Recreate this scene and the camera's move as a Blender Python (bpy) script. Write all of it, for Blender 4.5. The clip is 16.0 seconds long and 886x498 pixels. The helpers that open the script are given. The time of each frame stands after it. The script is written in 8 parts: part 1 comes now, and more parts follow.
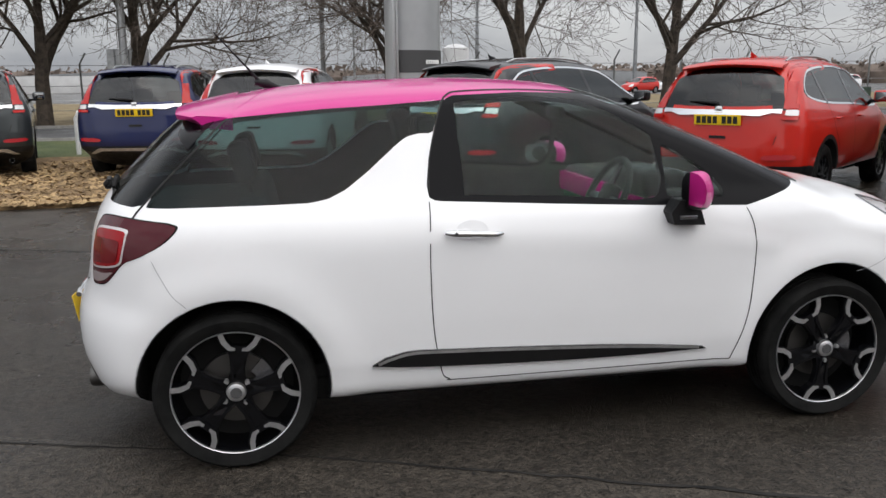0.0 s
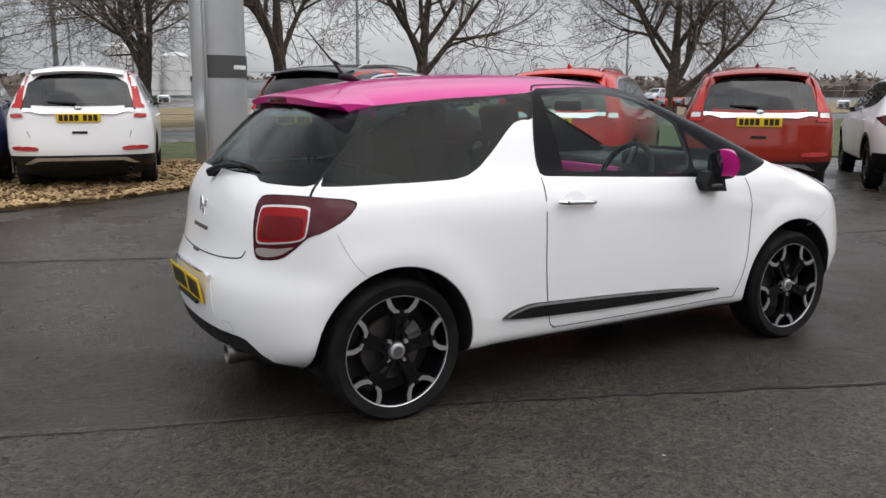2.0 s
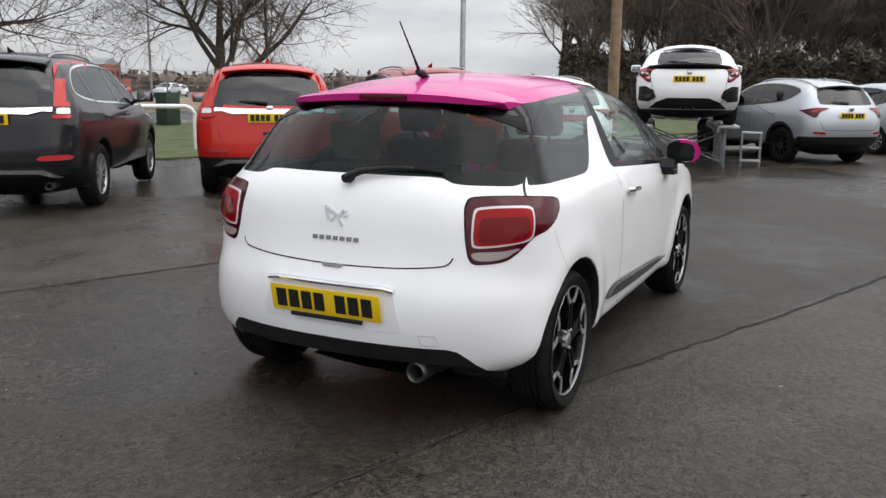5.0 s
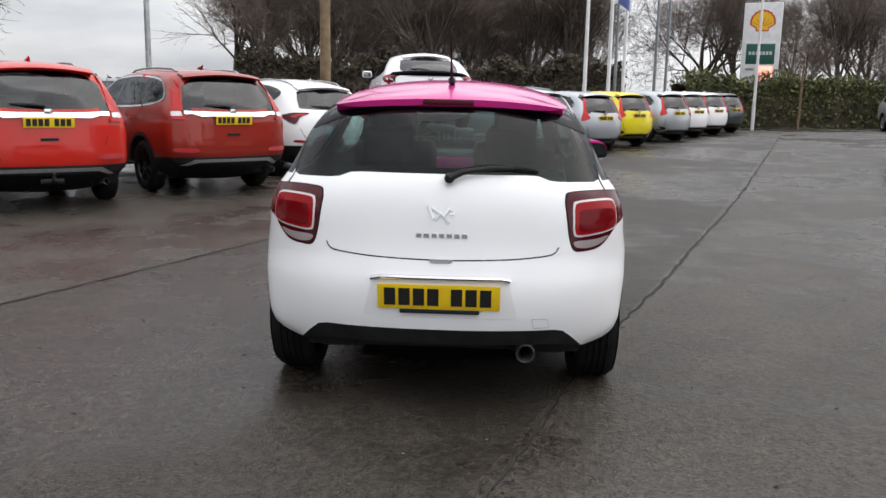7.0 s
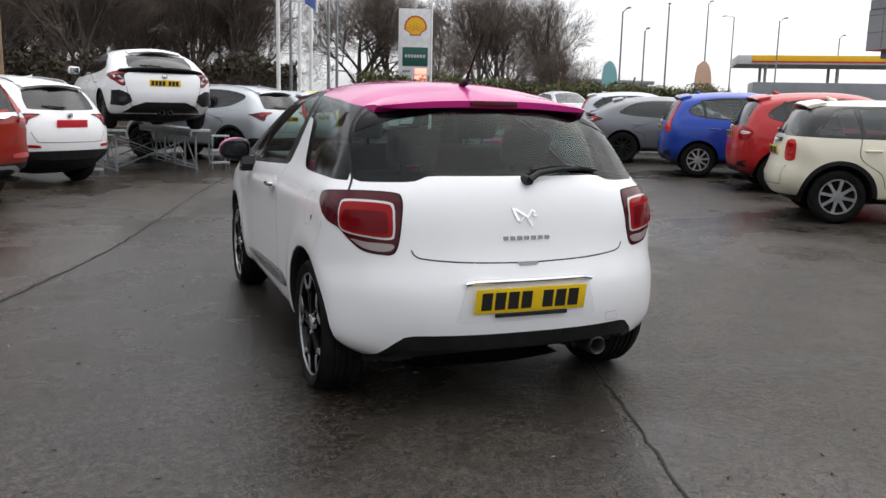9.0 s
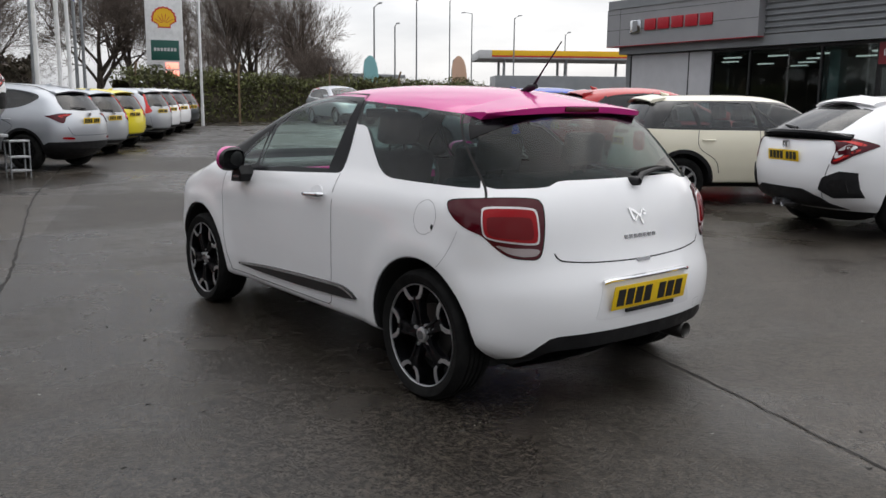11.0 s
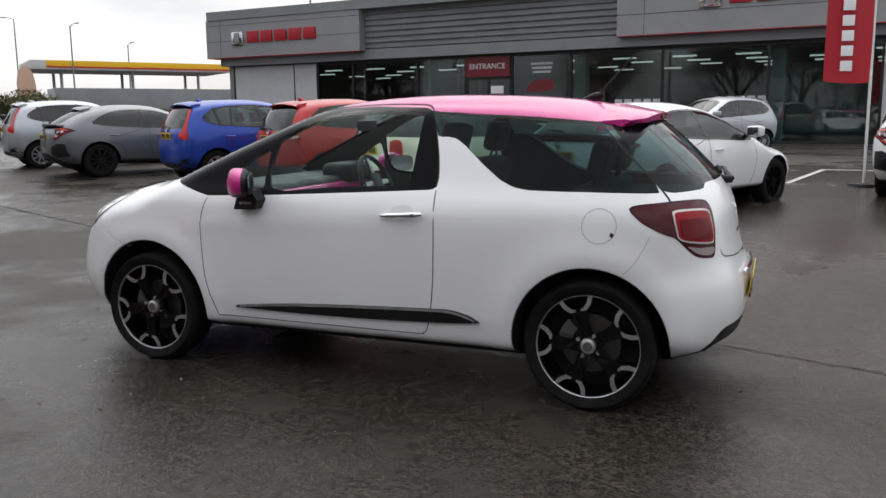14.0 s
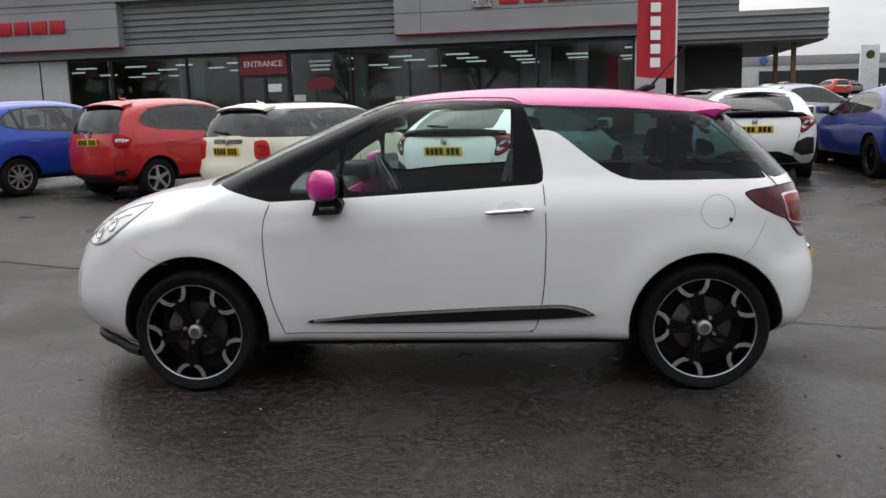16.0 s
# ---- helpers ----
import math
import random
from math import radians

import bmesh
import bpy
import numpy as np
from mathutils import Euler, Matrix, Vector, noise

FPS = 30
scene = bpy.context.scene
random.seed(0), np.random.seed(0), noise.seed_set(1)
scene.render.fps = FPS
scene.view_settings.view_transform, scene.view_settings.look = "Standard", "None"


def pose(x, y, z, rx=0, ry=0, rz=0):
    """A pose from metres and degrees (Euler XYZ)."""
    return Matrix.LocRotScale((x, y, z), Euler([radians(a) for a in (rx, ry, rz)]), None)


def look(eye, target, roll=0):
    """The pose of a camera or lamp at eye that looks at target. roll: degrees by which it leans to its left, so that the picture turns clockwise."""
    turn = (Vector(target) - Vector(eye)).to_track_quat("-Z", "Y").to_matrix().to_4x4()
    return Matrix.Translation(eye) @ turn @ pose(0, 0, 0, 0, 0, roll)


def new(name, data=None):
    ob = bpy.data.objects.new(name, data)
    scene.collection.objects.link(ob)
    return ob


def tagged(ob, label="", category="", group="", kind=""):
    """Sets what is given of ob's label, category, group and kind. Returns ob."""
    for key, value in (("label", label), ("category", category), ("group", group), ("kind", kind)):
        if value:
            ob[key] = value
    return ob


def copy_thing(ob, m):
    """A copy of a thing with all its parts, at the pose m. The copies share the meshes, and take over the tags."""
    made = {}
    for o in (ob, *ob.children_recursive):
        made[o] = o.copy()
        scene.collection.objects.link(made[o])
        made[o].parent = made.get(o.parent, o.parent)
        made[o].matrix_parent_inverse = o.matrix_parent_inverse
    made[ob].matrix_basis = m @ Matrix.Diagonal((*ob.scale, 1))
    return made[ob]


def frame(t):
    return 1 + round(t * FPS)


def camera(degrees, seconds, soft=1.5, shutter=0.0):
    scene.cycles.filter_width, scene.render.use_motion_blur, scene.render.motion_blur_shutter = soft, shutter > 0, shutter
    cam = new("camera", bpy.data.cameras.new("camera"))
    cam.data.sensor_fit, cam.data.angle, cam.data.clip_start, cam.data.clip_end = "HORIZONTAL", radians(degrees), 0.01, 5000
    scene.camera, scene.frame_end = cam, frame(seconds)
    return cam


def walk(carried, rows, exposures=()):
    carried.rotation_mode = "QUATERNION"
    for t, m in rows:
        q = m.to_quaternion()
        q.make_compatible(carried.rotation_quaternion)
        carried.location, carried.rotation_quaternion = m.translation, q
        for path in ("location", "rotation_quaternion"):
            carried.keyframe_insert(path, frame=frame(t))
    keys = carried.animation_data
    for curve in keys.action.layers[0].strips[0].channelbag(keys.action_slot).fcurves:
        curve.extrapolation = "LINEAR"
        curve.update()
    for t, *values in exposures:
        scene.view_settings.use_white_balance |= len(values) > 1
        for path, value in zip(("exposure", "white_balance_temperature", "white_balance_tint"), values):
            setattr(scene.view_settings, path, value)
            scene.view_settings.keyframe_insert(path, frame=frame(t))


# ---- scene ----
cam = camera(55.9, 16.0)
METRES, EYE, TILT, LEAN, TURN = 15.0, 1.5, 0.0, 0.0, 0.0
PATH = [
    (0, (0.208, -3.866, 1.442), (0.577, -1.939, 1.051), -0.5),
    (0.5, (-0.314, -3.88, 1.403), (0.282, -2.011, 1.016), -0.2),
    (1, (-0.68, -3.995, 1.403), (0.016, -2.159, 1.02), -0.5),
    (1.5, (-1.14, -3.987, 1.403), (-0.277, -2.223, 1.024), 0.1),
    (2, (-1.517, -3.804, 1.371), (-0.532, -2.102, 1.003), 0.1),
    (2.5, (-1.859, -3.547, 1.389), (-0.752, -1.923, 1.019), -0.7),
    (3, (-2.234, -3.275, 1.401), (-0.892, -1.84, 1.028), -0.1),
    (3.2, (-2.342, -3.149, 1.387), (-0.95, -1.761, 1.015), -0.2),
    (5.3, (-3.534, -1.619, 1.357), (-1.728, -0.835, 1.008), 0.8),
    (5.5, (-3.632, -1.452, 1.325), (-1.797, -0.73, 0.995), 0.9),
    (6, (-3.862, -1.037, 1.327), (-1.941, -0.586, 0.999), 1.8),
    (6.5, (-4.004, -0.632, 1.34), (-2.061, -0.323, 0.981), 1.4),
    (7, (-4.107, -0.168, 1.349), (-2.14, -0.078, 0.998), 1.2),
    (7.5, (-4.063, 0.286, 1.323), (-2.103, 0.078, 0.984), 2.0),
    (8, (-4.009, 0.73, 1.33), (-2.07, 0.367, 0.999), 1.9),
    (8.5, (-3.924, 1.197, 1.339), (-2.036, 0.622, 1.013), 1.8),
    (9, (-3.756, 1.615, 1.321), (-1.918, 0.9, 0.986), 1.3),
    (9.5, (-3.59, 2.002, 1.334), (-1.792, 1.192, 0.996), 0.7),
    (10, (-3.424, 2.39, 1.356), (-1.718, 1.4, 1.022), 0.6),
    (10.2, (-3.352, 2.526, 1.356), (-1.69, 1.465, 1.021), 0.6),
    (12.3, (-2.085, 3.811, 1.348), (-0.749, 2.358, 1.026), -0.0),
    (12.5, (-1.929, 3.903, 1.329), (-0.66, 2.39, 1.014), -0.1),
    (13, (-1.574, 4.144, 1.349), (-0.536, 2.464, 1.036), 0.0),
    (13.5, (-1.168, 4.305, 1.338), (-0.256, 2.553, 1.025), -0.7),
    (14, (-0.76, 4.46, 1.346), (-0.026, 2.626, 1.033), -0.6),
    (14.5, (-0.335, 4.581, 1.357), (0.297, 2.71, 1.04), -1.4),
    (15, (0.125, 4.631, 1.365), (0.665, 2.732, 1.045), -2.1),
    (15.5, (0.521, 4.7, 1.367), (0.908, 2.763, 1.049), -2.3),
    (16, (0.931, 4.704, 1.355), (1.08, 2.736, 1.027), -1.6),
]
walk(cam, [(t, look(eye, target, roll)) for t, eye, target, roll in PATH], [(0, 0.54), (2.5, 0.58), (5.5, 0.78), (7.5, 0.80), (10, 0.58), (12.5, 0.46), (16, 0.66)])

# ---- world, sun, exposure ----
world = bpy.data.worlds.new("overcast")
scene.world = world
world.use_nodes = True
wn, wl = world.node_tree.nodes, world.node_tree.links
wn.clear()
w_out = wn.new("ShaderNodeOutputWorld")
w_bg = wn.new("ShaderNodeBackground")
w_sky = wn.new("ShaderNodeTexSky")
w_sky.sky_type, w_sky.sun_disc = "NISHITA", False
w_sky.sun_elevation, w_sky.sun_rotation = radians(32), radians(170)
w_sky.air_density, w_sky.dust_density = 1.0, 3.0
w_co = wn.new("ShaderNodeTexCoord")
w_map = wn.new("ShaderNodeMapping")
w_map.inputs["Scale"].default_value = (1.0, 1.0, 3.6)
w_noise = wn.new("ShaderNodeTexNoise")
w_noise.inputs["Scale"].default_value, w_noise.inputs["Detail"].default_value = 2.2, 6.0
w_noise.inputs["Roughness"].default_value = 0.52
w_ramp = wn.new("ShaderNodeValToRGB")
w_ramp.color_ramp.elements[0].position, w_ramp.color_ramp.elements[0].color = 0.34, (4.5, 4.7, 5.15, 1)
w_ramp.color_ramp.elements[1].position, w_ramp.color_ramp.elements[1].color = 0.66, (9.2, 9.2, 9.3, 1)
w_sep = wn.new("ShaderNodeSeparateXYZ")
w_dot = wn.new("ShaderNodeVectorMath")
w_dot.operation = "DOT_PRODUCT"
w_dot.inputs[1].default_value = (0.20, -0.98, 0.0)
w_rng = wn.new("ShaderNodeMapRange")
w_rng.inputs["From Min"].default_value, w_rng.inputs["From Max"].default_value = -0.7, 0.8
w_rng.inputs["To Min"].default_value, w_rng.inputs["To Max"].default_value = 0.78, 1.20
w_mul = wn.new("ShaderNodeVectorMath")
w_mul.operation = "SCALE"
w_mix = wn.new("ShaderNodeMix")
w_mix.data_type = "RGBA"
w_mix.inputs["Factor"].default_value = 0.88
wl.new(w_co.outputs["Generated"], w_map.inputs["Vector"])
wl.new(w_map.outputs["Vector"], w_noise.inputs["Vector"])
wl.new(w_noise.outputs["Fac"], w_ramp.inputs["Fac"])
wl.new(w_co.outputs["Generated"], w_dot.inputs[0])
wl.new(w_dot.outputs["Value"], w_rng.inputs["Value"])
wl.new(w_ramp.outputs["Color"], w_mul.inputs["Vector"])
w_el = wn.new("ShaderNodeMapRange")
w_el.inputs["From Min"].default_value, w_el.inputs["From Max"].default_value = 0.0, 1.0
w_el.inputs["To Min"].default_value, w_el.inputs["To Max"].default_value = 0.80, 2.20
w_fac = wn.new("ShaderNodeMath")
w_fac.operation = "MULTIPLY"
wl.new(w_co.outputs["Generated"], w_sep.inputs["Vector"])
wl.new(w_sep.outputs["Z"], w_el.inputs["Value"])
wl.new(w_rng.outputs["Result"], w_fac.inputs[0])
wl.new(w_el.outputs["Result"], w_fac.inputs[1])
wl.new(w_fac.outputs["Value"], w_mul.inputs["Scale"])
wl.new(w_sky.outputs["Color"], w_mix.inputs["A"])
wl.new(w_mul.outputs["Vector"], w_mix.inputs["B"])
wl.new(w_mix.outputs["Result"], w_bg.inputs["Color"])
wl.new(w_bg.outputs["Background"], w_out.inputs["Surface"])
w_bg.inputs["Strength"].default_value = 0.084

sun = new("sun", bpy.data.lights.new("sun", "SUN"))
sun.data.energy, sun.data.angle, sun.data.color = 0.6, radians(60), (1.0, 0.96, 0.9)
sun.matrix_world = look((5, -8, 22), (0, 0, 0))


# ---- materials ----
def material(name, color=(0.5, 0.5, 0.5), rough=0.5, metal=0.0, spec=0.5, coat=0.0, coat_rough=0.05, ior=1.5):
    m = bpy.data.materials.new(name)
    m.use_nodes = True
    b = m.node_tree.nodes["Principled BSDF"]
    b.inputs["Base Color"].default_value = (*color, 1)
    b.inputs["Roughness"].default_value = rough
    b.inputs["Metallic"].default_value = metal
    b.inputs["Specular IOR Level"].default_value = spec
    b.inputs["IOR"].default_value = ior
    b.inputs["Coat Weight"].default_value = coat
    b.inputs["Coat Roughness"].default_value = coat_rough
    return m


def node(m, kind, **kw):
    n = m.node_tree.nodes.new(kind)
    for k, v in kw.items():
        n.inputs[k.replace("_", " ")].default_value = v
    return n


def link(m, a, ao, b, bi):
    m.node_tree.links.new(a.outputs[ao], b.inputs[bi])


def mottle(m, c1, c2, scale=3.0, detail=6.0, lo=0.35, hi=0.65, bump=0.0, bump_scale=60.0, rough=None, objectwise=False):
    """Two-scale colour variation, with fine relief and uneven gloss."""
    b = m.node_tree.nodes["Principled BSDF"]
    co = node(m, "ShaderNodeTexCoord")
    n1 = node(m, "ShaderNodeTexNoise", Scale=scale, Detail=detail, Roughness=0.6)
    link(m, co, "Object", n1, "Vector")
    rp = node(m, "ShaderNodeValToRGB")
    rp.color_ramp.elements[0].position, rp.color_ramp.elements[0].color = lo, (*c1, 1)
    rp.color_ramp.elements[1].position, rp.color_ramp.elements[1].color = hi, (*c2, 1)
    link(m, n1, "Fac", rp, "Fac")
    src, out = rp, "Color"
    if objectwise:
        info = node(m, "ShaderNodeObjectInfo")
        hs = node(m, "ShaderNodeHueSaturation")
        mr = node(m, "ShaderNodeMapRange", To_Min=0.8, To_Max=1.2)
        link(m, info, "Random", mr, "Value")
        link(m, mr, "Result", hs, "Value")
        link(m, rp, "Color", hs, "Color")
        src = hs
    link(m, src, out, b, "Base Color")
    if bump:
        n2 = node(m, "ShaderNodeTexNoise", Scale=bump_scale, Detail=5.0, Roughness=0.6)
        link(m, co, "Object", n2, "Vector")
        bp = node(m, "ShaderNodeBump", Strength=bump, Distance=0.02)
        link(m, n2, "Fac", bp, "Height")
        link(m, bp, "Normal", b, "Normal")
    if rough:
        n3 = node(m, "ShaderNodeTexNoise", Scale=scale * 1.7, Detail=4.0)
        link(m, co, "Object", n3, "Vector")
        mr = node(m, "ShaderNodeMapRange", From_Min=0.3, From_Max=0.7, To_Min=rough[0], To_Max=rough[1])
        link(m, n3, "Fac", mr, "Value")
        link(m, mr, "Result", b, "Roughness")
    return m


def paint(name, color, metallic=0.0, flake=0.0):
    """Clear-coated car paint with faint road film and a fine orange peel."""
    m = material(name, color, 0.42, metallic, 0.15, 0.8, 0.03)
    b = m.node_tree.nodes["Principled BSDF"]
    co = node(m, "ShaderNodeTexCoord")
    n1 = node(m, "ShaderNodeTexNoise", Scale=2.3, Detail=5.0)
    link(m, co, "Object", n1, "Vector")
    mr = node(m, "ShaderNodeMapRange", From_Min=0.35, From_Max=0.7, To_Min=0.0, To_Max=0.10)
    link(m, n1, "Fac", mr, "Value")
    mx = node(m, "ShaderNodeMix")
    mx.data_type = "RGBA"
    mx.inputs["A"].default_value = (*color, 1)
    mx.inputs["B"].default_value = (*[c * 0.72 + 0.02 for c in color], 1)
    link(m, mr, "Result", mx, "Factor")
    link(m, mx, "Result", b, "Base Color")
    mc = node(m, "ShaderNodeMapRange", From_Min=0.3, From_Max=0.7, To_Min=0.02, To_Max=0.07)
    link(m, n1, "Fac", mc, "Value")
    link(m, mc, "Result", b, "Coat Roughness")
    n2 = node(m, "ShaderNodeTexNoise", Scale=140.0, Detail=2.0)
    link(m, co, "Object", n2, "Vector")
    bp = node(m, "ShaderNodeBump", Strength=0.012, Distance=0.01)
    link(m, n2, "Fac", bp, "Height")
    link(m, bp, "Normal", b, "Coat Normal")
    return m


def glazing(name, tint, gloss=0.05):
    """Thin tinted pane: a clear tinted layer under a Fresnel reflection."""
    m = bpy.data.materials.new(name)
    m.use_nodes = True
    nt = m.node_tree
    nt.nodes.clear()
    out = nt.nodes.new("ShaderNodeOutputMaterial")
    tr = nt.nodes.new("ShaderNodeBsdfTransparent")
    tr.inputs["Color"].default_value = (*tint, 1)
    gl = nt.nodes.new("ShaderNodeBsdfGlossy")
    gl.inputs["Roughness"].default_value = 0.015
    gl.inputs["Color"].default_value = (1, 1, 1, 1)
    lw = nt.nodes.new("ShaderNodeLayerWeight")
    lw.inputs["Blend"].default_value = 0.5
    pw = nt.nodes.new("ShaderNodeMath")
    pw.operation, pw.inputs[1].default_value = "POWER", 4.0
    ma = nt.nodes.new("ShaderNodeMath")
    ma.operation, ma.inputs[1].default_value, ma.inputs[2].default_value = "MULTIPLY_ADD", 0.55, gloss
    mx = nt.nodes.new("ShaderNodeMixShader")
    nt.links.new(lw.outputs["Facing"], pw.inputs[0])
    nt.links.new(pw.outputs["Value"], ma.inputs[0])
    nt.links.new(ma.outputs["Value"], mx.inputs["Fac"])
    nt.links.new(tr.outputs["BSDF"], mx.inputs[1])
    nt.links.new(gl.outputs["BSDF"], mx.inputs[2])
    nt.links.new(mx.outputs["Shader"], out.inputs["Surface"])
    return m


M = {}
M["white"] = paint("white_paint", (0.80, 0.80, 0.81))
M["pink"] = paint("pink_paint", (0.55, 0.016, 0.22))
M["gloss_black"] = paint("gloss_black", (0.006, 0.006, 0.007))
M["blue_dark"] = paint("dark_blue_paint", (0.012, 0.018, 0.075), 0.3)
M["black_paint"] = paint("black_paint", (0.008, 0.008, 0.010), 0.2)
M["red"] = paint("bright_red_paint", (0.50, 0.016, 0.008))
M["dark_red"] = paint("dark_red_paint", (0.27, 0.018, 0.008), 0.35)
M["jazz_red"] = paint("red_paint", (0.43, 0.012, 0.015))
M["grey_dark"] = paint("dark_grey_paint", (0.045, 0.052, 0.055), 0.5)
M["grey_mid"] = paint("mid_grey_paint", (0.16, 0.165, 0.18), 0.6)
M["silver"] = paint("silver_paint", (0.42, 0.44, 0.47), 0.65)
M["yellow"] = paint("yellow_paint", (0.72, 0.60, 0.012))
M["blue"] = paint("bright_blue_paint", (0.008, 0.05, 0.36), 0.2)
M["blue_mid"] = paint("blue_paint", (0.012, 0.03, 0.20), 0.2)
M["cream"] = paint("cream_paint", (0.74, 0.70, 0.56))
M["surround"] = material("satin_black_trim", (0.005, 0.005, 0.006), 0.22, 0, 0.07)
M["plastic"] = mottle(material("black_plastic", (0.011, 0.011, 0.012), 0.5, 0, 0.22), (0.008, 0.008, 0.009), (0.016, 0.016, 0.017), 9, bump=0.08, bump_scale=300, rough=(0.4, 0.6))
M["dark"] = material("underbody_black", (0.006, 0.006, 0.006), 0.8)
M["lining"] = mottle(material("dark_lining", (0.02, 0.02, 0.021), 0.9), (0.014, 0.014, 0.015), (0.028, 0.028, 0.03), 14)
M["seat"] = mottle(material("dark_seat_cloth", (0.03, 0.03, 0.033), 0.85), (0.02, 0.02, 0.022), (0.045, 0.045, 0.05), 18, bump=0.2, bump_scale=200)
M["dash_pink"] = material("pink_dash_trim", (0.62, 0.03, 0.26), 0.25, coat=0.6)
M["rubber"] = mottle(material("tyre_rubber", (0.009, 0.009, 0.009), 0.75, 0, 0.12), (0.006, 0.006, 0.006), (0.013, 0.013, 0.0125), 11, bump=0.15, bump_scale=160, rough=(0.6, 0.9))
M["chrome"] = material("chrome", (0.75, 0.75, 0.76), 0.08, 1.0)
M["alloy"] = mottle(material("machined_alloy", (0.58, 0.58, 0.59), 0.34, 0.85), (0.50, 0.50, 0.51), (0.66, 0.66, 0.67), 20)
M["silver_rim"] = mottle(material("silver_wheel", (0.42, 0.42, 0.43), 0.35, 0.7), (0.34, 0.34, 0.35), (0.48, 0.48, 0.49), 14)
M["black_rim"] = material("black_wheel", (0.004, 0.004, 0.005), 0.25, 0.0, 0.22, 0.15)
M["brake"] = material("brake_disc", (0.12, 0.115, 0.11), 0.45, 0.9)
M["glass"] = glazing("window_glass", (0.80, 0.92, 0.88), 0.012)
M["privacy"] = glazing("privacy_glass", (0.28, 0.40, 0.39), 0.014)
M["bg_glass"] = glazing("tinted_glass", (0.10, 0.115, 0.12), 0.05)
M["bg_glass_light"] = glazing("light_tinted_glass", (0.42, 0.50, 0.50), 0.06)
M["lamp_red"] = material("red_lens", (0.27, 0.004, 0.007), 0.10, 0, 0.18, 0.05, 0.02)
M["lamp_dark"] = material("dark_red_lens", (0.060, 0.002, 0.006), 0.10, 0, 0.25, 0.12, 0.02)
M["lamp_bright"] = material("bright_red_lens", (0.50, 0.012, 0.010), 0.10, 0, 0.3, 0.25, 0.02)
M["lamp_clear"] = material("clear_lens", (0.62, 0.60, 0.60), 0.12, 0.1, 0.6, 0.6, 0.02)
M["lamp_reverse"] = material("reversing_lens", (0.30, 0.25, 0.25), 0.15, 0.1, 0.4, 0.4, 0.02)
M["gap_grey"] = material("panel_gap_grey", (0.30, 0.30, 0.31), 0.6)
M["lens_core"] = material("lens_core_red", (0.13, 0.003, 0.005), 0.10, 0, 0.18, 0.05, 0.02)
M["lamp_tall"] = material("tall_red_lens", (0.42, 0.010, 0.008), 0.10, 0, 0.3, 0.3, 0.02)
M["plate_yellow"] = mottle(material("yellow_plate", (0.78, 0.52, 0.01), 0.35), (0.74, 0.48, 0.008), (0.80, 0.55, 0.012), 8)
M["plate_white"] = material("white_plate", (0.75, 0.75, 0.72), 0.35)
M["ink"] = material("plate_ink", (0.012, 0.012, 0.012), 0.4)
M["red_plate"] = material("red_show_plate", (0.55, 0.02, 0.03), 0.4)
M["white_ink"] = material("white_lettering", (0.80, 0.80, 0.80), 0.5)
M["mirror"] = material("mirror_glass", (0.30, 0.31, 0.32), 0.02, 1.0)
M["badge"] = material("badge_grey", (0.22, 0.22, 0.23), 0.25, 0.8)


# ---- mesh helpers ----
def mesh_from(name, verts, faces, smooth=True):
    me = bpy.data.meshes.new(name)
    me.from_pydata([tuple(v) for v in verts], [], [tuple(f) for f in faces])
    me.validate()
    if smooth:
        me.shade_smooth()
    return me


def part(name, geo, mat, parent=None, label="", smooth=True, m=None):
    """One mesh object, from a bmesh, a mesh or (verts, faces), under a thing or a part."""
    if isinstance(geo, bmesh.types.BMesh):
        me = bpy.data.meshes.new(name)
        bmesh.ops.recalc_face_normals(geo, faces=geo.faces)
        geo.to_mesh(me)
        geo.free()
        if smooth:
            me.shade_smooth()
            me.set_sharp_from_angle(angle=radians(38))
    elif isinstance(geo, tuple):
        me = mesh_from(name, geo[0], geo[1], smooth)
        if smooth:
            me.set_sharp_from_angle(angle=radians(38))
    else:
        me = geo
    if mat is not None and not me.materials:
        me.materials.append(M[mat] if isinstance(mat, str) else mat)
    ob = new(name, me)
    if parent is not None:
        ob.parent = parent
    if m is not None:
        ob.matrix_basis = m
    if label:
        ob["label"] = label
    return ob


def box_bm(sx, sy, sz, bevel=0.0, at=(0, 0, 0), seg=2):
    bm = bmesh.new()
    bmesh.ops.create_cube(bm, size=1.0)
    for v in bm.verts:
        v.co = Vector((v.co.x * sx + at[0], v.co.y * sy + at[1], v.co.z * sz + at[2]))
    if bevel:
        bmesh.ops.bevel(bm, geom=bm.edges[:], offset=bevel, segments=seg, affect="EDGES", profile=0.6)
    return bm


def add_box(bm, sx, sy, sz, at, m=None):
    c = bmesh.ops.create_cube(bm, size=1.0)["verts"]
    for v in c:
        p = Vector((v.co.x * sx + at[0], v.co.y * sy + at[1], v.co.z * sz + at[2]))
        v.co = m @ p if m is not None else p


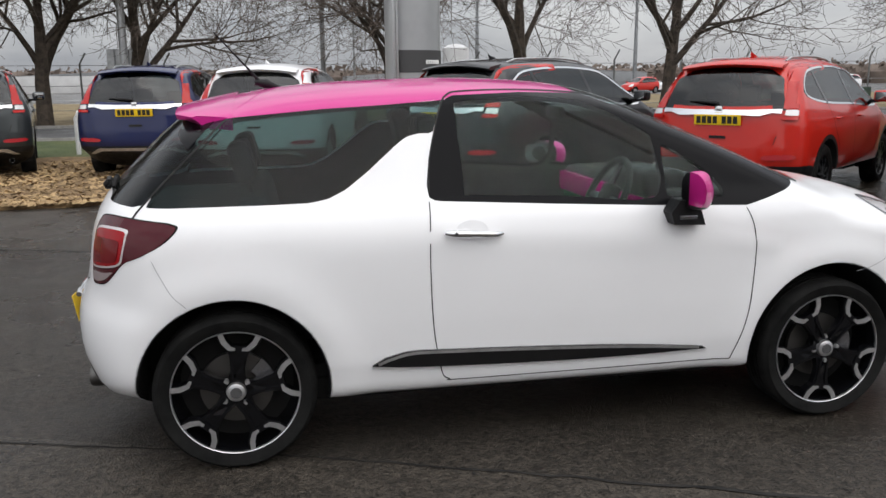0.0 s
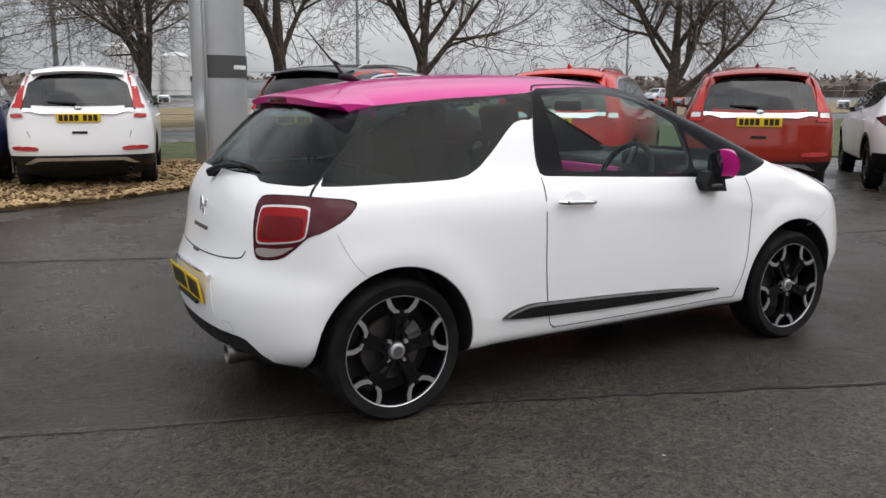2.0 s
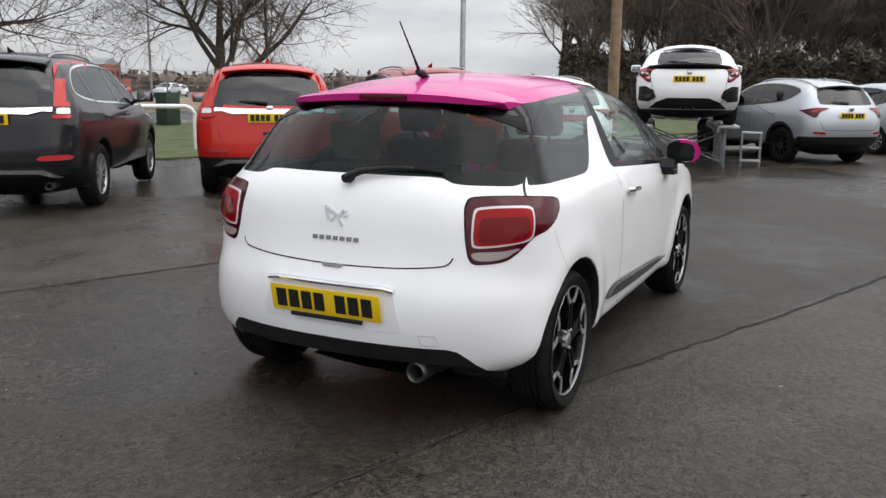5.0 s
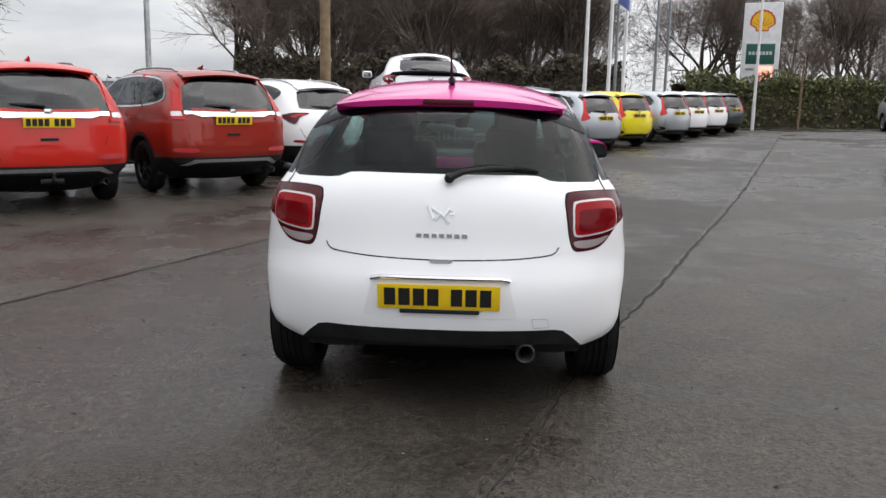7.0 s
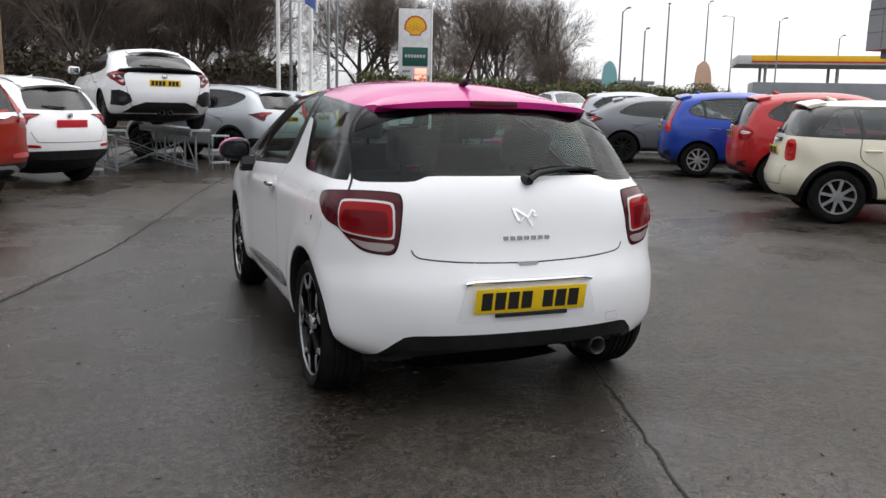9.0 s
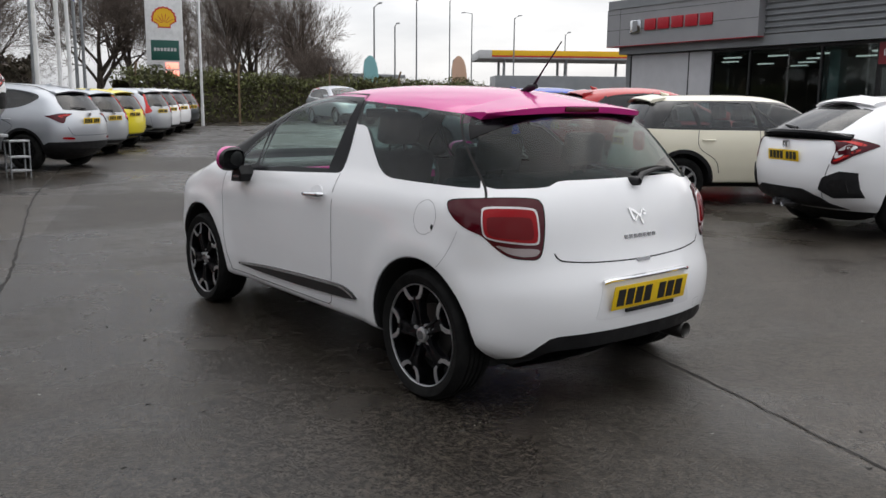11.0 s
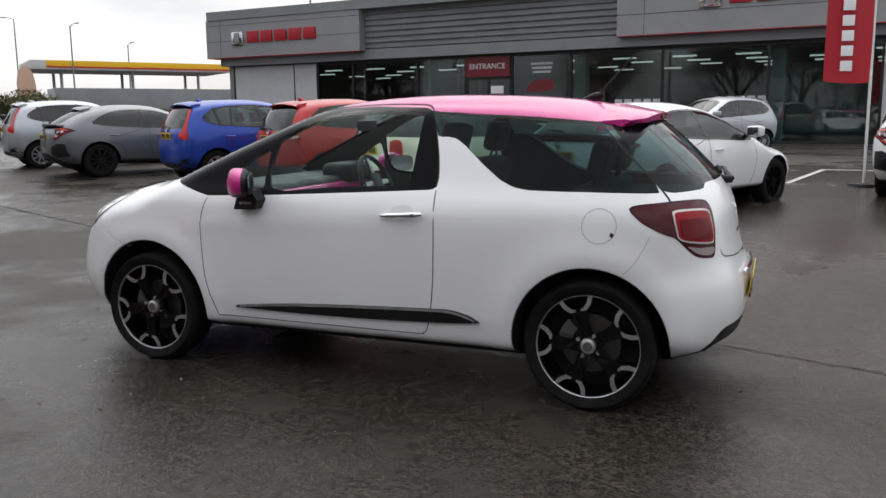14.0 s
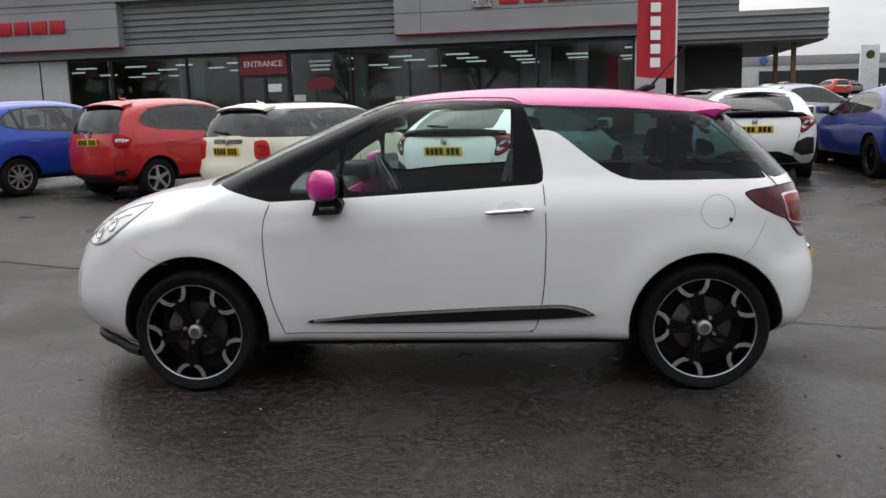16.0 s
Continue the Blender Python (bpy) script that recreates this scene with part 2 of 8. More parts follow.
def tube_geo(points, radii, sides=8, caps=True):
    """A tube along points with a radius at each."""
    vs, fs = [], []
    pts = [Vector(p) for p in points]
    if not isinstance(radii, (list, tuple)):
        radii = [radii] * len(pts)
    up = Vector((0.13, 0.31, 0.94))
    for i, p in enumerate(pts):
        d = (pts[min(i + 1, len(pts) - 1)] - pts[max(i - 1, 0)]).normalized()
        a = d.cross(up)
        if a.length < 0.1:
            a = d.cross(Vector((1, 0, 0)))
        a.normalize()
        b = d.cross(a)
        for k in range(sides):
            w = 2 * math.pi * k / sides
            vs.append(p + radii[i] * (math.cos(w) * a + math.sin(w) * b))
    for i in range(len(pts) - 1):
        for k in range(sides):
            k2 = (k + 1) % sides
            fs.append((i * sides + k, i * sides + k2, (i + 1) * sides + k2, (i + 1) * sides + k))
    if caps:
        fs.append(tuple(range(sides))[::-1])
        fs.append(tuple((len(pts) - 1) * sides + k for k in range(sides)))
    return vs, fs


def lathe_geo(profile, sides=48, axis="y", closed=False):
    """Turn (radius, along) pairs round the axis."""
    vs, fs = [], []
    n = len(profile)
    for k in range(sides):
        w = 2 * math.pi * k / sides
        for r, h in profile:
            c, s = r * math.cos(w), r * math.sin(w)
            vs.append((c, h, s) if axis == "y" else (c, s, h) if axis == "z" else (h, c, s))
    for k in range(sides):
        k2 = (k + 1) % sides
        for i in range(n if closed else n - 1):
            j = (i + 1) % n
            fs.append((k * n + i, k * n + j, k2 * n + j, k2 * n + i))
    return vs, fs


def merge_geo(*geos):
    vs, fs = [], []
    for v, f in geos:
        o = len(vs)
        vs += list(v)
        fs += [tuple(i + o for i in q) for q in f]
    return vs, fs


def prism_geo(outline, y0, y1):
    """A flat outline in x, z made solid between two y."""
    n = len(outline)
    vs = [(x, y0, z) for x, z in outline] + [(x, y1, z) for x, z in outline]
    fs = [tuple(range(n)), tuple(range(2 * n - 1, n - 1, -1))]
    fs += [(i, i + n, (i + 1) % n + n, (i + 1) % n) for i in range(n)]
    return vs, fs


def smooth_line(pts, n=8, closed=False):
    """Catmull-Rom through the points."""
    p = np.array(pts, float)
    if closed:
        p = np.vstack([p[-1], p, p[0], p[1]])
    else:
        p = np.vstack([2 * p[0] - p[1], p, 2 * p[-1] - p[-2]])
    out = []
    for i in range(1, len(p) - 2):
        for k in range(n):
            t = k / n
            a, b, c, d = p[i - 1], p[i], p[i + 1], p[i + 2]
            out.append(0.5 * (2 * b + (c - a) * t + (2 * a - 5 * b + 4 * c - d) * t * t + (3 * b - a - 3 * c + d) * t ** 3))
    if not closed:
        out.append(p[-2])
    return np.array(out)


def poly_sd(poly):
    """Signed distance to a closed outline (negative inside), for arrays of two coordinates."""
    P = np.array(poly, float)
    Q = np.roll(P, -1, 0)

    def sd(u, v):
        p = np.stack([u, v], -1)[:, None, :]
        e = (Q - P)[None]
        w = p - P[None]
        t = np.clip((w * e).sum(-1) / np.maximum((e * e).sum(-1), 1e-12), 0, 1)
        dist = np.sqrt(((w - e * t[..., None]) ** 2).sum(-1)).min(1)
        y1, y2 = P[None, :, 1], Q[None, :, 1]
        cr = ((y1 > p[..., 1]) != (y2 > p[..., 1]))
        with np.errstate(divide="ignore", invalid="ignore"):
            xi = P[None, :, 0] + (p[..., 1] - y1) / (y2 - y1) * e[..., 0]
        inside = (cr & (p[..., 0] < xi)).sum(1) % 2 == 1
        return np.where(inside, -dist, dist)
    return sd


# ---- car bodies ----
class Shape:
    """A body: its side outline, the width of its flanks and how far its corners are rounded."""

    def __init__(self, outline, spine, flank, plan, extra=None):
        c = smooth_line(outline, 14)
        self.x0, self.x1, self.zs = spine
        self.flank, self.plan, self.extra = np.array(flank), np.array(plan), extra
        self.c = c
        top = c[(c[:, 0] >= self.x0 - 0.25) & (c[:, 0] <= self.x1 + 0.25) & (c[:, 1] > self.zs)]
        self.top = top[np.argsort(top[:, 0])]
        self.zb = min(c[0, 1], c[-1, 1])
        bot = np.array([[self.x0, self.zb, 0.10, 2.2], [self.x1, self.zb, 0.10, 2.2]])
        self.bot = bot
        cl = np.vstack([[[self.x0, self.zb, 0.1, 2.2]], c, [[self.x1, self.zb, 0.1, 2.2]]])
        self.fan = []
        for sx, sgn in ((self.x0, -1), (self.x1, 1)):
            s = cl[(cl[:, 0] * sgn >= sx * sgn - 0.12)]
            ang = np.arctan2(s[:, 1] - self.zs, (s[:, 0] - sx) * sgn)
            r = np.hypot(s[:, 0] - sx, s[:, 1] - self.zs)
            o = np.argsort(ang)
            self.fan.append((ang[o], r[o], s[o, 2], s[o, 3]))

    def side(self, x, z):
        y = np.interp(z, self.flank[:, 0], self.flank[:, 1]) * np.interp(x, self.plan[:, 0], self.plan[:, 1])
        return y + self.extra(x, z) if self.extra else y

    def edge(self, x, z):
        """Distance to the outline along the ray from the spine, with the corner's depth and power there."""
        x, z = np.asarray(x, float), np.asarray(z, float)
        zt = [np.interp(x, self.top[:, 0], self.top[:, k]) for k in (1, 2, 3)]
        up = z >= self.zs
        d = np.where(up, zt[0] - z, z - self.zb)
        a, n = np.where(up, zt[1], 0.10), np.where(up, zt[2], 2.2)
        for i, (sx, sgn) in enumerate(((self.x0, -1), (self.x1, 1))):
            m = (x - sx) * sgn > 0
            ang = np.arctan2(z - self.zs, (x - sx) * sgn)
            r = np.hypot(x - sx, z - self.zs)
            A, R, CA, CN = self.fan[i]
            d = np.where(m, np.interp(ang, A, R) - r, d)
            a, n = np.where(m, np.interp(ang, A, CA), a), np.where(m, np.interp(ang, A, CN), n)
        return d, a, n

    def y(self, x, z):
        d, a, n = self.edge(x, z)
        u = np.clip(d / a, 0, 1)
        return self.side(x, z) * (1 - (1 - u) ** n) ** (1 / n) * (d > -1e-6)

    def mesh(self, fans=(26, 20), tops=80, depth=22):
        t = np.linspace(0, 1, depth + 1) ** 1.9
        rays = []
        h = math.pi / 2
        for w in np.linspace(-h, h, fans[0])[:-1]:
            A, R, CA, CN = self.fan[0]
            r = np.interp(w, A, R)
            rays.append((self.x0 - r * math.cos(w), self.zs + r * math.sin(w), self.x0))
        xs = np.linspace(self.x0, self.x1, tops)
        for x in xs[:-1]:
            rays.append((x, np.interp(x, self.top[:, 0], self.top[:, 1]), x))
        for w in np.linspace(h, -h, fans[1])[:-1]:
            A, R, CA, CN = self.fan[1]
            r = np.interp(w, A, R)
            rays.append((self.x1 + r * math.cos(w), self.zs + r * math.sin(w), self.x1))
        for x in xs[::-1][:-1]:
            rays.append((x, self.zb, x))
        ray = np.array(rays)
        n, k = len(ray), depth + 1
        X = ray[:, 0:1] + (ray[:, 2:3] - ray[:, 0:1]) * t
        Z = ray[:, 1:2] + (self.zs - ray[:, 1:2]) * t
        Y = self.y(X.ravel(), Z.ravel())
        V = np.stack([X.ravel(), Y, Z.ravel()], 1)
        idx = np.arange(n * k).reshape(n, k)
        nx = np.roll(idx, -1, 0)
        F = np.stack([idx[:, :-1], nx[:, :-1], nx[:, 1:], idx[:, 1:]], -1).reshape(-1, 4)
        V2 = V * [1, -1, 1]
        F2 = F[:, ::-1] + len(V)
        bm = bmesh.new()
        bv = [bm.verts.new(v) for v in np.vstack([V, V2])]
        for f in np.vstack([F, F2]):
            bm.faces.new([bv[i] for i in f])
        bmesh.ops.remove_doubles(bm, verts=bm.verts, dist=0.0008)
        bmesh.ops.dissolve_degenerate(bm, edges=bm.edges, dist=0.0005)
        bmesh.ops.recalc_face_normals(bm, faces=bm.faces)
        return bm

    def rear_x(self, y, z):
        y, z = np.abs(np.asarray(y, float)), np.asarray(z, float)
        lo, hi = np.full(y.shape, self.c[:, 0].min() - 0.05), np.full(y.shape, self.x0 + 0.4)
        for _ in range(22):
            mid = (lo + hi) / 2
            ok = self.y(mid, z) >= np.maximum(y, 0.004)
            hi, lo = np.where(ok, mid, hi), np.where(ok, lo, mid)
        return hi

    def front_x(self, y, z):
        y, z = np.abs(np.asarray(y, float)), np.asarray(z, float)
        hi, lo = np.full(y.shape, self.c[:, 0].max() + 0.05), np.full(y.shape, self.x1 - 0.4)
        for _ in range(22):
            mid = (lo + hi) / 2
            ok = self.y(mid, z) >= np.maximum(y, 0.004)
            lo, hi = np.where(ok, mid, lo), np.where(ok, hi, mid)
        return lo


def cut(bm, sf, tag, value, only=None):
    """Cut the mesh along sf = 0 and mark the faces where sf < 0."""
    bm.verts.ensure_lookup_table()
    co = np.array([v.co for v in bm.verts])
    val = sf(co[:, 0], co[:, 1], co[:, 2])
    val = np.where(np.abs(val) < 6e-4, 0.0, val)
    lay = bm.verts.layers.float.get("cut") or bm.verts.layers.float.new("cut")
    for v, s in zip(bm.verts, val):
        v[lay] = s
    for e in [e for e in bm.edges if e.verts[0][lay] * e.verts[1][lay] < 0]:
        a, b = e.verts[0][lay], e.verts[1][lay]
        _, nv = bmesh.utils.edge_split(e, e.verts[0], a / (a - b))
        nv[lay] = 0.0
    for f in bm.faces[:]:
        zs = [v for v in f.verts if v[lay] == 0.0]
        if len(zs) == 2 and len(f.verts) > 3 and not any(zs[1] in e.verts for e in zs[0].link_edges):
            if any(v[lay] < 0 for v in f.verts) and any(v[lay] > 0 for v in f.verts):
                bmesh.utils.face_split(f, zs[0], zs[1])
    fl = bm.faces.layers.int.get(tag) or bm.faces.layers.int.new(tag)
    fs = bm.faces[:]
    cc = np.array([f.calc_center_median() for f in fs])
    s = sf(cc[:, 0], cc[:, 1], cc[:, 2])
    for f, q in zip(fs, s):
        if q < 0 and (only is None or f[fl] in only):
            f[fl] = value


def piece(bm, tag, values, y_sign=0):
    """A copy of the faces so marked, as its own bmesh; y_sign picks one flank."""
    fl = bm.faces.layers.int[tag]
    out = bmesh.new()
    seen = {}
    for f in bm.faces:
        if f[fl] in values and (not y_sign or f.calc_center_median().y * y_sign > 0):
            vs = []
            for v in f.verts:
                if v not in seen:
                    seen[v] = out.verts.new(v.co)
                vs.append(seen[v])
            try:
                out.faces.new(vs)
            except ValueError:
                pass
    return out


def shell_part(name, bm, mat, parent, label=""):
    """A panel of the body, shaded smooth."""
    me = bpy.data.meshes.new(name)
    bm.normal_update()
    bm.to_mesh(me)
    bm.free()
    me.shade_smooth()
    me.set_sharp_from_angle(angle=radians(40))
    return part(name, me, mat, parent, label)


def ribbon(shape, pts, mode, width=0.005, lift=0.0015, sgn=1):
    """A narrow strip laid on the body along a line given in side (x, z) or rear (y, z) view."""
    p = np.array(pts, float)
    t = np.gradient(p, axis=0)
    t /= np.maximum(np.linalg.norm(t, axis=1), 1e-9)[:, None]
    nrm = np.stack([-t[:, 1], t[:, 0]], 1)
    vs = []
    for off in (-width / 2, width / 2):
        q = p + nrm * off
        if mode == "side":
            y = (shape.y(q[:, 0], q[:, 1]) + lift) * sgn
            vs += list(zip(q[:, 0], y, q[:, 1]))
        else:
            x = shape.rear_x(q[:, 0], q[:, 1]) - lift
            vs += list(zip(x, q[:, 0], q[:, 1]))
    n = len(p)
    fs = [(i, i + 1, n + i + 1, n + i) for i in range(n - 1)]
    return vs, fs


def drape(shape, outline, mode, lift=0.003, step=0.03, thick=0.0, sgn=1):
    """A panel of any outline laid on the body, with a turned-down rim."""
    bm = bmesh.new()
    o = [tuple(q) for q in outline]
    bm.faces.new([bm.verts.new((u, 0, v)) for u, v in o])
    us, vs = [q[0] for q in o], [q[1] for q in o]
    for lo, hi, ax in ((min(us), max(us), 0), (min(vs), max(vs), 2)):
        k = max(1, int((hi - lo) / step))
        for i in range(1, k):
            c = lo + (hi - lo) * i / k
            co, no = [0, 0, 0], [0, 0, 0]
            co[ax], no[ax] = c, 1
            bmesh.ops.bisect_plane(bm, geom=bm.verts[:] + bm.edges[:] + bm.faces[:], plane_co=co, plane_no=no)
    bmesh.ops.triangulate(bm, faces=[f for f in bm.faces if len(f.verts) > 4])
    co = np.array([v.co for v in bm.verts])
    if mode == "side":
        y = shape.y(co[:, 0], co[:, 2])
        new_co = np.stack([co[:, 0], (y + lift) * sgn, co[:, 2]], 1)
        back = Vector((0, -sgn, 0))
    elif mode == "rear":
        new_co = np.stack([shape.rear_x(co[:, 0], co[:, 2]) - lift, co[:, 0], co[:, 2]], 1)
        back = Vector((1, 0, 0))
    else:
        new_co = np.stack([shape.front_x(co[:, 0], co[:, 2]) + lift, co[:, 0], co[:, 2]], 1)
        back = Vector((-1, 0, 0))
    for v, c in zip(bm.verts, new_co):
        v.co = c
    rim = [e for e in bm.edges if e.is_boundary]
    r = bmesh.ops.extrude_edge_only(bm, edges=rim)
    for g in r["geom"]:
        if isinstance(g, bmesh.types.BMVert):
            g.co += back * (lift + max(thick, 0.004))
    return bm


# ---- the hatchback ----
def tyre_geo(r, rim, w):
    h = w / 2
    pr = [(rim - 0.004, -h * 0.80), (rim + 0.012, -h * 0.93), (rim + 0.045, -h * 1.0), (r - 0.03, -h * 0.97), (r - 0.010, -h * 0.86), (r, -h * 0.66)]
    for g in (-0.42, -0.14, 0.14, 0.42):
        pr += [(r + 0.001, h * (g - 0.06)), (r - 0.007, h * (g - 0.045)), (r - 0.007, h * (g + 0.045)), (r + 0.001, h * (g + 0.06))]
    pr += [(r, h * 0.66), (r - 0.010, h * 0.86), (r - 0.03, h * 0.97), (rim + 0.045, h * 1.0), (rim + 0.012, h * 0.93), (rim - 0.004, h * 0.80)]
    return lathe_geo(pr, 64)


def spun(geo, deg):
    c, s = math.cos(radians(deg)), math.sin(radians(deg))
    return [(x * c - z * s, y, x * s + z * c) for x, y, z in geo[0]], geo[1]


def fork_wheel(parent, at, out, turn):
    """Black alloy wheel with five forked spokes whose tips are machined bright. out: +1 or -1, the outer face's y."""
    r, rim = 0.304, 0.238
    wheel = part("wheel", tyre_geo(r, rim, 0.205), "rubber", parent, "worn black road tyre on an alloy wheel", m=Matrix.Translation(at))
    f = 0.088 * out
    part("rim_edge", lathe_geo([(0.2335, f - 0.012 * out), (0.2350, f + 0.002 * out), (0.2380, f + 0.004 * out), (0.2405, f - 0.002 * out), (0.239, f - 0.02 * out)], 72), "alloy", wheel, "machined bright rim edge")
    part("rim_barrel", lathe_geo([(0.2315, f - 0.005 * out), (0.220, f - 0.06 * out), (0.212, f - 0.17 * out)], 56), "black_rim", wheel)
    part("brake_disc", lathe_geo([(0.05, f - 0.075 * out), (0.138, f - 0.075 * out), (0.138, f - 0.095 * out), (0.05, f - 0.095 * out)], 40), "brake", wheel)
    cal = prism_geo([(0.148 * math.cos(w), 0.148 * math.sin(w)) for w in np.linspace(-0.5, 0.5, 8)] + [(0.085 * math.cos(w), 0.085 * math.sin(w)) for w in np.linspace(0.5, -0.5, 8)], f - 0.10 * out, f - 0.055 * out)
    part("brake_caliper", spun(cal, 20), "badge", wheel, "grey brake caliper", smooth=False)
    part("wheel_back", lathe_geo([(0.0, f - 0.13 * out), (0.215, f - 0.13 * out)], 32), "dark", wheel)
    arms, tips = [], []
    for k in range(5):
        a = turn + 72 * k
        # the broad black arm, then its two black prongs, and the bright chevron on their ends
        ol = [(0.030, 0.034), (0.090, 0.026), (0.140, 0.033), (0.176, 0.044), (0.176, -0.044), (0.140, -0.033), (0.090, -0.026), (0.030, -0.034)]
        vs, fs = prism_geo(ol, f - 0.040 * out, f - 0.010 * out)
        vs = [(x, y - (0.012 * out if x < 0.06 else 0), z) for x, y, z in vs]
        arms.append(spun((vs, fs), a))
        for s in (1, -1):
            rib = prism_geo([(0.045, s * 0.020), (0.140, s * 0.024), (0.160, s * 0.034), (0.160, s * 0.024), (0.140, s * 0.014), (0.045, s * 0.012)], f - 0.02 * out, f - 0.004 * out)
            arms.append(spun(rib, a))
            prong = prism_geo([(0.158, 0.0), (0.158, s * 0.040), (0.186, s * 0.070), (0.219, s * 0.084), (0.229, s * 0.056), (0.202, s * 0.044), (0.184, s * 0.026), (0.182, 0.0)], f - 0.040 * out, f - 0.003 * out)
            arms.append(spun(prong, a))
            tip = prism_geo([(0.166, s * 0.013), (0.166, s * 0.038), (0.190, s * 0.064), (0.2205, s * 0.078), (0.2275, s * 0.060), (0.202, s * 0.048), (0.180, s * 0.028), (0.176, s * 0.013)], f - 0.003 * out, f + 0.001 * out)
            tips.append(spun(tip, a))
    part("spokes", merge_geo(*arms), "black_rim", wheel, "gloss black forked spokes", smooth=False)
    for t in tips:
        part("spoke_tip", t, "alloy", wheel, "machined bright spoke tip", smooth=False)
    hub = part("hub", lathe_geo([(0.0, f - 0.002 * out), (0.026, f - 0.002 * out), (0.034, f - 0.006 * out), (0.040, f - 0.03 * out)], 28), "alloy", wheel, "bright hub cap")
    part("hub_disc", lathe_geo([(0.0, f + 0.0005 * out), (0.021, f + 0.0005 * out), (0.022, f - 0.003 * out)], 24), "badge", hub, "dark grey hub centre")
    for k in range(4):
        w = radians(turn + 45 + 90 * k)
        b = lathe_geo([(0.0, f - 0.006 * out), (0.008, f - 0.006 * out), (0.010, f - 0.012 * out), (0.010, f - 0.03 * out)], 12)
        part("wheel_bolt", ([(x + 0.054 * math.cos(w), y, z + 0.054 * math.sin(w)) for x, y, z in b[0]], b[1]), "alloy", wheel)
    return wheel


HATCH = Shape(
    [(-0.46, 0.19, 0.30, 2.2), (-0.585, 0.24, 0.36, 2.3), (-0.635, 0.34, 0.42, 2.4), (-0.655, 0.46, 0.46, 2.5), (-0.648, 0.58, 0.46, 2.5), (-0.610, 0.68, 0.44, 2.5), (-0.588, 0.78, 0.42, 2.5),
     (-0.565, 0.90, 0.40, 2.5), (-0.515, 1.01, 0.36, 2.5), (-0.385, 1.15, 0.30, 2.5), (-0.235, 1.29, 0.22, 2.4), (-0.10, 1.365, 0.16, 2.3), (0.12, 1.418, 0.13, 2.3), (0.40, 1.448, 0.12, 2.3), (0.75, 1.463, 0.12, 2.3),
     (1.05, 1.463, 0.12, 2.3), (1.35, 1.445, 0.12, 2.3), (1.55, 1.408, 0.12, 2.4), (1.80, 1.312, 0.13, 2.5), (2.10, 1.185, 0.14, 2.6), (2.38, 1.065, 0.16, 2.6), (2.55, 1.015, 0.18, 2.4), (2.80, 0.968, 0.22, 2.2),
     (3.02, 0.900, 0.30, 2.1), (3.18, 0.790, 0.45, 2.1), (3.27, 0.66, 0.54, 2.1), (3.325, 0.50, 0.60, 2.1), (3.325, 0.34, 0.60, 2.1), (3.26, 0.22, 0.60, 2.1), (3.10, 0.18, 0.4, 2.1)],
    (0.10, 2.45, 0.58),
    [(0.15, 0.74), (0.22, 0.775), (0.30, 0.805), (0.40, 0.822), (0.55, 0.832), (0.72, 0.836), (0.84, 0.832), (0.91, 0.820), (0.96, 0.796), (1.01, 0.757), (1.10, 0.712), (1.20, 0.664), (1.30, 0.610), (1.38, 0.560), (1.47, 0.49)],
    [(-0.7, 0.965), (-0.3, 0.985), (0.2, 1.0), (1.6, 1.0), (2.2, 0.99), (2.6, 0.975), (3.3, 0.93)],
    lambda x, z: 0.020 * np.exp(-((np.hypot(x, z - 0.31) - 0.40) / 0.09) ** 2) * (z > 0.2) + 0.020 * np.exp(-((np.hypot(x - 2.464, z - 0.31) - 0.40) / 0.09) ** 2) * (z > 0.2)
    + 0.006 * np.exp(-(np.clip(z - (0.80 + (2.06 - x) * 0.068), -9, 0) / 0.03) ** 2) * np.exp(-(np.clip(z - (0.80 + (2.06 - x) * 0.068), 0, 9) / 0.008) ** 2) * ((x > 0.75) & (x < 2.2)))


# wheel openings: middle along the car, middle height, radius
ARCHES = ((-0.002, 0.318, 0.357), (2.455, 0.326, 0.366))


def diffuser_top(y):
    """Height of the black strip's upper edge across the rear bumper."""
    return np.interp(np.abs(y), [0, 0.50, 0.545, 0.60, 0.68, 0.72], [0.378, 0.378, 0.368, 0.315, 0.225, 0.10])


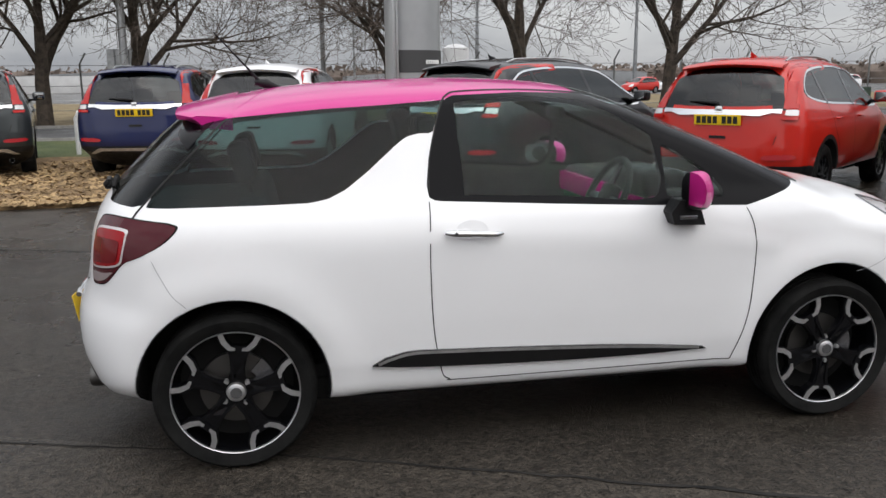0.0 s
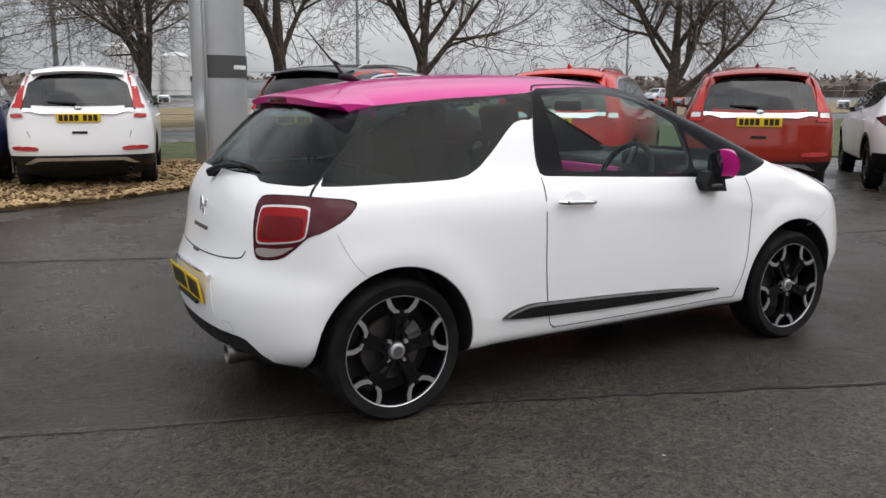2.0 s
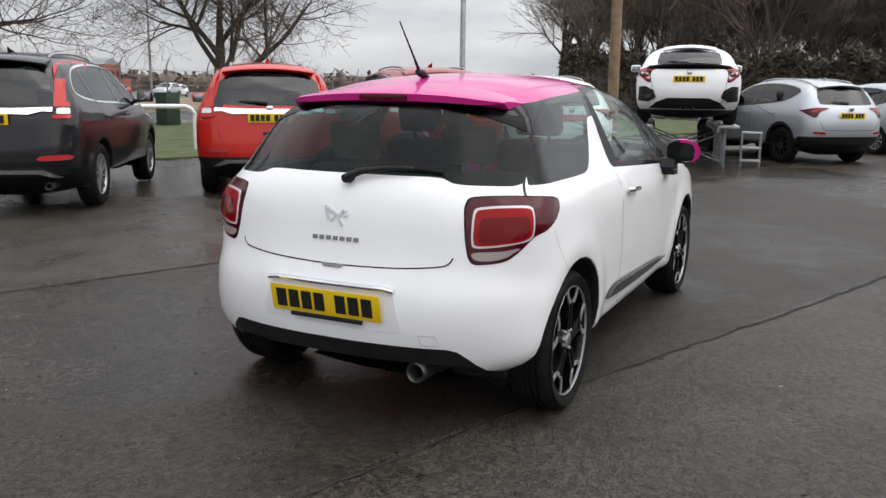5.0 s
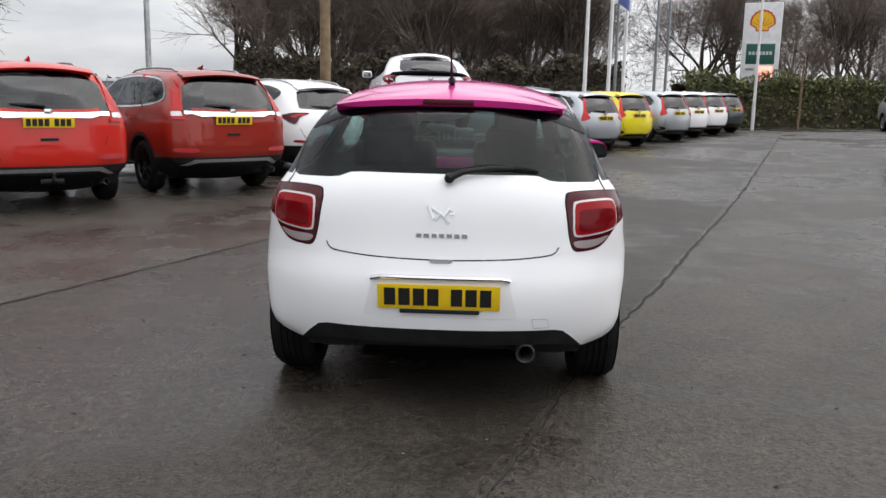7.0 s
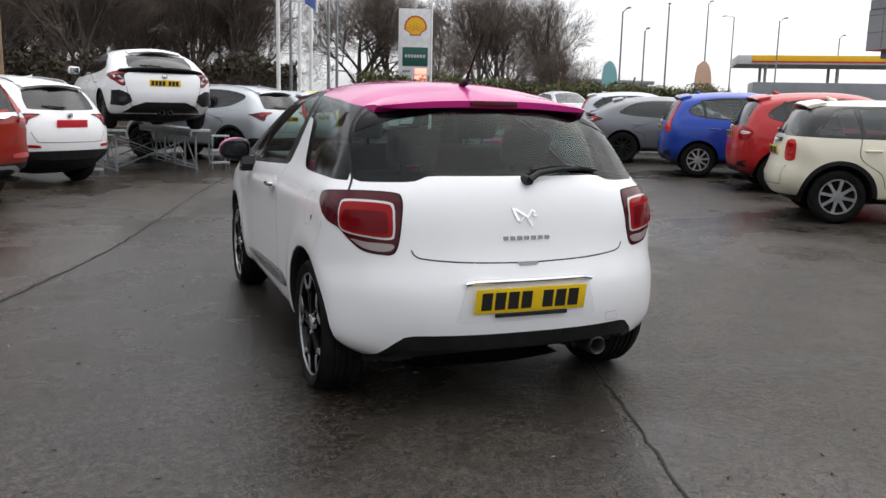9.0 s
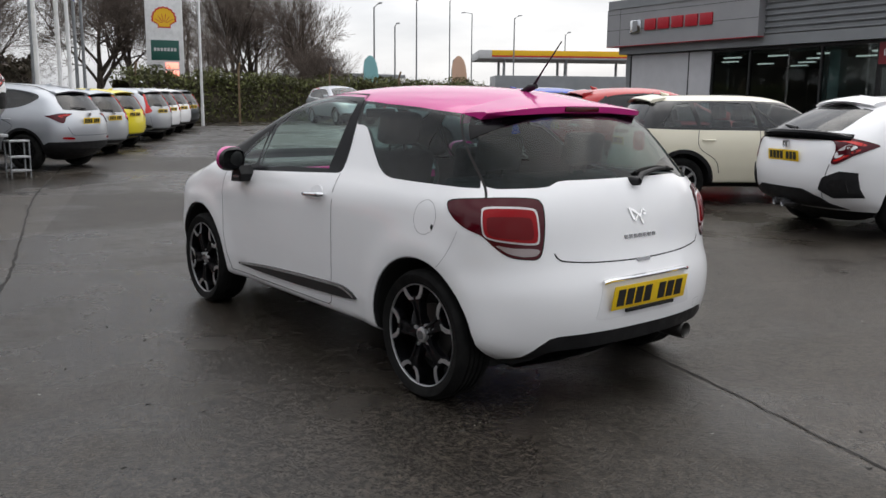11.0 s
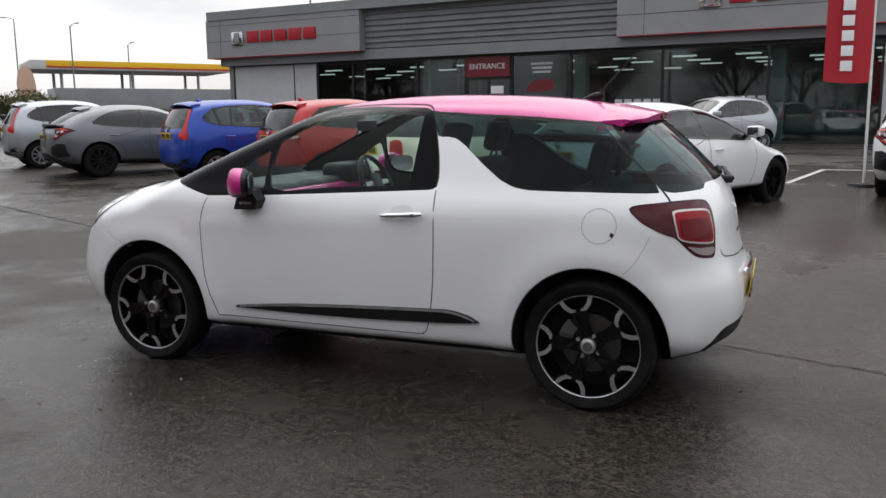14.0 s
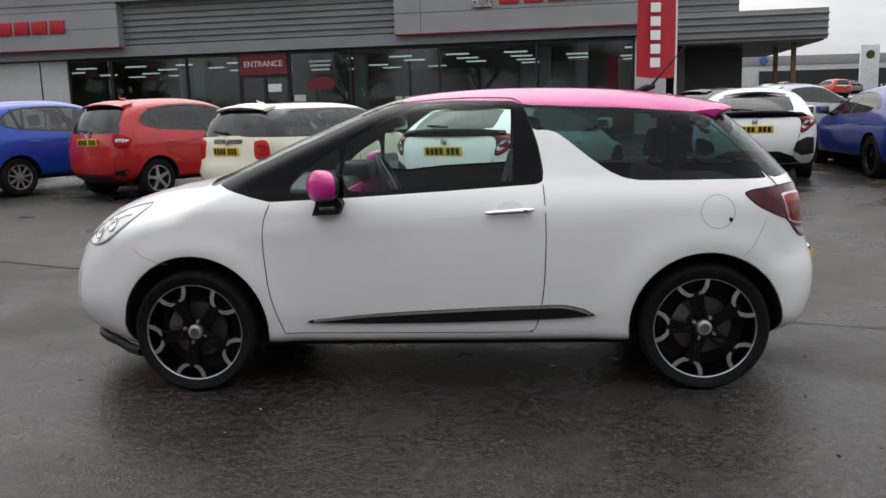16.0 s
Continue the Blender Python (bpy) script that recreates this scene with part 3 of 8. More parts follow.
def hatch_regions(bm):
    S = HATCH
    sd = lambda pts, n=6, sm=True: poly_sd(smooth_line(pts, n, True) if sm else pts)
    roof = poly_sd([(1.64, 1.335), (1.52, 1.380), (1.45, 1.395), (1.18, 1.402), (0.89, 1.392), (0.845, 1.375), (0.60, 1.358), (0.36, 1.346), (0.016, 1.317), (-0.12, 1.300), (-0.5, 1.27), (-0.5, 1.6), (1.56, 1.6)])
    cut(bm, lambda x, y, z: np.maximum(roof(x, z), -0.24 - x + 0 * z), "r", 1)
    black = poly_sd([(2.055, 0.944), (2.02, 0.945), (1.68, 0.956), (1.20, 0.978), (0.775, 1.000), (0.752, 1.012), (0.746, 1.06), (0.762, 1.15), (0.80, 1.28), (0.845, 1.374), (0.89, 1.392), (1.18, 1.402), (1.45, 1.395),
                     (1.52, 1.380), (1.64, 1.335), (1.66, 1.40), (1.90, 1.30), (2.2, 1.17), (2.44, 1.08), (2.42, 1.05), (2.29, 1.008), (2.15, 0.967)])
    cut(bm, lambda x, y, z: black(x, z), "r", 2, (0,))
    wind = poly_sd([(1.44, -0.42), (1.40, 0.0), (1.44, 0.42), (1.52, 0.505), (1.95, 0.585), (2.36, 0.65), (2.40, 0.61), (2.46, 0.3), (2.48, 0.0), (2.46, -0.3), (2.40, -0.61), (2.36, -0.65), (1.95, -0.585), (1.52, -0.505)])
    cut(bm, lambda x, y, z: np.maximum(wind(x, y), 1.0 - z), "r", 3, (0, 1, 2))
    door = poly_sd(smooth_line([(1.675, 0.990), (1.30, 1.003), (0.93, 1.016), (0.898, 1.028), (0.892, 1.08), (0.886, 1.330), (0.910, 1.366), (1.18, 1.385), (1.38, 1.372), (1.52, 1.322), (1.672, 1.236), (1.69, 1.20)], 3, True))
    cut(bm, lambda x, y, z: np.maximum(door(x, z), 0.25 - np.abs(y)), "r", 4, (2,))
    vent = poly_sd(smooth_line([(1.735, 0.988), (1.725, 1.02), (1.725, 1.175), (1.74, 1.185), (1.86, 1.115), (1.955, 1.03), (1.965, 0.99), (1.94, 0.978)], 3, True))
    cut(bm, lambda x, y, z: np.maximum(vent(x, z), 0.25 - np.abs(y)), "r", 5, (2,))
    quarter = poly_sd([(0.845, 1.374), (0.80, 1.28), (0.788, 1.248), (0.735, 1.250), (0.683, 1.238), (0.63, 1.200), (0.53, 1.117), (0.44, 1.052), (0.37, 1.020), (0.30, 1.008), (0.118, 1.005), (-0.306, 1.004), (-0.22, 1.092), (-0.10, 1.208), (0.016, 1.317), (0.36, 1.346), (0.60, 1.358)])
    cut(bm, lambda x, y, z: np.maximum(quarter(x, z), 0.25 - np.abs(y)), "r", 6, (0, 1))
    zb = lambda y: np.interp(np.abs(y), [0, 0.36, 0.42, 0.47, 0.70], [1.034, 1.034, 1.030, 1.008, 1.002])
    seam = lambda x, z: (x - (-0.306 + (z - 1.004) * 1.035)) * 0.7
    cut(bm, lambda x, y, z: np.maximum(np.maximum(zb(y) - z, z - 1.318), np.maximum(seam(x, z), x - 0.05)), "r", 7, (0, 1))
    cut(bm, lambda x, y, z: np.maximum(1.19 - z, x - 0.06) + 0 * y, "r", 2, (0,))
    low = diffuser_top
    cut(bm, lambda x, y, z: np.maximum((z - low(y)) * 0.8, x + 0.2), "r", 12, (0,))
    cut(bm, lambda x, y, z: np.maximum((z - low(y) + 0.070) * 0.8, x + 0.2), "r", 15, (12,))
    cut(bm, lambda x, y, z: np.maximum(z - 0.238, np.maximum(0.25 - x, x - 2.2)), "r", 13, (0,))
    cut(bm, lambda x, y, z: np.maximum(z - 0.262, 2.93 - x), "r", 13, (0,))
    for hx, hz, hr in ARCHES:
        cut(bm, lambda x, y, z, hx=hx, hz=hz, hr=hr: np.maximum(np.hypot(x - hx, z - hz) - hr, 0.40 - np.abs(y)), "r", 20)
    cut(bm, lambda x, y, z: z - 0.215 + 0 * x, "r", 14, (0,))


def tail_light(car, S, s):
    sl = lambda pts, n=4: np.array(smooth_line(pts, n, True))
    body = sl([(0.040, 0.945), (0.075, 0.964), (0.20, 0.968), (0.33, 0.962), (0.415, 0.952), (0.440, 0.930), (0.410, 0.880), (0.345, 0.838), (0.285, 0.815), (0.228, 0.768), (0.170, 0.730), (0.095, 0.717), (0.040, 0.724), (0.024, 0.80), (0.026, 0.90)])
    ring = sl([(0.288, 0.905), (0.274, 0.932), (0.18, 0.936), (0.085, 0.930), (0.056, 0.914), (0.044, 0.86), (0.040, 0.800), (0.056, 0.776), (0.15, 0.783), (0.235, 0.796), (0.272, 0.812), (0.284, 0.845)], 5)
    mid = np.array([0.165, 0.858])
    inner = mid + (ring - mid) * np.array([0.945, 0.895])
    core = mid + np.array([0.0, -0.010]) + (ring - mid) * np.array([0.80, 0.60])
    clear = sl([(0.050, 0.732), (0.046, 0.757), (0.15, 0.764), (0.210, 0.774), (0.222, 0.772), (0.205, 0.762), (0.165, 0.740), (0.10, 0.727)])
    lamp = part("tail_light", corner_panel(S, body, s, 0.003, 0.028), "lamp_dark", car, "dark red wrap-round tail light")
    part("lamp_seal", corner_panel(S, np.array([0.23, 0.85]) + (body - np.array([0.23, 0.85])) * np.array([1.022, 1.03]), s, 0.0012, 0.028), "rubber", lamp, "black rubber seal")
    part("light_ring", corner_panel(S, ring, s, 0.0060, 0.028), "lamp_clear", lamp, "clear white light ring")
    part("red_lens", corner_panel(S, inner, s, 0.0085, 0.028), "lamp_red", lamp, "red lens")
    part("lens_core", corner_panel(S, core, s, 0.0105, 0.028), "lens_core", lamp, "dark middle of the lens")
    part("reverse_lens", corner_panel(S, clear, s, 0.0060, 0.028), "lamp_reverse", lamp, "clear reversing lens")


def hatchback():
    car = tagged(new("hatchback_car"), "white three-door hatchback with pink roof, mirrors and black wheels", "car")
    S = HATCH
    bm = S.mesh((44, 30), 120, 30)
    hatch_regions(bm)
    body = shell_part("body", piece(bm, "r", (0,)), "white", car, "glossy white painted body panels, wet")
    shell_part("roof", piece(bm, "r", (1,)), "pink", car, "glossy pink painted roof")
    for s in (1, -1):
        shell_part("window_surround", piece(bm, "r", (2,), s), "surround", car, "gloss black pillar and window surround")
        shell_part("door_window", piece(bm, "r", (4,), s), "glass", car, "clear door glass")
        shell_part("vent_window", piece(bm, "r", (5,), s), "glass", car, "small clear front quarter glass")
        shell_part("rear_side_window", piece(bm, "r", (6,), s), "privacy", car, "dark tinted rear quarter glass")
        tail_light(car, S, s)
    shell_part("windscreen", piece(bm, "r", (3,)), "glass", car, "clear windscreen")
    shell_part("rear_window", piece(bm, "r", (7,)), "privacy", car, "dark tinted rear window")
    for pane in car.children:
        if pane.name.split(".")[0] in ("door_window", "vent_window", "windscreen"):
            pane.visible_shadow = False
    shell_part("rear_diffuser", piece(bm, "r", (12,)), "plastic", car, "black plastic lower bumper")
    # pushed in and coloured near-black, to stand for the shadow below the strip
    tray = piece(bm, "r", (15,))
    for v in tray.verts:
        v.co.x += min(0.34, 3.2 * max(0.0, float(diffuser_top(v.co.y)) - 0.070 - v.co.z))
    shell_part("rear_undertray", tray, "dark", car, "recessed underside of the bumper, near-black for the shadow there")
    shell_part("underbody", piece(bm, "r", (13, 14)), "plastic", car, "black sills and underbody")
    inner = piece(bm, "r", (0, 1, 2))
    inner.normal_update()
    for v in [v for v in inner.verts]:
        v.co -= v.normal * 0.022
    bmesh.ops.delete(inner, geom=[f for f in inner.faces if f.calc_center_median().z < 0.30 or f.calc_center_median().x > 2.35], context="FACES")
    shell_part("lining", inner, "lining", car, "dark cabin lining")
    bm.free()
    # wheel wells
    for hx, hz, hr in ARCHES:
        for s in (1, -1):
            arc = [(hx + (hr - 0.001) * math.cos(radians(a)), hz + (hr - 0.001) * math.sin(radians(a))) for a in range(-25, 206, 8)]
            yo = [float(S.y(np.array([np.clip(x, -0.6, 3.2)]), np.array([max(z, 0.2)]))[0]) for x, z in arc]
            vs = [(x, s * (o - 0.004), z) for (x, z), o in zip(arc, yo)] + [(x, s * 0.42, z) for x, z in arc]
            n = len(arc)
            part("wheel_arch", (vs + [(hx, s * 0.42, hz)], [(i, i + 1, n + i + 1, n + i) for i in range(n - 1)] + [(n + i, n + i + 1, 2 * n) for i in range(n - 1)]), "dark", car)
            lip = [(hx + r * math.cos(radians(a)), hz + r * math.sin(radians(a)), r) for r in (hr - 0.007, hr + 0.003) for a in range(-8, 189, 4)]
            k = len(lip) // 2
            lv = [(x, s * (float(S.y(np.array([hx + (hr + 0.004) * (x - hx) / r]), np.array([hz + (hr + 0.004) * (z - hz) / r]))[0]) + (0.002 if r > hr else -0.02)), z) for x, z, r in lip]
            part("arch_lip", (lv, [(i, i + 1, k + i + 1, k + i) for i in range(k - 1)]), "plastic", car)
    for hx, t1, t2 in ((0.0, 6, 15), (2.464, 40, 27)):
        fork_wheel(car, (hx, -0.725, 0.308), -1, 90 - t1)
        fork_wheel(car, (hx, 0.725, 0.308), 1, 90 - t2)
    part("floor_pan", box_bm(2.9, 1.3, 0.10, 0.03, (1.15, 0, 0.24)), "dark", car)
    # shut lines
    door = smooth_line([(2.052, 0.935), (2.080, 0.86), (2.090, 0.75), (2.080, 0.60), (2.058, 0.46), (2.008, 0.300)], 8)
    door2 = smooth_line([(0.750, 0.998), (0.742, 0.86), (0.742, 0.70), (0.754, 0.50), (0.785, 0.335), (0.815, 0.302), (0.86, 0.296), (1.4, 0.297), (2.008, 0.300)], 8)
    for s in (1, -1):
        part("door_gap", merge_geo(ribbon(S, door, "side", 0.0042, 0.0012, s), ribbon(S, door2, "side", 0.0042, 0.0012, s)), "dark", car, "door shut line")
        bump_l = smooth_line([(-0.265, 0.825), (-0.24, 0.77), (-0.20, 0.70), (-0.155, 0.655)], 6)
        part("bumper_gap", ribbon(S, bump_l, "side", 0.0022, 0.0010, s), "gap_grey", car, "bumper shut line")
        wing = smooth_line([(2.74, 0.735), (2.70, 0.70), (2.62, 0.665), (2.56, 0.65)], 6)
        part("wing_gap", ribbon(S, wing, "side", 0.0022, 0.0010, s), "gap_grey", car, "front bumper shut line")
        glass_l = smooth_line([(0.012, 1.318), (-0.10, 1.210), (-0.22, 1.093), (-0.306, 1.004), (-0.335, 0.968)], 8)
        part("tailgate_gap", ribbon(S, glass_l, "side", 0.007, 0.0015, s), "dark", car, "tailgate shut line")
        roof_l = smooth_line([(1.64, 1.335), (1.52, 1.382), (1.45, 1.397), (1.18, 1.412), (0.93, 1.408), (0.87, 1.395), (0.835, 1.362), (0.80, 1.27), (0.765, 1.15), (0.752, 1.03)], 8)
        part("roof_gap", ribbon(S, roof_l, "side", 0.006, 0.0015, s), "dark", car, "door frame shut line")
        spl = smooth_line([(0.016, 1.317), (0.010, 1.345), (-0.010, 1.372)], 6)
        part("spoiler_gap", ribbon(S, spl, "side", 0.005, 0.002, s), "dark", car)
        # rubbing strip with chrome upper edge
        low = [(0.512, 0.382), (0.62, 0.370), (0.80, 0.362), (1.15, 0.352), (1.55, 0.350), (1.895, 0.356)]
        top = [(1.88, 0.366), (1.55, 0.398), (1.15, 0.418), (0.80, 0.430), (0.66, 0.432), (0.56, 0.410)]
        ol = list(smooth_line(low, 5)) + list(smooth_line(top, 5))
        strip = part("rubbing_strip", drape(S, ol, "side", 0.014, 0.05, 0.004, s), "gloss_black", car, "gloss black side strip with bright edge")
        line = smooth_line([(1.86, 0.364), (1.55, 0.391), (1.15, 0.411), (0.80, 0.423), (0.665, 0.424), (0.58, 0.405), (0.535, 0.387)], 6)
        part("bright_edge", ribbon(S, line, "side", 0.012, 0.0158, s), "alloy", strip, "bright metal strip edge")
        # handle
        hz = lambda x: 0.888 - (x - 0.80) * 0.055
        pts = [(0.800 + 0.0275 * i, s * (float(S.y(np.array([0.8 + 0.0275 * i]), np.array([0.885]))[0]) + (0.010 if i in (0, 8) else 0.027)), hz(0.8 + 0.0275 * i)) for i in range(9)]
        h = part("door_handle", tube_geo(pts, [0.009, 0.013, 0.0135, 0.013, 0.012, 0.012, 0.012, 0.012, 0.008], 12), "chrome", car, "chrome door handle")
        part("lock", lathe_geo([(0.0, 0.004), (0.007, 0.004), (0.008, 0.0)], 14), "badge", h, m=Matrix.Translation((0.835, s * (abs(pts[2][1]) + 0.010), 0.887)) @ (pose(0, 0, 0) if s > 0 else pose(0, 0, 0, 0, 0, 180)))
        # no real hollow: a darker white patch carries the recess's shade
        cup = [(0.905 + 0.062 * math.cos(w), 0.893 + 0.036 * math.sin(w)) for w in np.linspace(0, 2 * math.pi, 25)[:-1]]
        part("handle_recess", drape(S, cup, "side", 0.0012, 0.03, 0.0, s), recess_shade_paint, car, "handle recess, its shade given by a darker white patch")
        # mirror
        mb = bmesh.new()
        bmesh.ops.create_uvsphere(mb, u_segments=22, v_segments=14, radius=1.0)
        for v in mb.verts:
            c = v.co
            sq = lambda t: math.copysign(abs(t) ** 0.74, t)
            taper = 1.0 - 0.22 * max(0.0, c.y)
            v.co = Vector((sq(c.x) * 0.074 * (1.0 - 0.30 * max(0.0, c.x) * max(0.0, c.z)) + 1.762 - 0.052 * c.y, s * (0.920 + sq(c.y) * 0.105 * (1 - 0.28 * max(0.0, c.x))), sq(c.z) * 0.074 * taper + 1.026 + 0.010 * c.z * c.x))
            v.co.x = max(v.co.x, 1.698 - 0.052 * c.y)
        fl = mb.faces.layers.int.new("r")
        cut(mb, lambda x, y, z: 1.736 - 0.495 * (np.abs(y) - 0.92) - x + 0 * z, "r", 1)
        cut(mb, lambda x, y, z: z - 0.975 + (x - 1.7) * 0.10, "r", 2)
        cap = shell_part("mirror_cap", piece(mb, "r", (1,)), "pink", car, "glossy pink door mirror cap")
        shell_part("mirror_base_shell", piece(mb, "r", (0, 2)), "plastic", cap, "black mirror housing")
        mb.free()
        gl = [(1.695 - 0.052 * math.copysign(abs(math.cos(w)) ** 0.6, math.cos(w)) * 0.84, s * (0.920 + 0.088 * math.copysign(abs(math.cos(w)) ** 0.6, math.cos(w))), 1.026 + 0.056 * math.copysign(abs(math.sin(w)) ** 0.6, math.sin(w))) for w in np.linspace(0, 2 * math.pi, 29)[:-1]]
        part("mirror_glass", (gl, [tuple(range(28))]), "mirror", cap, "mirror glass", smooth=False)
        foot = prism_geo([(1.83, 0.885), (1.70, 0.89), (1.685, 0.935), (1.72, 0.985), (1.80, 0.985), (1.815, 0.93)], s * 0.80, s * 0.885)
        part("mirror_foot", foot, "plastic", cap, "black mirror stalk", smooth=False)
        part("mirror_lamp", box_bm(0.075, 0.006, 0.016, 0.003, (1.755, s * 0.887, 0.918)), "badge", cap, "side repeater lamp")
    cap_c = [(-0.044 + 0.076 * math.cos(w), 0.862 + 0.076 * math.sin(w)) for w in np.linspace(0, 2 * math.pi, 49)]
    flap = part("fuel_flap_gap", ribbon(S, cap_c, "side", 0.0026, 0.0012, 1), "gap_grey", car, "round fuel flap gap")
    part("fuel_flap_tab", drape(S, [(-0.112, 0.828), (-0.098, 0.838), (-0.092, 0.822), (-0.104, 0.812)], "side", 0.002, 0.05, 0, 1), "dark", flap)
    # tailgate lines
    gate = smooth_line([(0.505, 0.735), (0.490, 0.712), (0.450, 0.698), (0.30, 0.684), (0.10, 0.677), (0.0, 0.676), (-0.10, 0.677), (-0.30, 0.684), (-0.450, 0.698), (-0.490, 0.712), (-0.505, 0.735)], 8)
    part("gate_gap", ribbon(S, gate, "rear", 0.006, 0.0012), "dark", car, "tailgate lower shut line")
    part("gate_pull", drape(S, [(0.055, 0.678), (0.04, 0.664), (-0.04, 0.664), (-0.055, 0.678)], "rear", 0.004, 0.05), "badge", car, "tailgate grip")
    rec = [(0.330, 0.440), (0.315, 0.50), (0.292, 0.588), (0.28, 0.602), (-0.28, 0.602), (-0.292, 0.588), (-0.315, 0.50), (-0.330, 0.440), (-0.30, 0.432), (0.30, 0.432)]
    part("plate_recess", drape(S, rec, "rear", 0.0012, 0.04), recess_shade_paint, car, "number plate recess, its shade given by a darker white patch")
    part("plate_trim", tube_geo([(float(S.rear_x(np.array([y]), np.array([0.598]))[0]) - 0.012, y, 0.606 if abs(y) < 0.28 else 0.598) for y in np.linspace(-0.298, 0.298, 15)], 0.011, 8), "chrome", car, "bright strip above the plate")
    number_plate(car, Matrix.Translation((-0.668, 0.004, 0.527)) @ pose(0, 0, 0, 0, -10, 0), "plate_yellow", True)
    part("plate_holder", box_bm(0.012, 0.34, 0.016, 0.003, (-0.664, 0.0, 0.463)), "plastic", car)
    tow = smooth_line([(-0.395, 0.43), (-0.46, 0.43), (-0.475, 0.39), (-0.405, 0.388)], 1, True)
    part("tow_cover_gap", ribbon(S, list(tow) + [tow[0]], "rear", 0.0022, 0.001), "gap_grey", car, "tow eye cover")
    # emblem drawn as plain strokes, and bars for the name
    def stroke(y0, z0, y1, z1, w):
        d = Vector((y1 - y0, z1 - z0)).normalized()
        n = Vector((-d.y, d.x)) * w / 2
        return drape(S, [(y0 + n.x, z0 + n.y), (y0 - n.x, z0 - n.y), (y1 - n.x, z1 - n.y), (y1 + n.x, z1 + n.y)], "rear", 0.005, 0.03)
    emb = part("tailgate_emblem", stroke(0.060, 0.905, 0.035, 0.850, 0.012), "chrome", car, "small chrome emblem")
    for q in ((0.050, 0.900, -0.010, 0.865, 0.010), (0.030, 0.845, 0.010, 0.868, 0.008), (-0.005, 0.860, -0.030, 0.895, 0.008), (-0.012, 0.855, -0.030, 0.828, 0.010), (-0.030, 0.895, -0.045, 0.885, 0.008), (-0.032, 0.872, -0.052, 0.872, 0.008)):
        part("emblem_stroke", stroke(*q), "chrome", emb)
    for k, y in enumerate(np.linspace(0.098, -0.098, 7)):
        part("name_bar", drape(S, [(y + 0.011, 0.770), (y + 0.011, 0.786), (y - 0.011, 0.786), (y - 0.011, 0.770)], "rear", 0.004, 0.03), "badge", emb, "grey bar in place of lettering")
    # spoiler: a thin board that carries the roof line on over the rear window
    z_roof = lambda y: np.interp(abs(y), [0, 0.254, 0.392, 0.475, 0.533, 0.565], [1.4105, 1.391, 1.371, 1.351, 1.331, 1.314])
    us = [0.0, 0.25, 0.5, 0.75, 0.93, 1.0, 1.0, 0.93, 0.7, 0.35, 0.0]
    vs, n, rows = [], len(us), 41
    for i in range(rows):
        e = -1 + 2 * i / (rows - 1)
        yy = e
        a = abs(yy)
        te = 1.360 - 0.034 * a ** 2.4
        for k, u in enumerate(us):
            w = 0.562 - 0.030 * u
            top = (1 - u) * z_roof(yy * 0.562) + u * te + 0.010 * u * (1 - u)
            thick = (0.040 * (1 - 0.55 * a ** 5) if u > 0.8 else 0.046) * (1 if k > 5 else 0)
            if k == 5:
                top -= 0.006
            x = 0.030 - u * (0.236 - 0.030 * a ** 2 - 0.060 * max(0, a - 0.86) / 0.14) - (0.006 if k == 5 else 0)
            vs.append((x, yy * w, top - thick + (0.004 if k == 6 else 0)))
    fs = [(i * n + k, i * n + (k + 1) % n, (i + 1) * n + (k + 1) % n, (i + 1) * n + k) for i in range(rows - 1) for k in range(n)]
    fs += [tuple(range(n)), tuple((rows - 1) * n + k for k in range(n))[::-1]]
    sp = part("roof_spoiler", (vs, fs), "pink", car, "pink roof spoiler")
    part("high_brake_light", box_bm(0.014, 0.235, 0.024, 0.004, (-0.2075, 0.0, 1.339)), "lamp_dark", sp, "dark red high-level brake light")
    for s in (1, -1):
        fin = [(-0.03, 1.315), (-0.205, 1.298), (-0.165, 1.235), (-0.135, 1.205)]
        part("spoiler_fin", drape(S, fin, "side", 0.006, 0.04, 0, s), "surround", sp, "black fin beside the rear window")
    # wiper
    wx = lambda y, z: float(S.rear_x(np.array([y]), np.array([z]))[0])
    wip = part("rear_wiper", lathe_geo([(0.0, -0.045), (0.018, -0.045), (0.022, -0.01), (0.024, 0.01)], 16, "x"), "plastic", car, "black rear wiper", m=Matrix.Translation((wx(-0.03, 1.02) + 0.0, -0.025, 1.018)))
    arm = [(wx(-0.02, 1.02) - 0.04, -0.022, 1.02), (wx(-0.08, 1.05) - 0.038, -0.08, 1.046), (wx(-0.2, 1.06) - 0.036, -0.20, 1.064), (wx(-0.3, 1.06) - 0.030, -0.30, 1.064)]
    a = part("wiper_arm", tube_geo([Vector(p) - wip.matrix_basis.translation for p in arm], [0.016, 0.014, 0.010, 0.007], 8), "plastic", wip)
    bl = [(wx(y, z) - 0.012, y, z) for y, z in ((-0.06, 1.052), (-0.15, 1.064), (-0.25, 1.066), (-0.36, 1.058), (-0.41, 1.050))]
    part("wiper_blade", tube_geo([Vector(p) - wip.matrix_basis.translation for p in bl], [0.009, 0.012, 0.012, 0.010, 0.006], 6), "rubber", wip)
    # aerial, exhaust
    part("aerial", merge_geo(tube_geo([(0.215, 0.0, 1.425), (0.15, 0.0, 1.445), (0.105, 0.0, 1.452)], [0.010, 0.020, 0.012], 10), tube_geo([(0.13, 0, 1.45), (0.07, 0, 1.52), (-0.06, 0.0, 1.665)], [0.009, 0.0045, 0.003], 8)), "plastic", car, "black roof aerial")
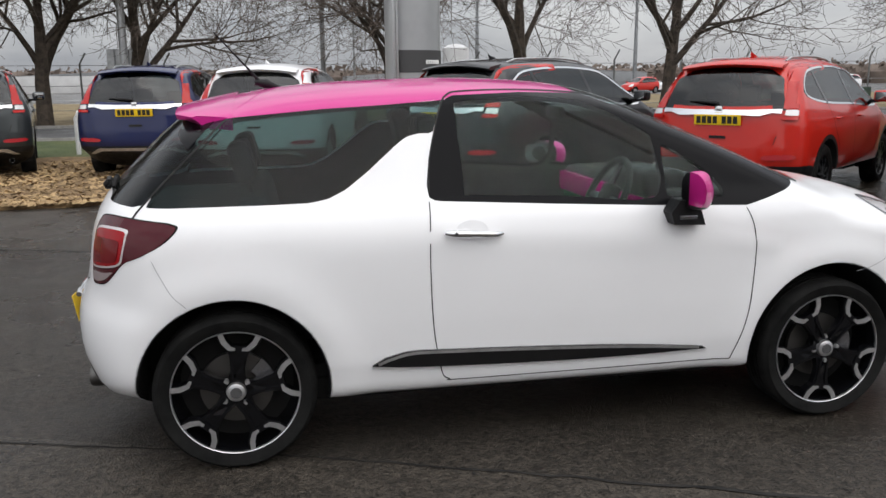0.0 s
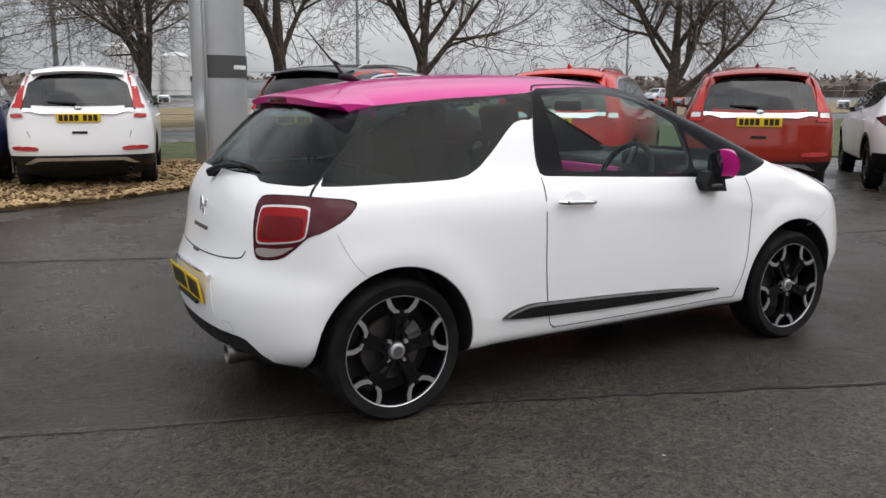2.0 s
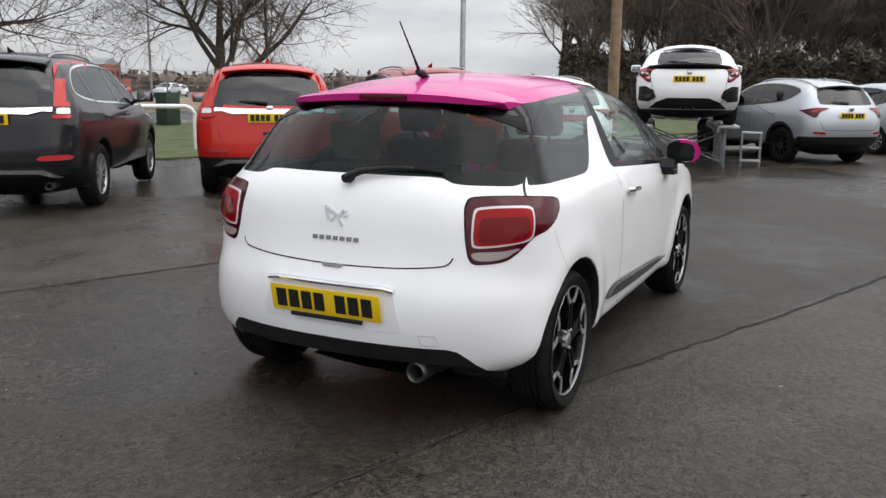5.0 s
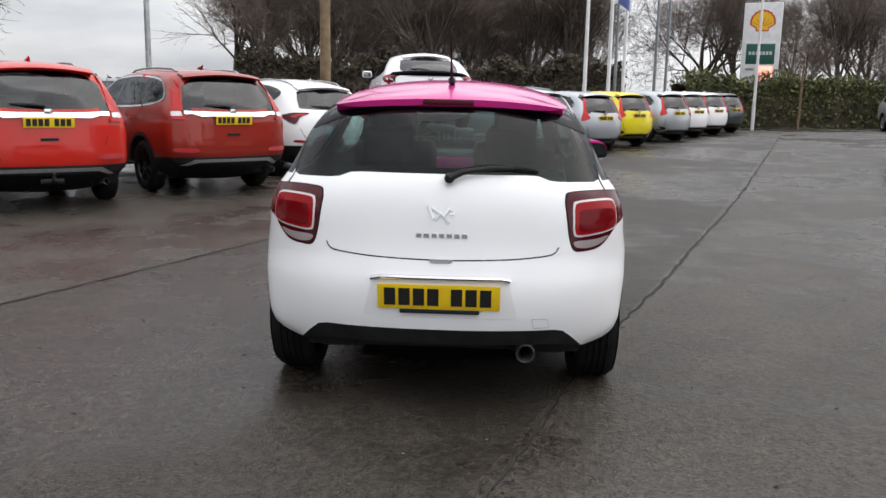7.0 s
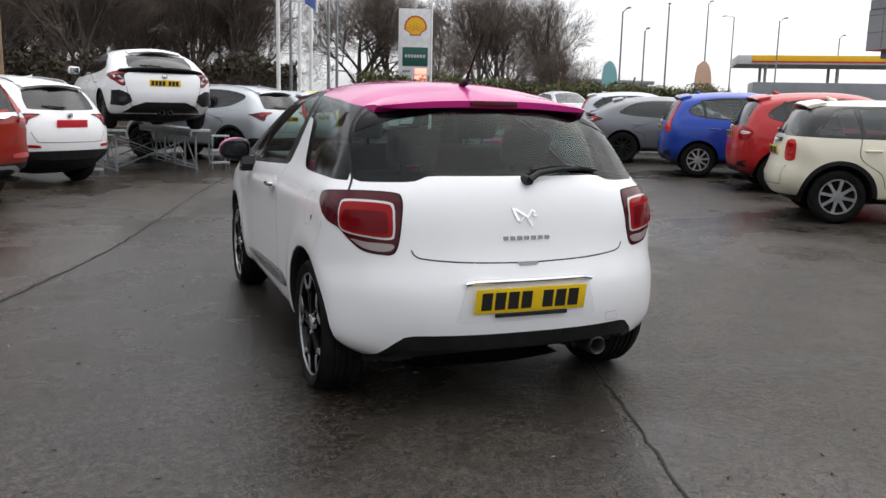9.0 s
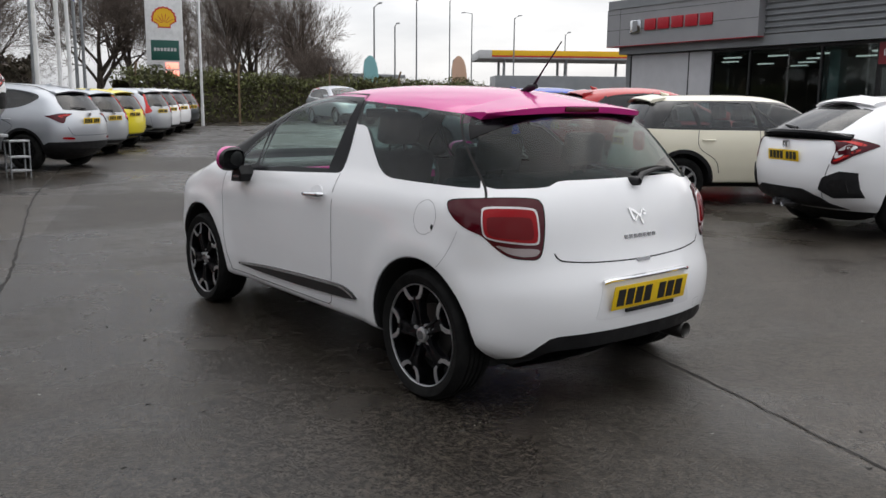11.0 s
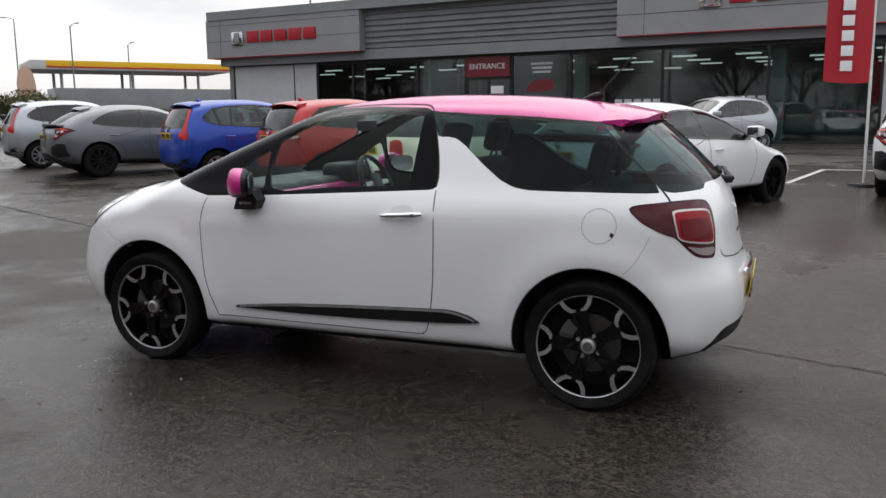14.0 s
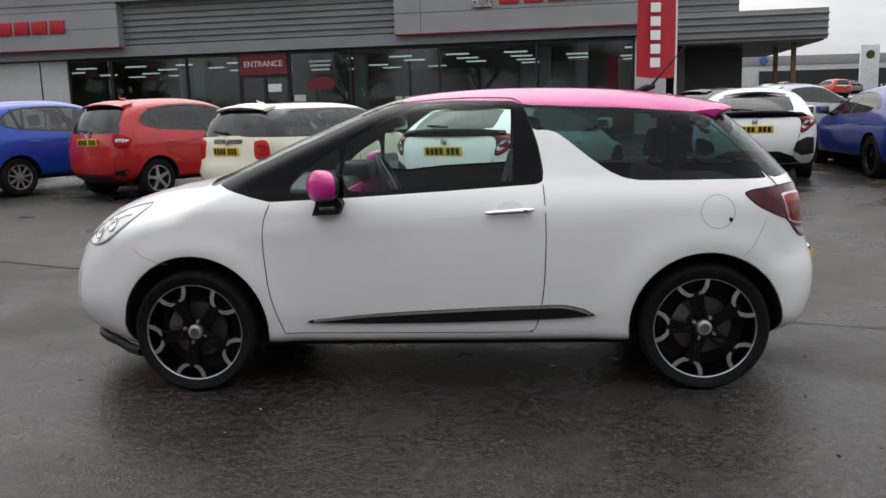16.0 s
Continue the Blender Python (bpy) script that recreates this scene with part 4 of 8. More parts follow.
    part("exhaust", lathe_geo([(0.024, 0.20), (0.030, 0.0), (0.038, -0.012), (0.043, -0.004), (0.044, 0.02), (0.040, 0.26)], 24, "x"), "brake", car, "round grey steel exhaust tip", m=Matrix.Translation((-0.590, -0.375, 0.270)))
    part("silencer", tube_geo([(-0.40, -0.375, 0.270), (-0.30, -0.3, 0.27), (-0.22, 0.25, 0.27)], 0.06, 12), "dark", car)
    # headlights, grille lip
    for s in (1, -1):
        ol = smooth_line([(3.10, 0.748), (3.02, 0.80), (2.90, 0.885), (2.76, 0.928), (2.71, 0.925), (2.78, 0.855), (2.90, 0.765), (3.00, 0.735)], 4, True)
        hl = part("headlight", drape(S, ol, "side", 0.006, 0.03, 0.01, s), "lamp_clear", car, "clear headlight lens")
        part("headlight_rim", ribbon(S, list(ol) + [ol[0]], "side", 0.008, 0.007, s), "badge", hl)
        for cx, cz, rr in ((2.985, 0.795, 0.036), (2.885, 0.835, 0.030)):
            for k, mat in ((1.0, "badge"), (0.74, "chrome")):
                bowl = [(cx + k * rr * math.cos(w), cz + k * rr * math.sin(w)) for w in np.linspace(0, 2 * math.pi, 19)[:-1]]
                part("lamp_bowl", drape(S, bowl, "side", 0.0075 if k == 1.0 else 0.009, 0.03, 0, s), mat, hl, "lamp bowl behind the lens")
        part("lamp_fin", ribbon(S, smooth_line([(2.79, 0.885), (2.86, 0.865), (2.93, 0.815), (2.98, 0.745)], 5), "side", 0.007, 0.008, s), "badge", hl)
        fog = [(3.20, 0.50), (3.22, 0.58), (3.17, 0.62), (3.13, 0.60), (3.16, 0.48), (3.14, 0.34), (3.17, 0.32), (3.21, 0.36)]
        part("bumper_slot", drape(S, fog, "side", 0.002, 0.04, 0.0, s), recess_shade_paint, car, "front bumper side recess, its shade given by a darker white patch")
    ly = np.linspace(-0.70, 0.70, 21)
    lip = [(x - 0.035, y, 0.195 - 0.02 * abs(y)) for x, y in zip(S.front_x(ly, np.full(21, 0.24)), ly)]
    part("front_lip", tube_geo(lip, 0.026, 8), "plastic", car, "black front lip")
    # cabin
    def seat(name, x, y, w, hgt, head=True):
        st = part(name, box_bm(0.50, w, 0.16, 0.05, (x + 0.12, y, 0.50), 3), "seat", car, "dark cloth seat")
        b = box_bm(0.13, w, hgt, 0.045, (0, 0, hgt / 2), 3)
        b.transform(pose(x - 0.12, y, 0.52, 0, -14, 0))
        part("seat_back", b, "seat", st)
        if head:
            for yy in ((0,) if w < 0.8 else (-0.30, 0.30)):
                hb = box_bm(0.09, 0.25, 0.17, 0.035, (0, yy, hgt + 0.13), 3)
                add_box(hb, 0.012, 0.012, 0.10, (0, yy - 0.05, hgt + 0.02))
                add_box(hb, 0.012, 0.012, 0.10, (0, yy + 0.05, hgt + 0.02))
                hb.transform(pose(x - 0.12, y, 0.52, 0, -14, 0))
                part("headrest", hb, "seat", st)
    seat("front_seat", 1.10, 0.35, 0.48, 0.60)
    seat("front_seat", 1.10, -0.35, 0.48, 0.60)
    seat("rear_seat", 0.32, 0.0, 1.16, 0.50)
    part("cabin_floor", box_bm(2.2, 1.3, 0.05, 0, (1.05, 0, 0.32)), "lining", car)
    part("parcel_shelf", box_bm(0.42, 1.05, 0.03, 0.01, (-0.16, 0, 0.93)), "lining", car)
    dash = part("dashboard", box_bm(0.50, 1.36, 0.26, 0.07, (2.02, 0, 0.86), 3), "plastic", car, "black dashboard")
    part("dash_trim", box_bm(0.05, 1.34, 0.11, 0.02, (1.775, 0, 0.90)), "dash_pink", dash, "glossy pink dashboard trim")
    part("instrument_hood", box_bm(0.20, 0.36, 0.13, 0.05, (1.83, -0.36, 1.00), 3), "plastic", dash)
    part("centre_console", box_bm(0.75, 0.20, 0.26, 0.04, (1.50, 0, 0.48), 3), "plastic", car)
    ring = [(0.185 * math.cos(w), 0.185 * math.sin(w)) for w in np.linspace(0, 2 * math.pi, 33)]
    wheel_m = Matrix.Translation((1.62, -0.36, 0.93)) @ pose(0, 0, 0, 0, -65, 0)
    sw = part("steering_wheel", tube_geo([(a, b, 0) for a, b in ring], 0.016, 10, False), "plastic", car, "black steering wheel", m=wheel_m)
    part("wheel_boss", box_bm(0.14, 0.13, 0.05, 0.02, (0, 0, -0.01)), "plastic", sw)
    for w in (0, 180, -90):
        part("wheel_spoke", box_bm(0.12, 0.035, 0.018, 0.005, (0.12, 0, 0)), "badge", sw, m=pose(0, 0, 0, 0, 0, w + 90))
    part("inner_mirror", box_bm(0.03, 0.22, 0.06, 0.015, (1.50, 0, 1.30), 2), "plastic", car)
    return car


def number_plate(parent, m, mat="plate_yellow", hero=False, w=0.52, h=0.111):
    """A plate with bars in place of its characters; its face looks to -x."""
    b = box_bm(0.004, w, h, 0.0015)
    pl = part("number_plate", b, mat, parent, "yellow number plate" if mat == "plate_yellow" else "white number plate" if mat == "plate_white" else "red showroom plate", m=m)
    if mat == "red_plate":
        return pl
    k = 7
    pitch = w * 0.118
    for i in range(k):
        y = (w * 0.40) - i * pitch - (w * 0.075 if i > 3 else 0)
        part("plate_bar", box_bm(0.002, pitch * 0.78, h * 0.70, 0, (-0.0032, y, 0)), "ink", pl)
    return pl


# body white made darker, to paint the shade of recesses that lie flush
recess_shade_paint = paint("white_paint_recess_shade", (0.72, 0.72, 0.73))


# ---- the parked cars ----
def spoke_wheel_geo(r, rim, w, n, wid):
    """Tyre, rim with n spokes, and the dark well behind them."""
    f = w / 2 * 0.86
    arms = [lathe_geo([(rim - 0.022, f - 0.02), (rim - 0.014, f + 0.002), (rim - 0.002, f + 0.002), (rim + 0.002, f - 0.02)], 36),
            lathe_geo([(0.0, f - 0.002), (0.036, f - 0.004), (0.05, f - 0.02)], 20)]
    for k in range(n):
        o = [(0.03, wid * 1.15), (rim * 0.6, wid * 0.75), (rim - 0.012, wid), (rim - 0.012, -wid), (rim * 0.6, -wid * 0.75), (0.03, -wid * 1.15)]
        vs, fs = prism_geo(o, f - 0.035, f - 0.006)
        arms.append(spun((vs, fs), 360 / n * k + 11))
    back = lathe_geo([(0.0, f - 0.07), (rim - 0.01, f - 0.07), (rim - 0.004, f - 0.01)], 24)
    ty = lathe_geo([(rim - 0.004, -w * 0.4), (rim + 0.04, -w * 0.5), (r - 0.02, -w * 0.47), (r, -w * 0.34), (r, w * 0.34), (r - 0.02, w * 0.47), (rim + 0.04, w * 0.5), (rim - 0.004, w * 0.42)], 36)
    return ty, merge_geo(*arms), back


WHEELS = {}


def parked_wheel(parent, x, y, r, rim, style, mat):
    key = (r, rim, style)
    if key not in WHEELS:
        n, wid = style
        ty, arms, back = spoke_wheel_geo(r, rim, 0.21, n, wid)
        WHEELS[key] = [mesh_from("tyre", *ty), mesh_from("rim", *arms, smooth=False), mesh_from("well", *back)]
        for me, k in zip(WHEELS[key], ("rubber", None, "dark")):
            if k:
                me.materials.append(M[k])
        WHEELS[key][1].materials.append(M["silver_rim"])
    ty, arms, back = WHEELS[key]
    m = Matrix.Translation((x, y, r)) @ (pose(0, 0, 0) if y > 0 else pose(0, 0, 0, 0, 0, 180))
    wh = part("wheel", ty, None, parent, m=m)
    ri = part("rim", arms, None, wh, "silver alloy rim" if mat == "silver_rim" else "black alloy rim")
    ri.material_slots[0].link = "OBJECT"
    ri.material_slots[0].material = M[mat]
    part("wheel_back", back, None, wh)


def scaled_flank(w, belt, top, roof_w):
    k = w / 2
    return [(0.18, k * 0.90), (0.30, k * 0.955), (0.50, k * 0.99), (0.72, k), (belt - 0.12, k * 0.99), (belt, k * 0.955), (belt + 0.10, k * 0.90), (belt + 0.25, k * 0.82), (top - 0.12, k * 0.715), (top, k * roof_w)]


SUV = dict(
    wb=2.63, r=0.345, rim=0.228, well=0.405, zc=0.345,
    shape=Shape([(-0.74, 0.30, 0.3, 2.3), (-0.90, 0.38, 0.35, 2.8), (-0.965, 0.52, 0.36, 3.2), (-0.955, 0.60, 0.36, 3.2), (-0.925, 0.66, 0.34, 3.2), (-0.925, 0.84, 0.34, 3.2), (-0.935, 1.00, 0.32, 3.2), (-0.900, 1.09, 0.30, 3.2), (-0.80, 1.30, 0.26, 3.0), (-0.665, 1.52, 0.22, 2.8), (-0.50, 1.605, 0.18, 2.5),
                 (-0.1, 1.650, 0.15, 2.4), (0.5, 1.672, 0.14, 2.4), (1.0, 1.655, 0.14, 2.4), (1.42, 1.585, 0.14, 2.4), (1.85, 1.36, 0.16, 2.6), (2.25, 1.145, 0.18, 2.6), (2.45, 1.085, 0.2, 2.4), (2.85, 1.04, 0.24, 2.2),
                 (3.2, 0.96, 0.34, 2.1), (3.42, 0.82, 0.5, 2.1), (3.55, 0.60, 0.6, 2.1), (3.55, 0.40, 0.6, 2.1), (3.40, 0.30, 0.5, 2.1)],
                (0.0, 2.55, 0.66), scaled_flank(1.82, 1.08, 1.68, 0.60), [(-1.0, 0.965), (-0.4, 0.985), (0.2, 1.0), (2.2, 1.0), (2.8, 0.97), (3.6, 0.92)]),
    glass=[(1.98, 1.085), (1.0, 1.115), (0.1, 1.145), (-0.38, 1.20), (-0.50, 1.27), (-0.36, 1.42), (-0.12, 1.505), (0.5, 1.545), (1.0, 1.53), (1.34, 1.48), (1.70, 1.29)],
    pillars=[((1.02, 1.10), (0.92, 1.56)), ((0.06, 1.13), (-0.08, 1.54))],
    rear=(1.115, 1.535, 0.66, 0.565, 0.05), windscreen=(1.46, 2.20, 0.56, 0.70),
    door=[(2.02, 1.06), (2.06, 0.80), (1.98, 0.50), (1.90, 0.40)], bump=0.50, plate=(0.975,), skid=0.44)
SUV["lamps"] = [("lamp_tall", [(0.660, 1.13), (0.730, 1.10), (0.760, 1.13), (0.728, 1.30), (0.685, 1.47), (0.645, 1.572), (0.575, 1.586), (0.585, 1.54), (0.625, 1.42), (0.650, 1.28)], "rear"),
                ("lamp_clear", [(0.690, 1.035), (0.755, 1.03), (0.800, 1.03), (0.800, 1.055), (0.790, 1.085), (0.740, 1.09), (0.690, 1.085), (0.690, 1.06)], "rear"), ("lamp_tall", [(0.665, 1.10), (0.73, 1.105), (0.79, 1.10), (0.79, 1.12), (0.77, 1.15), (0.70, 1.15), (0.665, 1.14)], "rear"), ("lamp_tall", [(0.665, 0.985), (0.73, 0.985), (0.80, 0.985), (0.81, 1.0), (0.81, 1.02), (0.74, 1.02), (0.665, 1.02)], "rear"), ("lamp_red", [(0.52, 0.565), (0.79, 0.575), (0.78, 0.62), (0.53, 0.61)], "rear")]
SUV["bars"] = [("chrome", [(-0.655, 1.050), (-0.56, 1.056), (-0.44, 1.022), (-0.20, 1.030), (0.20, 1.030), (0.44, 1.022), (0.56, 1.056), (0.655, 1.050), (0.655, 1.098), (0.30, 1.086), (-0.30, 1.086), (-0.655, 1.098)]),
               ("alloy", [(-0.70, 0.385), (-0.54, 0.470), (0.54, 0.470), (0.70, 0.385), (0.62, 0.385), (0.50, 0.430), (-0.50, 0.430), (-0.62, 0.385)]), ("dark", [(-0.09, 0.775), (0.09, 0.775), (0.09, 0.805), (-0.09, 0.805)])]

CROSS = dict(
    wb=2.61, r=0.335, rim=0.222, well=0.392, zc=0.335,
    shape=Shape([(-0.66, 0.28, 0.3, 2.3), (-0.81, 0.36, 0.38, 2.4), (-0.87, 0.50, 0.45, 2.5), (-0.875, 0.70, 0.45, 2.5), (-0.855, 0.88, 0.42, 2.5), (-0.80, 1.00, 0.38, 2.5), (-0.72, 1.12, 0.32, 2.5), (-0.52, 1.38, 0.24, 2.5), (-0.36, 1.475, 0.18, 2.4),
                 (0.0, 1.545, 0.14, 2.4), (0.5, 1.585, 0.13, 2.4), (1.0, 1.575, 0.13, 2.4), (1.40, 1.50, 0.14, 2.4), (1.82, 1.29, 0.16, 2.6), (2.20, 1.10, 0.18, 2.6), (2.42, 1.03, 0.2, 2.4), (2.8, 0.98, 0.24, 2.2),
                 (3.10, 0.90, 0.34, 2.1), (3.30, 0.78, 0.5, 2.1), (3.41, 0.58, 0.6, 2.1), (3.41, 0.40, 0.6, 2.1), (3.28, 0.28, 0.5, 2.1)],
                (0.0, 2.5, 0.62), scaled_flank(1.77, 1.02, 1.59, 0.58), [(-0.9, 0.96), (-0.4, 0.985), (0.2, 1.0), (2.2, 1.0), (2.8, 0.97), (3.5, 0.92)]),
    glass=[(1.95, 1.03), (1.0, 1.075), (0.2, 1.14), (-0.10, 1.22), (-0.26, 1.33), (-0.10, 1.40), (0.30, 1.46), (0.7, 1.475), (1.05, 1.455), (1.33, 1.40), (1.68, 1.21)],
    pillars=[((0.98, 1.06), (0.86, 1.49))],
    rear=(1.085, 1.415, 0.60, 0.50, 0.06), windscreen=(1.44, 2.16, 0.54, 0.68),
    door=[(1.98, 1.02), (2.02, 0.78), (1.95, 0.50), (1.86, 0.38)], bump=0.52, plate=(0.90,), skid=None)
CROSS["lamps"] = [("lamp_dark", [(-0.225, 1.03), (-0.10, 1.04), (0.04, 1.035), (0.20, 1.0), (0.27, 0.99), (0.18, 0.95), (0.06, 0.89), (-0.02, 0.86), (-0.07, 0.90), (-0.10, 0.965)], "q"),
                  ("lamp_bright", [(-0.19, 1.015), (-0.06, 1.015), (0.05, 0.99), (0.0, 0.965), (-0.09, 0.985)], "q"), ("lamp_red", [(0.52, 0.565), (0.70, 0.575), (0.69, 0.61), (0.53, 0.60)], "rear")]
CROSS["bars"] = []

MPV = dict(
    wb=2.53, r=0.300, rim=0.200, well=0.350, zc=0.300,
    shape=Shape([(-0.46, 0.24, 0.3, 2.3), (-0.60, 0.30, 0.34, 2.4), (-0.665, 0.44, 0.38, 2.6), (-0.67, 0.62, 0.36, 2.6), (-0.645, 0.82, 0.32, 2.6), (-0.605, 0.97, 0.28, 2.6), (-0.50, 1.18, 0.24, 2.6), (-0.375, 1.375, 0.2, 2.6), (-0.24, 1.445, 0.16, 2.5),
                 (0.1, 1.495, 0.14, 2.4), (0.6, 1.518, 0.13, 2.4), (1.0, 1.505, 0.13, 2.4), (1.35, 1.435, 0.14, 2.4), (1.80, 1.22, 0.15, 2.6), (2.25, 1.02, 0.17, 2.6), (2.50, 0.945, 0.2, 2.4), (2.80, 0.88, 0.26, 2.2),
                 (3.05, 0.78, 0.38, 2.1), (3.20, 0.66, 0.5, 2.1), (3.29, 0.50, 0.6, 2.1), (3.29, 0.34, 0.6, 2.1), (3.18, 0.24, 0.5, 2.1)],
                (0.0, 2.45, 0.58), scaled_flank(1.695, 0.95, 1.52, 0.60), [(-0.7, 0.965), (-0.3, 0.985), (0.2, 1.0), (2.1, 1.0), (2.7, 0.97), (3.3, 0.92)]),
    glass=[(2.05, 0.955), (1.4, 0.975), (0.7, 1.01), (0.12, 1.05), (-0.12, 1.10), (-0.20, 1.17), (-0.06, 1.29), (0.16, 1.365), (0.6, 1.40), (0.98, 1.39), (1.28, 1.335), (1.72, 1.13)],
    pillars=[((0.95, 0.98), (0.84, 1.42)), ((0.10, 1.03), (0.02, 1.36)), ((1.62, 0.95), (1.58, 1.22))],
    rear=(0.985, 1.395, 0.60, 0.53, 0.04), windscreen=(1.40, 2.22, 0.52, 0.66),
    door=[(2.06, 0.94), (2.10, 0.72), (2.02, 0.46), (1.94, 0.34)], bump=0.26, plate=(0.86,), skid=None)
MPV["lamps"] = [("lamp_bright", [(-0.055, 0.86), (0.06, 0.80), (0.16, 0.79), (0.175, 0.86), (0.14, 0.98), (0.135, 1.10), (0.15, 1.30), (0.13, 1.34), (0.085, 1.30), (0.06, 1.10), (0.02, 0.97)], "q")]
MPV["bars"] = [("plastic", [(-0.56, 0.285), (0.56, 0.285), (0.46, 0.36), (-0.46, 0.36)])]
for e in (1, -1):
    MPV["bars"] += [("plastic", [(e * 0.76, 0.36), (e * 0.54, 0.38), (e * 0.60, 0.44), (e * 0.75, 0.47)])]

OLD_MPV = dict(MPV)
OLD_MPV["lamps"] = [("lamp_red", [(-0.02, 0.86), (0.04, 0.78), (0.19, 0.78), (0.27, 0.86), (0.24, 0.93), (0.06, 0.985), (-0.01, 0.97)], "q"), ("lamp_clear", [(0.04, 0.87), (0.19, 0.87), (0.23, 0.90), (0.05, 0.915)], "q")]

FASTBACK = dict(
    wb=2.70, r=0.325, rim=0.222, well=0.375, zc=0.325,
    shape=Shape([(-0.64, 0.24, 0.3, 2.3), (-0.82, 0.32, 0.42, 2.4), (-0.91, 0.46, 0.5, 2.5), (-0.92, 0.62, 0.5, 2.5), (-0.89, 0.78, 0.46, 2.5), (-0.86, 0.90, 0.42, 2.5), (-0.82, 0.985, 0.36, 2.6), (-0.60, 1.14, 0.26, 2.5), (-0.30, 1.29, 0.2, 2.4), (-0.12, 1.345, 0.16, 2.4),
                 (0.2, 1.395, 0.14, 2.4), (0.6, 1.422, 0.13, 2.4), (1.0, 1.41, 0.13, 2.4), (1.35, 1.345, 0.14, 2.4), (1.80, 1.165, 0.15, 2.6), (2.25, 0.985, 0.17, 2.6), (2.50, 0.91, 0.2, 2.4), (2.9, 0.85, 0.26, 2.2),
                 (3.28, 0.74, 0.4, 2.1), (3.48, 0.62, 0.55, 2.1), (3.58, 0.48, 0.6, 2.1), (3.58, 0.34, 0.6, 2.1), (3.45, 0.24, 0.5, 2.1)],
                (0.0, 2.6, 0.56), scaled_flank(1.80, 0.92, 1.42, 0.58), [(-0.95, 0.955), (-0.5, 0.985), (0.1, 1.0), (2.2, 1.0), (2.9, 0.97), (3.6, 0.91)]),
    glass=[(1.98, 0.935), (1.2, 0.955), (0.45, 0.985), (0.08, 1.02), (-0.06, 1.06), (0.02, 1.15), (0.22, 1.245), (0.5, 1.30), (0.9, 1.31), (1.22, 1.27), (1.66, 1.10)],
    pillars=[((0.98, 0.95), (0.86, 1.33))],
    rear=(1.03, 1.315, 0.58, 0.46, 0.08), windscreen=(1.40, 2.22, 0.52, 0.68),
    door=[(2.02, 0.92), (2.08, 0.70), (2.02, 0.44), (1.94, 0.33)], bump=0.27, plate=(0.79,), skid=None)
FASTBACK["lamps"] = [("lamp_dark", [(-0.24, 0.995), (-0.14, 1.01), (-0.02, 1.0), (0.20, 0.955), (0.29, 0.92), (0.24, 0.89), (0.08, 0.82), (-0.06, 0.74), (-0.12, 0.75), (-0.09, 0.86), (-0.11, 0.945)], "q"),
                     ("lamp_bright", [(-0.20, 0.985), (-0.12, 0.992), (-0.02, 0.982), (0.17, 0.935), (0.15, 0.915), (0.0, 0.95), (-0.07, 0.955)], "q"), ("lamp_clear", [(-0.075, 0.855), (0.02, 0.925), (0.11, 0.905), (0.03, 0.855), (-0.05, 0.80), (-0.09, 0.80)], "q"),
                     ("lamp_bright", [(-0.10, 0.770), (-0.06, 0.768), (0.05, 0.828), (0.14, 0.875), (0.12, 0.885), (0.03, 0.845), (-0.06, 0.79)], "q")]
FASTBACK["bars"] = [("surround", [(-0.72, 0.962), (0.72, 0.962), (0.68, 1.022), (0.3, 1.050), (-0.3, 1.050), (-0.68, 1.022)])]
for e in (1, -1):
    FASTBACK["bars"] += [("plastic", [(e * 0.84, 0.42), (e * 0.66, 0.40), (e * 0.54, 0.48), (e * 0.58, 0.60), (e * 0.72, 0.67), (e * 0.83, 0.66)]), ("gloss_black", [(e * 0.78, 0.47), (e * 0.66, 0.47), (e * 0.62, 0.53), (e * 0.66, 0.58), (e * 0.77, 0.60)])]
FASTBACK["bars"] += [("plastic", [(-0.66, 0.285), (0.66, 0.285), (0.52, 0.40), (0.34, 0.47), (-0.34, 0.47), (-0.52, 0.40)])]

